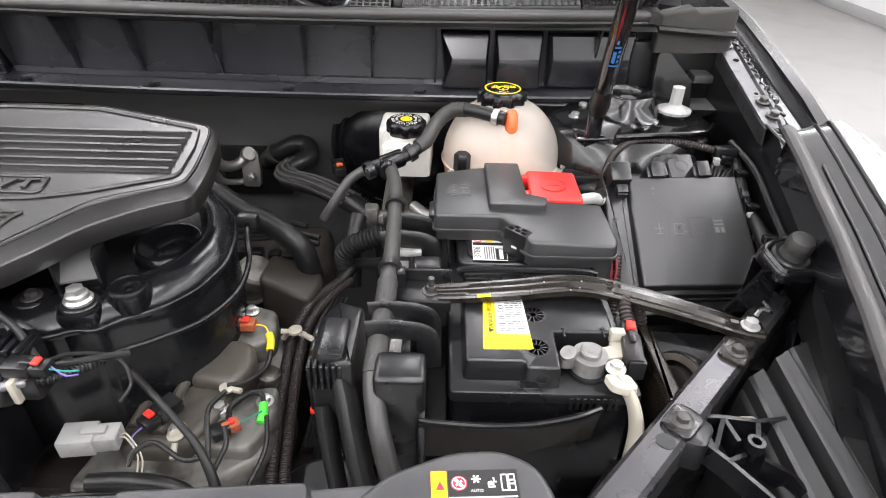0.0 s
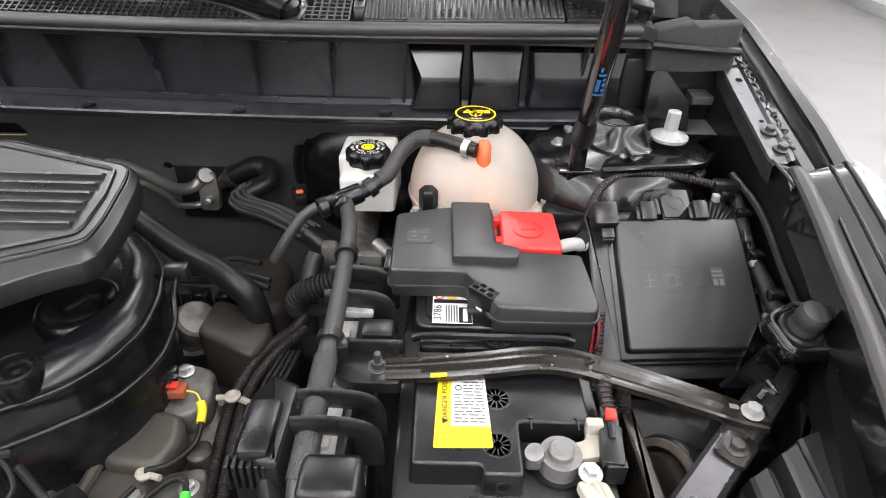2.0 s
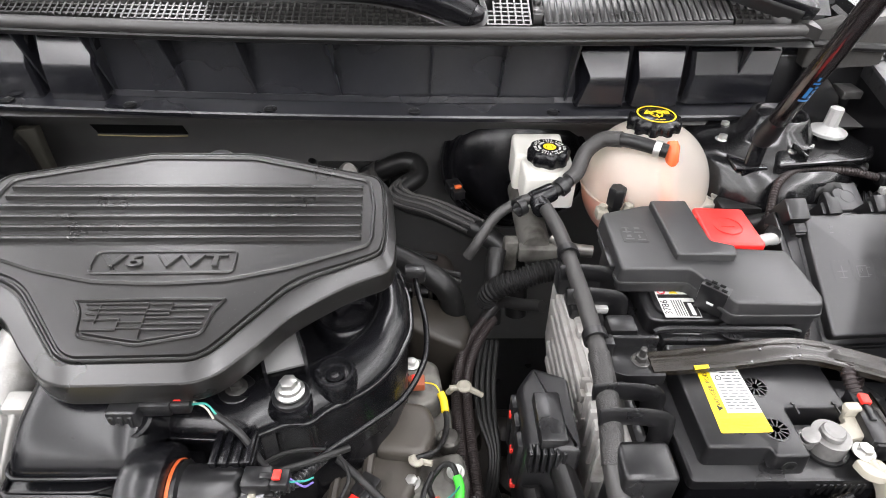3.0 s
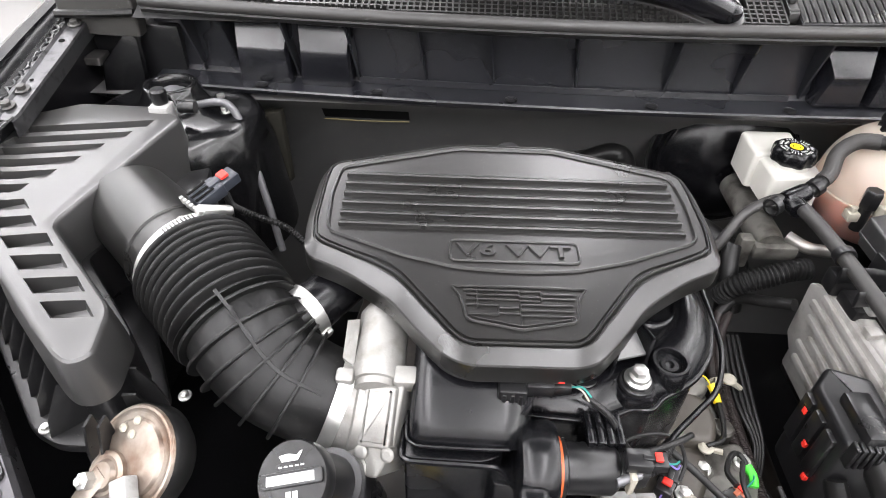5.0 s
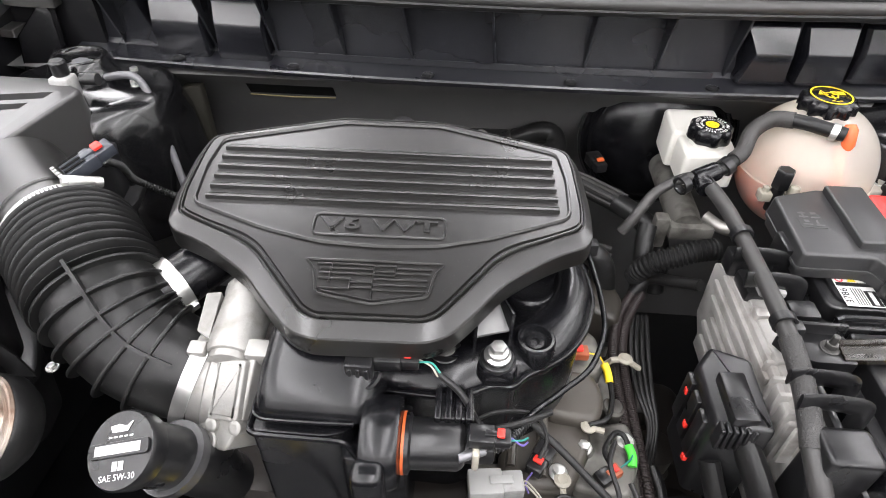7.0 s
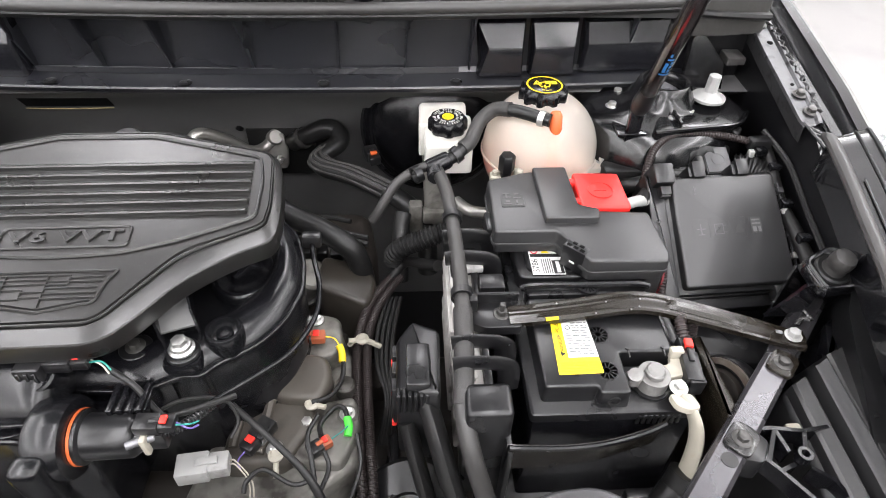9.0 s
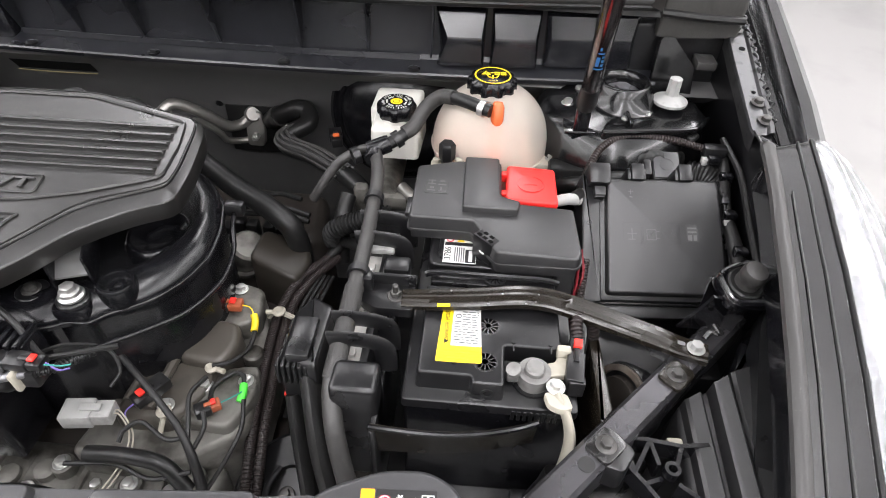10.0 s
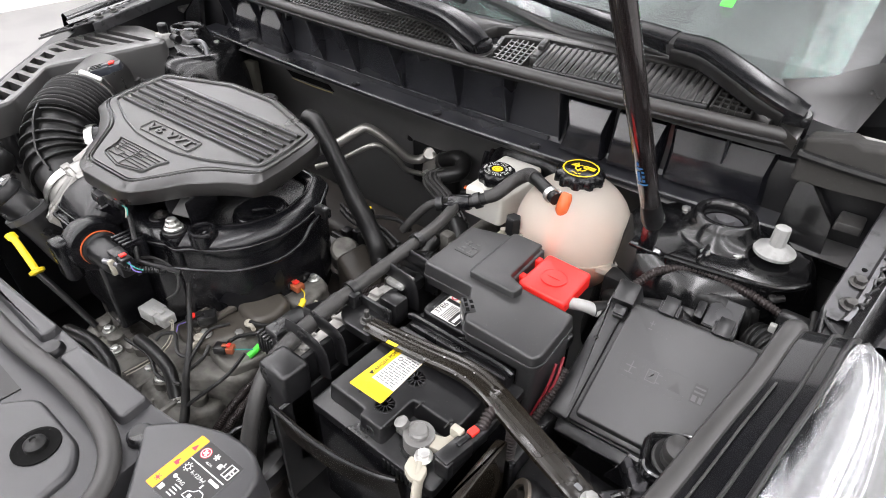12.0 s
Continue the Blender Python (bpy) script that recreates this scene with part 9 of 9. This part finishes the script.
def build_hoses():
    h = thing("heater_hose", (0.12, 1.05, 0.88), "black woven heater hose to the firewall", "hose", "heater hoses")
    run = [(0.01, 1.2, 0.844), (0.034, 1.175, 0.868), (0.074, 1.165, 0.892), (0.096, 1.158, 0.891), (0.100, 1.138, 0.880), (0.076, 1.115, 0.873), (0.068, 1.10, 0.868), (0.083, 1.083, 0.864), (0.129, 1.06, 0.864), (0.191, 1.02, 0.857), (0.233, 0.98, 0.845), (0.246, 0.955, 0.82), (0.25, 0.94, 0.76)]
    part("hose", tube(run, 0.0165, 20), RUBBER, h)
    sl = run[5:10]
    for a in (0.2, 0.75, 1.3, 1.85, 2.4, 2.95):
        o = Vector((0.0155 * math.cos(a), 0.008 * math.cos(a), 0.0165 * math.sin(a)))
        part("sleeve_rib", sweep([p + o for p in spline(sl, 8)], 0.0034, 6), BRAID, h)
    part("clamp", ring_bm(0.0168, 0.019, -0.005, 0.005, 28), DARKBOLT, h, m=frame_to((0.034, 1.175, 0.868), (0.75, -0.3, 0.6)))
    h2 = thing("heater_hose", (0.07, 0.9, 0.88), "black coolant hose curving under the cover", "hose", "heater hoses")
    part("hose", tube([(-0.120, 0.962, 0.990), (-0.088, 0.957, 0.990), (-0.055, 0.946, 0.970), (-0.018, 0.935, 0.943), (0.024, 0.919, 0.920), (0.060, 0.902, 0.906), (0.098, 0.885, 0.897), (0.125, 0.872, 0.886), (0.143, 0.866, 0.868), (0.152, 0.862, 0.83), (0.154, 0.86, 0.78)], 0.0160, 20), RUBBER, h2)
    h3 = thing("heater_hose", (0.22, 0.87, 0.88), "black corrugated sleeve beside the control module", "hose", "heater hoses")
    part("sleeve", ringed([(0.196, 0.885, 0.835), (0.199, 0.872, 0.862), (0.214, 0.868, 0.879), (0.238, 0.868, 0.890), (0.258, 0.870, 0.898), (0.285, 0.875, 0.90)], 0.0135, 0.0055, 0.0012, 18), MATTE, h3)
    part("down_pipe", tube([(0.212, 0.935, 0.885), (0.208, 0.92, 0.872), (0.206, 0.90, 0.85), (0.206, 0.88, 0.80)], 0.0125, 16), RUBBER, h3)
    # branched vent hose: tank, tee, front run
    v = thing("vent_hose", (0.26, 0.93, 0.97), "branched grey black coolant vent hose", "hose")
    part("tank_branch", tube([(0.254, 0.925, 0.972), (0.285, 0.937, 0.984), (0.308, 0.955, 0.997), (0.322, 0.978, 1.014), (0.342, 0.982, 1.03), (0.37, 0.963, 1.038), (0.412, 0.94, 1.036)], 0.0088, 16), RUBBER, v)
    part("braided_sleeve", tube([(0.296, 0.945, 0.991), (0.308, 0.955, 0.997), (0.322, 0.978, 1.014), (0.342, 0.982, 1.03), (0.362, 0.969, 1.037)], 0.0102, 16), BRAID, v)
    part("end_clamp", join(ring_bm(0.009, 0.0108, -0.004, 0.004, 24), box(0.008, 0.014, -0.004, 0.004, -0.005, 0.005, 0.001)), ZINC, v, m=frame_to((0.401, 0.945, 1.0365), (0.87, -0.5, -0.04)))
    part("left_branch", tube([(0.256, 0.927, 0.976), (0.232, 0.930, 0.966), (0.205, 0.923, 0.950), (0.188, 0.912, 0.929), (0.178, 0.905, 0.914), (0.168, 0.902, 0.898)], 0.0070, 16), GREYRUB, v)
    part("front_branch", tube([(0.256, 0.927, 0.974), (0.264, 0.90, 0.973), (0.271, 0.86, 0.972), (0.2745, 0.80, 0.971), (0.277, 0.72, 0.969), (0.2765, 0.66, 0.966)], 0.0088, 16), GREYRUB, v)
    part("sleeve", tube([(0.2765, 0.668, 0.966), (0.2755, 0.63, 0.960), (0.2730, 0.59, 0.948), (0.271, 0.568, 0.938)], 0.0104, 18), BRAID, v, "braided grey sleeve")
    part("lower_run", tube([(0.2715, 0.58, 0.943), (0.2725, 0.555, 0.93), (0.281, 0.525, 0.90), (0.30, 0.49, 0.85), (0.315, 0.47, 0.80)], 0.0098, 16), GREYRUB, v)
    part("tee", join(lathe([(0.0115, -0.016), (0.0125, -0.012), (0.0125, 0.012), (0.0115, 0.016)], 20, frame_to((0.262, 0.929, 0.976), (0.9, 0.35, 0.25))), lathe([(0.0115, -0.004), (0.0118, 0.02), (0.0105, 0.022)], 20, frame_to((0.256, 0.924, 0.972), (0.08, -1, 0)))), SATIN, v)
    for p, d in (((0.287, 0.938, 0.985), (0.75, 0.45, 0.4)), ((0.232, 0.916, 0.968), (0.8, 0.5, 0.15)), ((0.274, 0.815, 0.972), (0, 1, 0)), ((0.277, 0.688, 0.968), (0, 1, 0))):
        part("clip", ring_bm(0.0095, 0.0122, -0.005, 0.005, 20), BLACK, v, m=frame_to(p, d))


def build_ac_pipes():
    t = thing("refrigerant_pipe", (-0.06, 1.12, 0.87), "bare aluminium refrigerant pipes with flange", "pipe")
    part("large_pipe", tube([(-0.20, 1.02, 0.865), (-0.166, 1.06, 0.883), (-0.135, 1.098, 0.910), (-0.120, 1.115, 0.914), (-0.089, 1.14, 0.885), (-0.063, 1.165, 0.848), (-0.044, 1.186, 0.840), (-0.024, 1.20, 0.853)], 0.0098, 16), PIPE, t)
    part("large_nose", lathe([(0.013, -0.012), (0.014, -0.004), (0.0145, 0.006), (0.012, 0.010)], 24, frame_to((-0.024, 1.198, 0.855), (0.45, -0.6, 0.5))), PIPE, t)
    part("small_pipe", tube([(-0.19, 1.02, 0.838), (-0.151, 1.06, 0.854), (-0.096, 1.10, 0.889), (-0.079, 1.128, 0.868), (-0.070, 1.15, 0.840), (-0.068, 1.168, 0.815), (-0.050, 1.19, 0.802), (-0.028, 1.20, 0.803)], 0.0058, 12), PIPE, t)
    part("flange", slab([(-0.018, -0.036), (0.014, -0.036), (0.018, 0.0), (0.014, 0.034), (-0.018, 0.034)], 0, 0.014, 0.003, 2, 0.008), PIPE, t, m=frame_to((-0.020, 1.204, 0.828), (0, -1, 0.15)))
    part("nut", join(hexa(0.007, 0.012), lathe([(0.004, 0.01), (0.004, 0.018)], 12)), ZINC, t, m=frame_to((-0.016, 1.182, 0.82), (0, -1, 0.15)))
    f = thing("firewall_plate", (0.0, 1.2, 0.83), "black rubber pass-through plate on the firewall", "plate")
    part("plate", box(-0.075, 0.05, 1.2, 1.214, 0.772, 0.872, 0.004), RUBBER, f)
    part("ridge", tube([(-0.085, 1.205, 0.87), (-0.07, 1.203, 0.893), (0.03, 1.203, 0.892), (0.055, 1.205, 0.87)], 0.008, 10), BAYPAINT, f)
    s = connector("booster_plug", (0.16, 1.09, 0.885), (0.2, -0.6, 0.6), (0.04, 0.022, 0.018), BLACK, "orange tabbed plug beside the brake booster", tab=ORANGE)


def build_looms():
    before = {o.name for o in bpy.data.objects}
    c = thing("main_loom", (0.17, 0.65, 0.86), "bundle of corrugated and taped wiring conduits", "cable")
    for i, (dx, dz) in enumerate(((0.0, 0.0), (0.0125, -0.004))):
        part("conduit", ringed([(0.205 + dx, 0.84, 0.87), (0.178 + dx, 0.79, 0.875 + dz), (0.166 + dx * 0.9, 0.745, 0.874 + dz), (0.162 + dx, 0.70, 0.87 + dz), (0.166 + dx, 0.63, 0.86 + dz), (0.172 + dx, 0.56, 0.845 + dz), (0.178 + dx, 0.50, 0.82 + dz), (0.18 + dx, 0.45, 0.77)], 0.0062, 0.0026, 0.00045, 12), CONDUIT, c, "reddish black corrugated conduit" if i == 0 else "")
    for i in range(4):
        part("wire", tube([(0.20 + 0.006 * i, 0.80, 0.868), (0.188 + 0.007 * i, 0.74, 0.868), (0.188 + 0.006 * i, 0.69, 0.86), (0.20 + 0.003 * i, 0.65, 0.84), (0.19 + 0.004 * i, 0.61, 0.80)], 0.0028, 8), WIRE, c)
    part("white_tie", tube([(0.152, 0.712, 0.874), (0.16, 0.711, 0.884), (0.175, 0.71, 0.884), (0.192, 0.71, 0.872)], 0.0036, 8, 6), CREAM, c, "white cable tie")
    part("upper_cable", tube([(0.205, 0.84, 0.87), (0.225, 0.85, 0.89), (0.25, 0.825, 0.91), (0.27, 0.80, 0.93)], 0.008, 10), WIRE, c)
    nudge(before, (-0.012, 0.026, -0.050))
    e = thing("engine_loom", (0.08, 0.56, 0.87), "black taped engine wiring loom", "cable")
    part("trunk", tube([(0.035, 0.598, 0.905), (0.06, 0.58, 0.895), (0.085, 0.562, 0.882), (0.112, 0.54, 0.868), (0.13, 0.518, 0.845), (0.138, 0.50, 0.80), (0.14, 0.48, 0.76)], lambda s, f: 0.0036 + 0.006 * max(0, f - 0.35), 12), WIRE, e)
    for pts in (((0.118, 0.535, 0.862), (0.10, 0.53, 0.865), (0.07, 0.545, 0.868), (0.055, 0.535, 0.866), (0.052, 0.525, 0.86)), ((0.122, 0.53, 0.858), (0.118, 0.55, 0.872), (0.112, 0.575, 0.88), (0.12, 0.60, 0.878)), ((0.125, 0.525, 0.85), (0.135, 0.545, 0.866), (0.13, 0.56, 0.874)), ((0.128, 0.51, 0.84), (0.09, 0.50, 0.838), (0.05, 0.51, 0.842), (0.0, 0.505, 0.845)), ((0.138, 0.50, 0.81), (0.155, 0.53, 0.83), (0.165, 0.56, 0.845), (0.16, 0.59, 0.855))):
        part("branch", tube(pts, 0.0026, 8), WIRE, e)
    part("dark_tube", tube([(0.02, 0.515, 0.85), (0.06, 0.515, 0.852), (0.10, 0.512, 0.845), (0.125, 0.50, 0.82)], 0.0085, 14), RUBBER, e)
    part("front_tube", tube([(-0.10, 0.465, 0.83), (-0.04, 0.475, 0.835), (0.02, 0.47, 0.83), (0.045, 0.45, 0.80), (0.05, 0.44, 0.74)], 0.0095, 12), RUBBER, e)
    a = thing("wire_loom", (0.0, 0.58, 0.92), "thin looped wires over the manifold front", "cable")
    part("loop", tube([(-0.035, 0.585, 0.942), (-0.03, 0.565, 0.94), (0.0, 0.578, 0.945), (0.035, 0.585, 0.935), (0.048, 0.575, 0.915), (0.042, 0.56, 0.905)], 0.0019, 8), WIRE, a)
    for i, pts in enumerate((((0.0, 0.92, 0.87), (0.05, 0.905, 0.872), (0.11, 0.91, 0.872), (0.16, 0.90, 0.868)), ((0.01, 0.91, 0.866), (0.06, 0.895, 0.868), (0.12, 0.90, 0.868), (0.16, 0.89, 0.864)), ((0.06, 0.94, 0.86), (0.09, 0.97, 0.85), (0.13, 0.96, 0.85)))):
        solid("wire_loom", tube(pts, 0.0042, 8), WIRE, "black wires along the fuel rail", "cable")
    s = connector("rail_plug", (0.055, 0.93, 0.875), (1, -0.2, 0), (0.03, 0.016, 0.014), BLACK, "small black plug behind the engine", tab=YELLOW)
    connector("rail_plug", (0.13, 0.875, 0.872), (0.6, -0.5, 0), (0.036, 0.02, 0.016), BLACK, "small black plug behind the engine", tab=None)


def build_right_side():
    c = thing("tower_cable", (0.63, 0.95, 1.0), "thin corrugated cable looping past the strut tower", "cable")
    part("conduit", ringed([(0.537, 0.872, 0.955), (0.545, 0.90, 0.975), (0.565, 0.935, 0.995), (0.60, 0.955, 1.004), (0.66, 0.957, 1.002), (0.705, 0.95, 0.996)], 0.0048, 0.004, 0.0006), CONDUIT, c)
    part("plug", box(0.703, 0.735, 0.938, 0.956, 0.985, 1.003, 0.004), BLACK, c)
    part("drop", tube([(0.70, 0.975, 1.0), (0.69, 0.965, 1.0), (0.685, 0.99, 1.005), (0.675, 1.02, 1.0)], 0.0045, 8), WIRE, c)
    b = thing("pleated_boot", (0.64, 0.945, 0.97), "pleated black rubber boot below the strut tower", "boot")
    seg, rows = 60, []
    for z, k in ((0.93, 1.02), (0.95, 1.05), (0.97, 1.03), (0.985, 0.97), (0.99, 0.8)):
        rows.append([Vector((0.635 + (0.052 + 0.0025 * math.cos(20 * a)) * k * math.cos(a), 0.965 + (0.034 + 0.0025 * math.cos(20 * a)) * k * math.sin(a), z + 0.004 * math.sin(3 * a))) for a in [2 * math.pi * i / seg for i in range(seg)]])
    part("skirt", loft(rows), RUBBER, b, smooth=60)
    part("lobe", ringed([(0.69, 0.935, 0.955), (0.71, 0.925, 0.96), (0.73, 0.91, 0.95)], 0.024, 0.006, 0.0014, 20), RUBBER, b)
    l = thing("fender_loom", (0.72, 0.8, 0.95), "taped wiring along the inner fender", "cable")
    part("trunk", tube([(0.735, 0.955, 0.985), (0.728, 0.91, 0.975), (0.722, 0.86, 0.958), (0.724, 0.80, 0.945), (0.72, 0.74, 0.925), (0.70, 0.72, 0.88)], 0.009, 12), WIRE, l)
    part("thin", tube([(0.735, 0.97, 1.0), (0.742, 0.90, 0.99), (0.74, 0.82, 0.965), (0.738, 0.75, 0.945)], 0.0045, 8), WIRE, l)
    for x, y, z in ((0.728, 0.905, 0.975), (0.722, 0.845, 0.958), (0.724, 0.79, 0.945), (0.715, 0.93, 0.985)):
        part("clip", box(x - 0.008, x + 0.008, y - 0.006, y + 0.006, z, z + 0.012, 0.002), SATIN, l)
    part("tape_flag", box(0.70, 0.712, 0.928, 0.936, 0.982, 0.992, 0.001), GREYCON, l)
    r = thing("tower_hose", (0.53, 0.955, 0.97), "black canister and hose beside the coolant tank", "canister")
    part("canister", lathe([(0.036, 0.86), (0.038, 0.93), (0.036, 0.97), (0.025, 0.985), (0.008, 0.99)], 28, Matrix.Translation((0.545, 0.985, 0))), BLACK, r)
    part("hose", tube([(0.515, 0.93, 0.93), (0.535, 0.91, 0.95), (0.57, 0.91, 0.955), (0.62, 0.90, 0.95)], 0.011, 14), RUBBER, r)
    part("foot", box(0.50, 0.56, 0.93, 0.96, 0.90, 0.96, 0.006), RUBBER, r)
    p = thing("bay_divider", (0.55, 0.68, 0.8), "black plastic wall between battery and fuse box", "panel")
    part("wall", box(0.53, 0.545, 0.66, 0.93, 0.70, 0.885, 0.004), BLACK, p)
    part("shelf", slab([(0.545, 0.665), (0.70, 0.665), (0.71, 0.72), (0.545, 0.73)], 0.80, 0.86, 0.004, 2, 0.01), BLACK, p)
    part("lower_box", slab([(0.54, 0.54), (0.66, 0.62), (0.70, 0.70), (0.55, 0.70)], 0.60, 0.80, 0.01, 2, 0.02), BLACK, p)


before = {o.name for o in bpy.data.objects}
build_engine()
build_coils()
nudge(before, (-0.007, 0.019, -0.030))
before = {o.name for o in bpy.data.objects}
build_heat_box()
nudge(before, (-0.004, 0.030, -0.048))
build_hoses()
build_ac_pipes()
build_looms()
build_right_side()
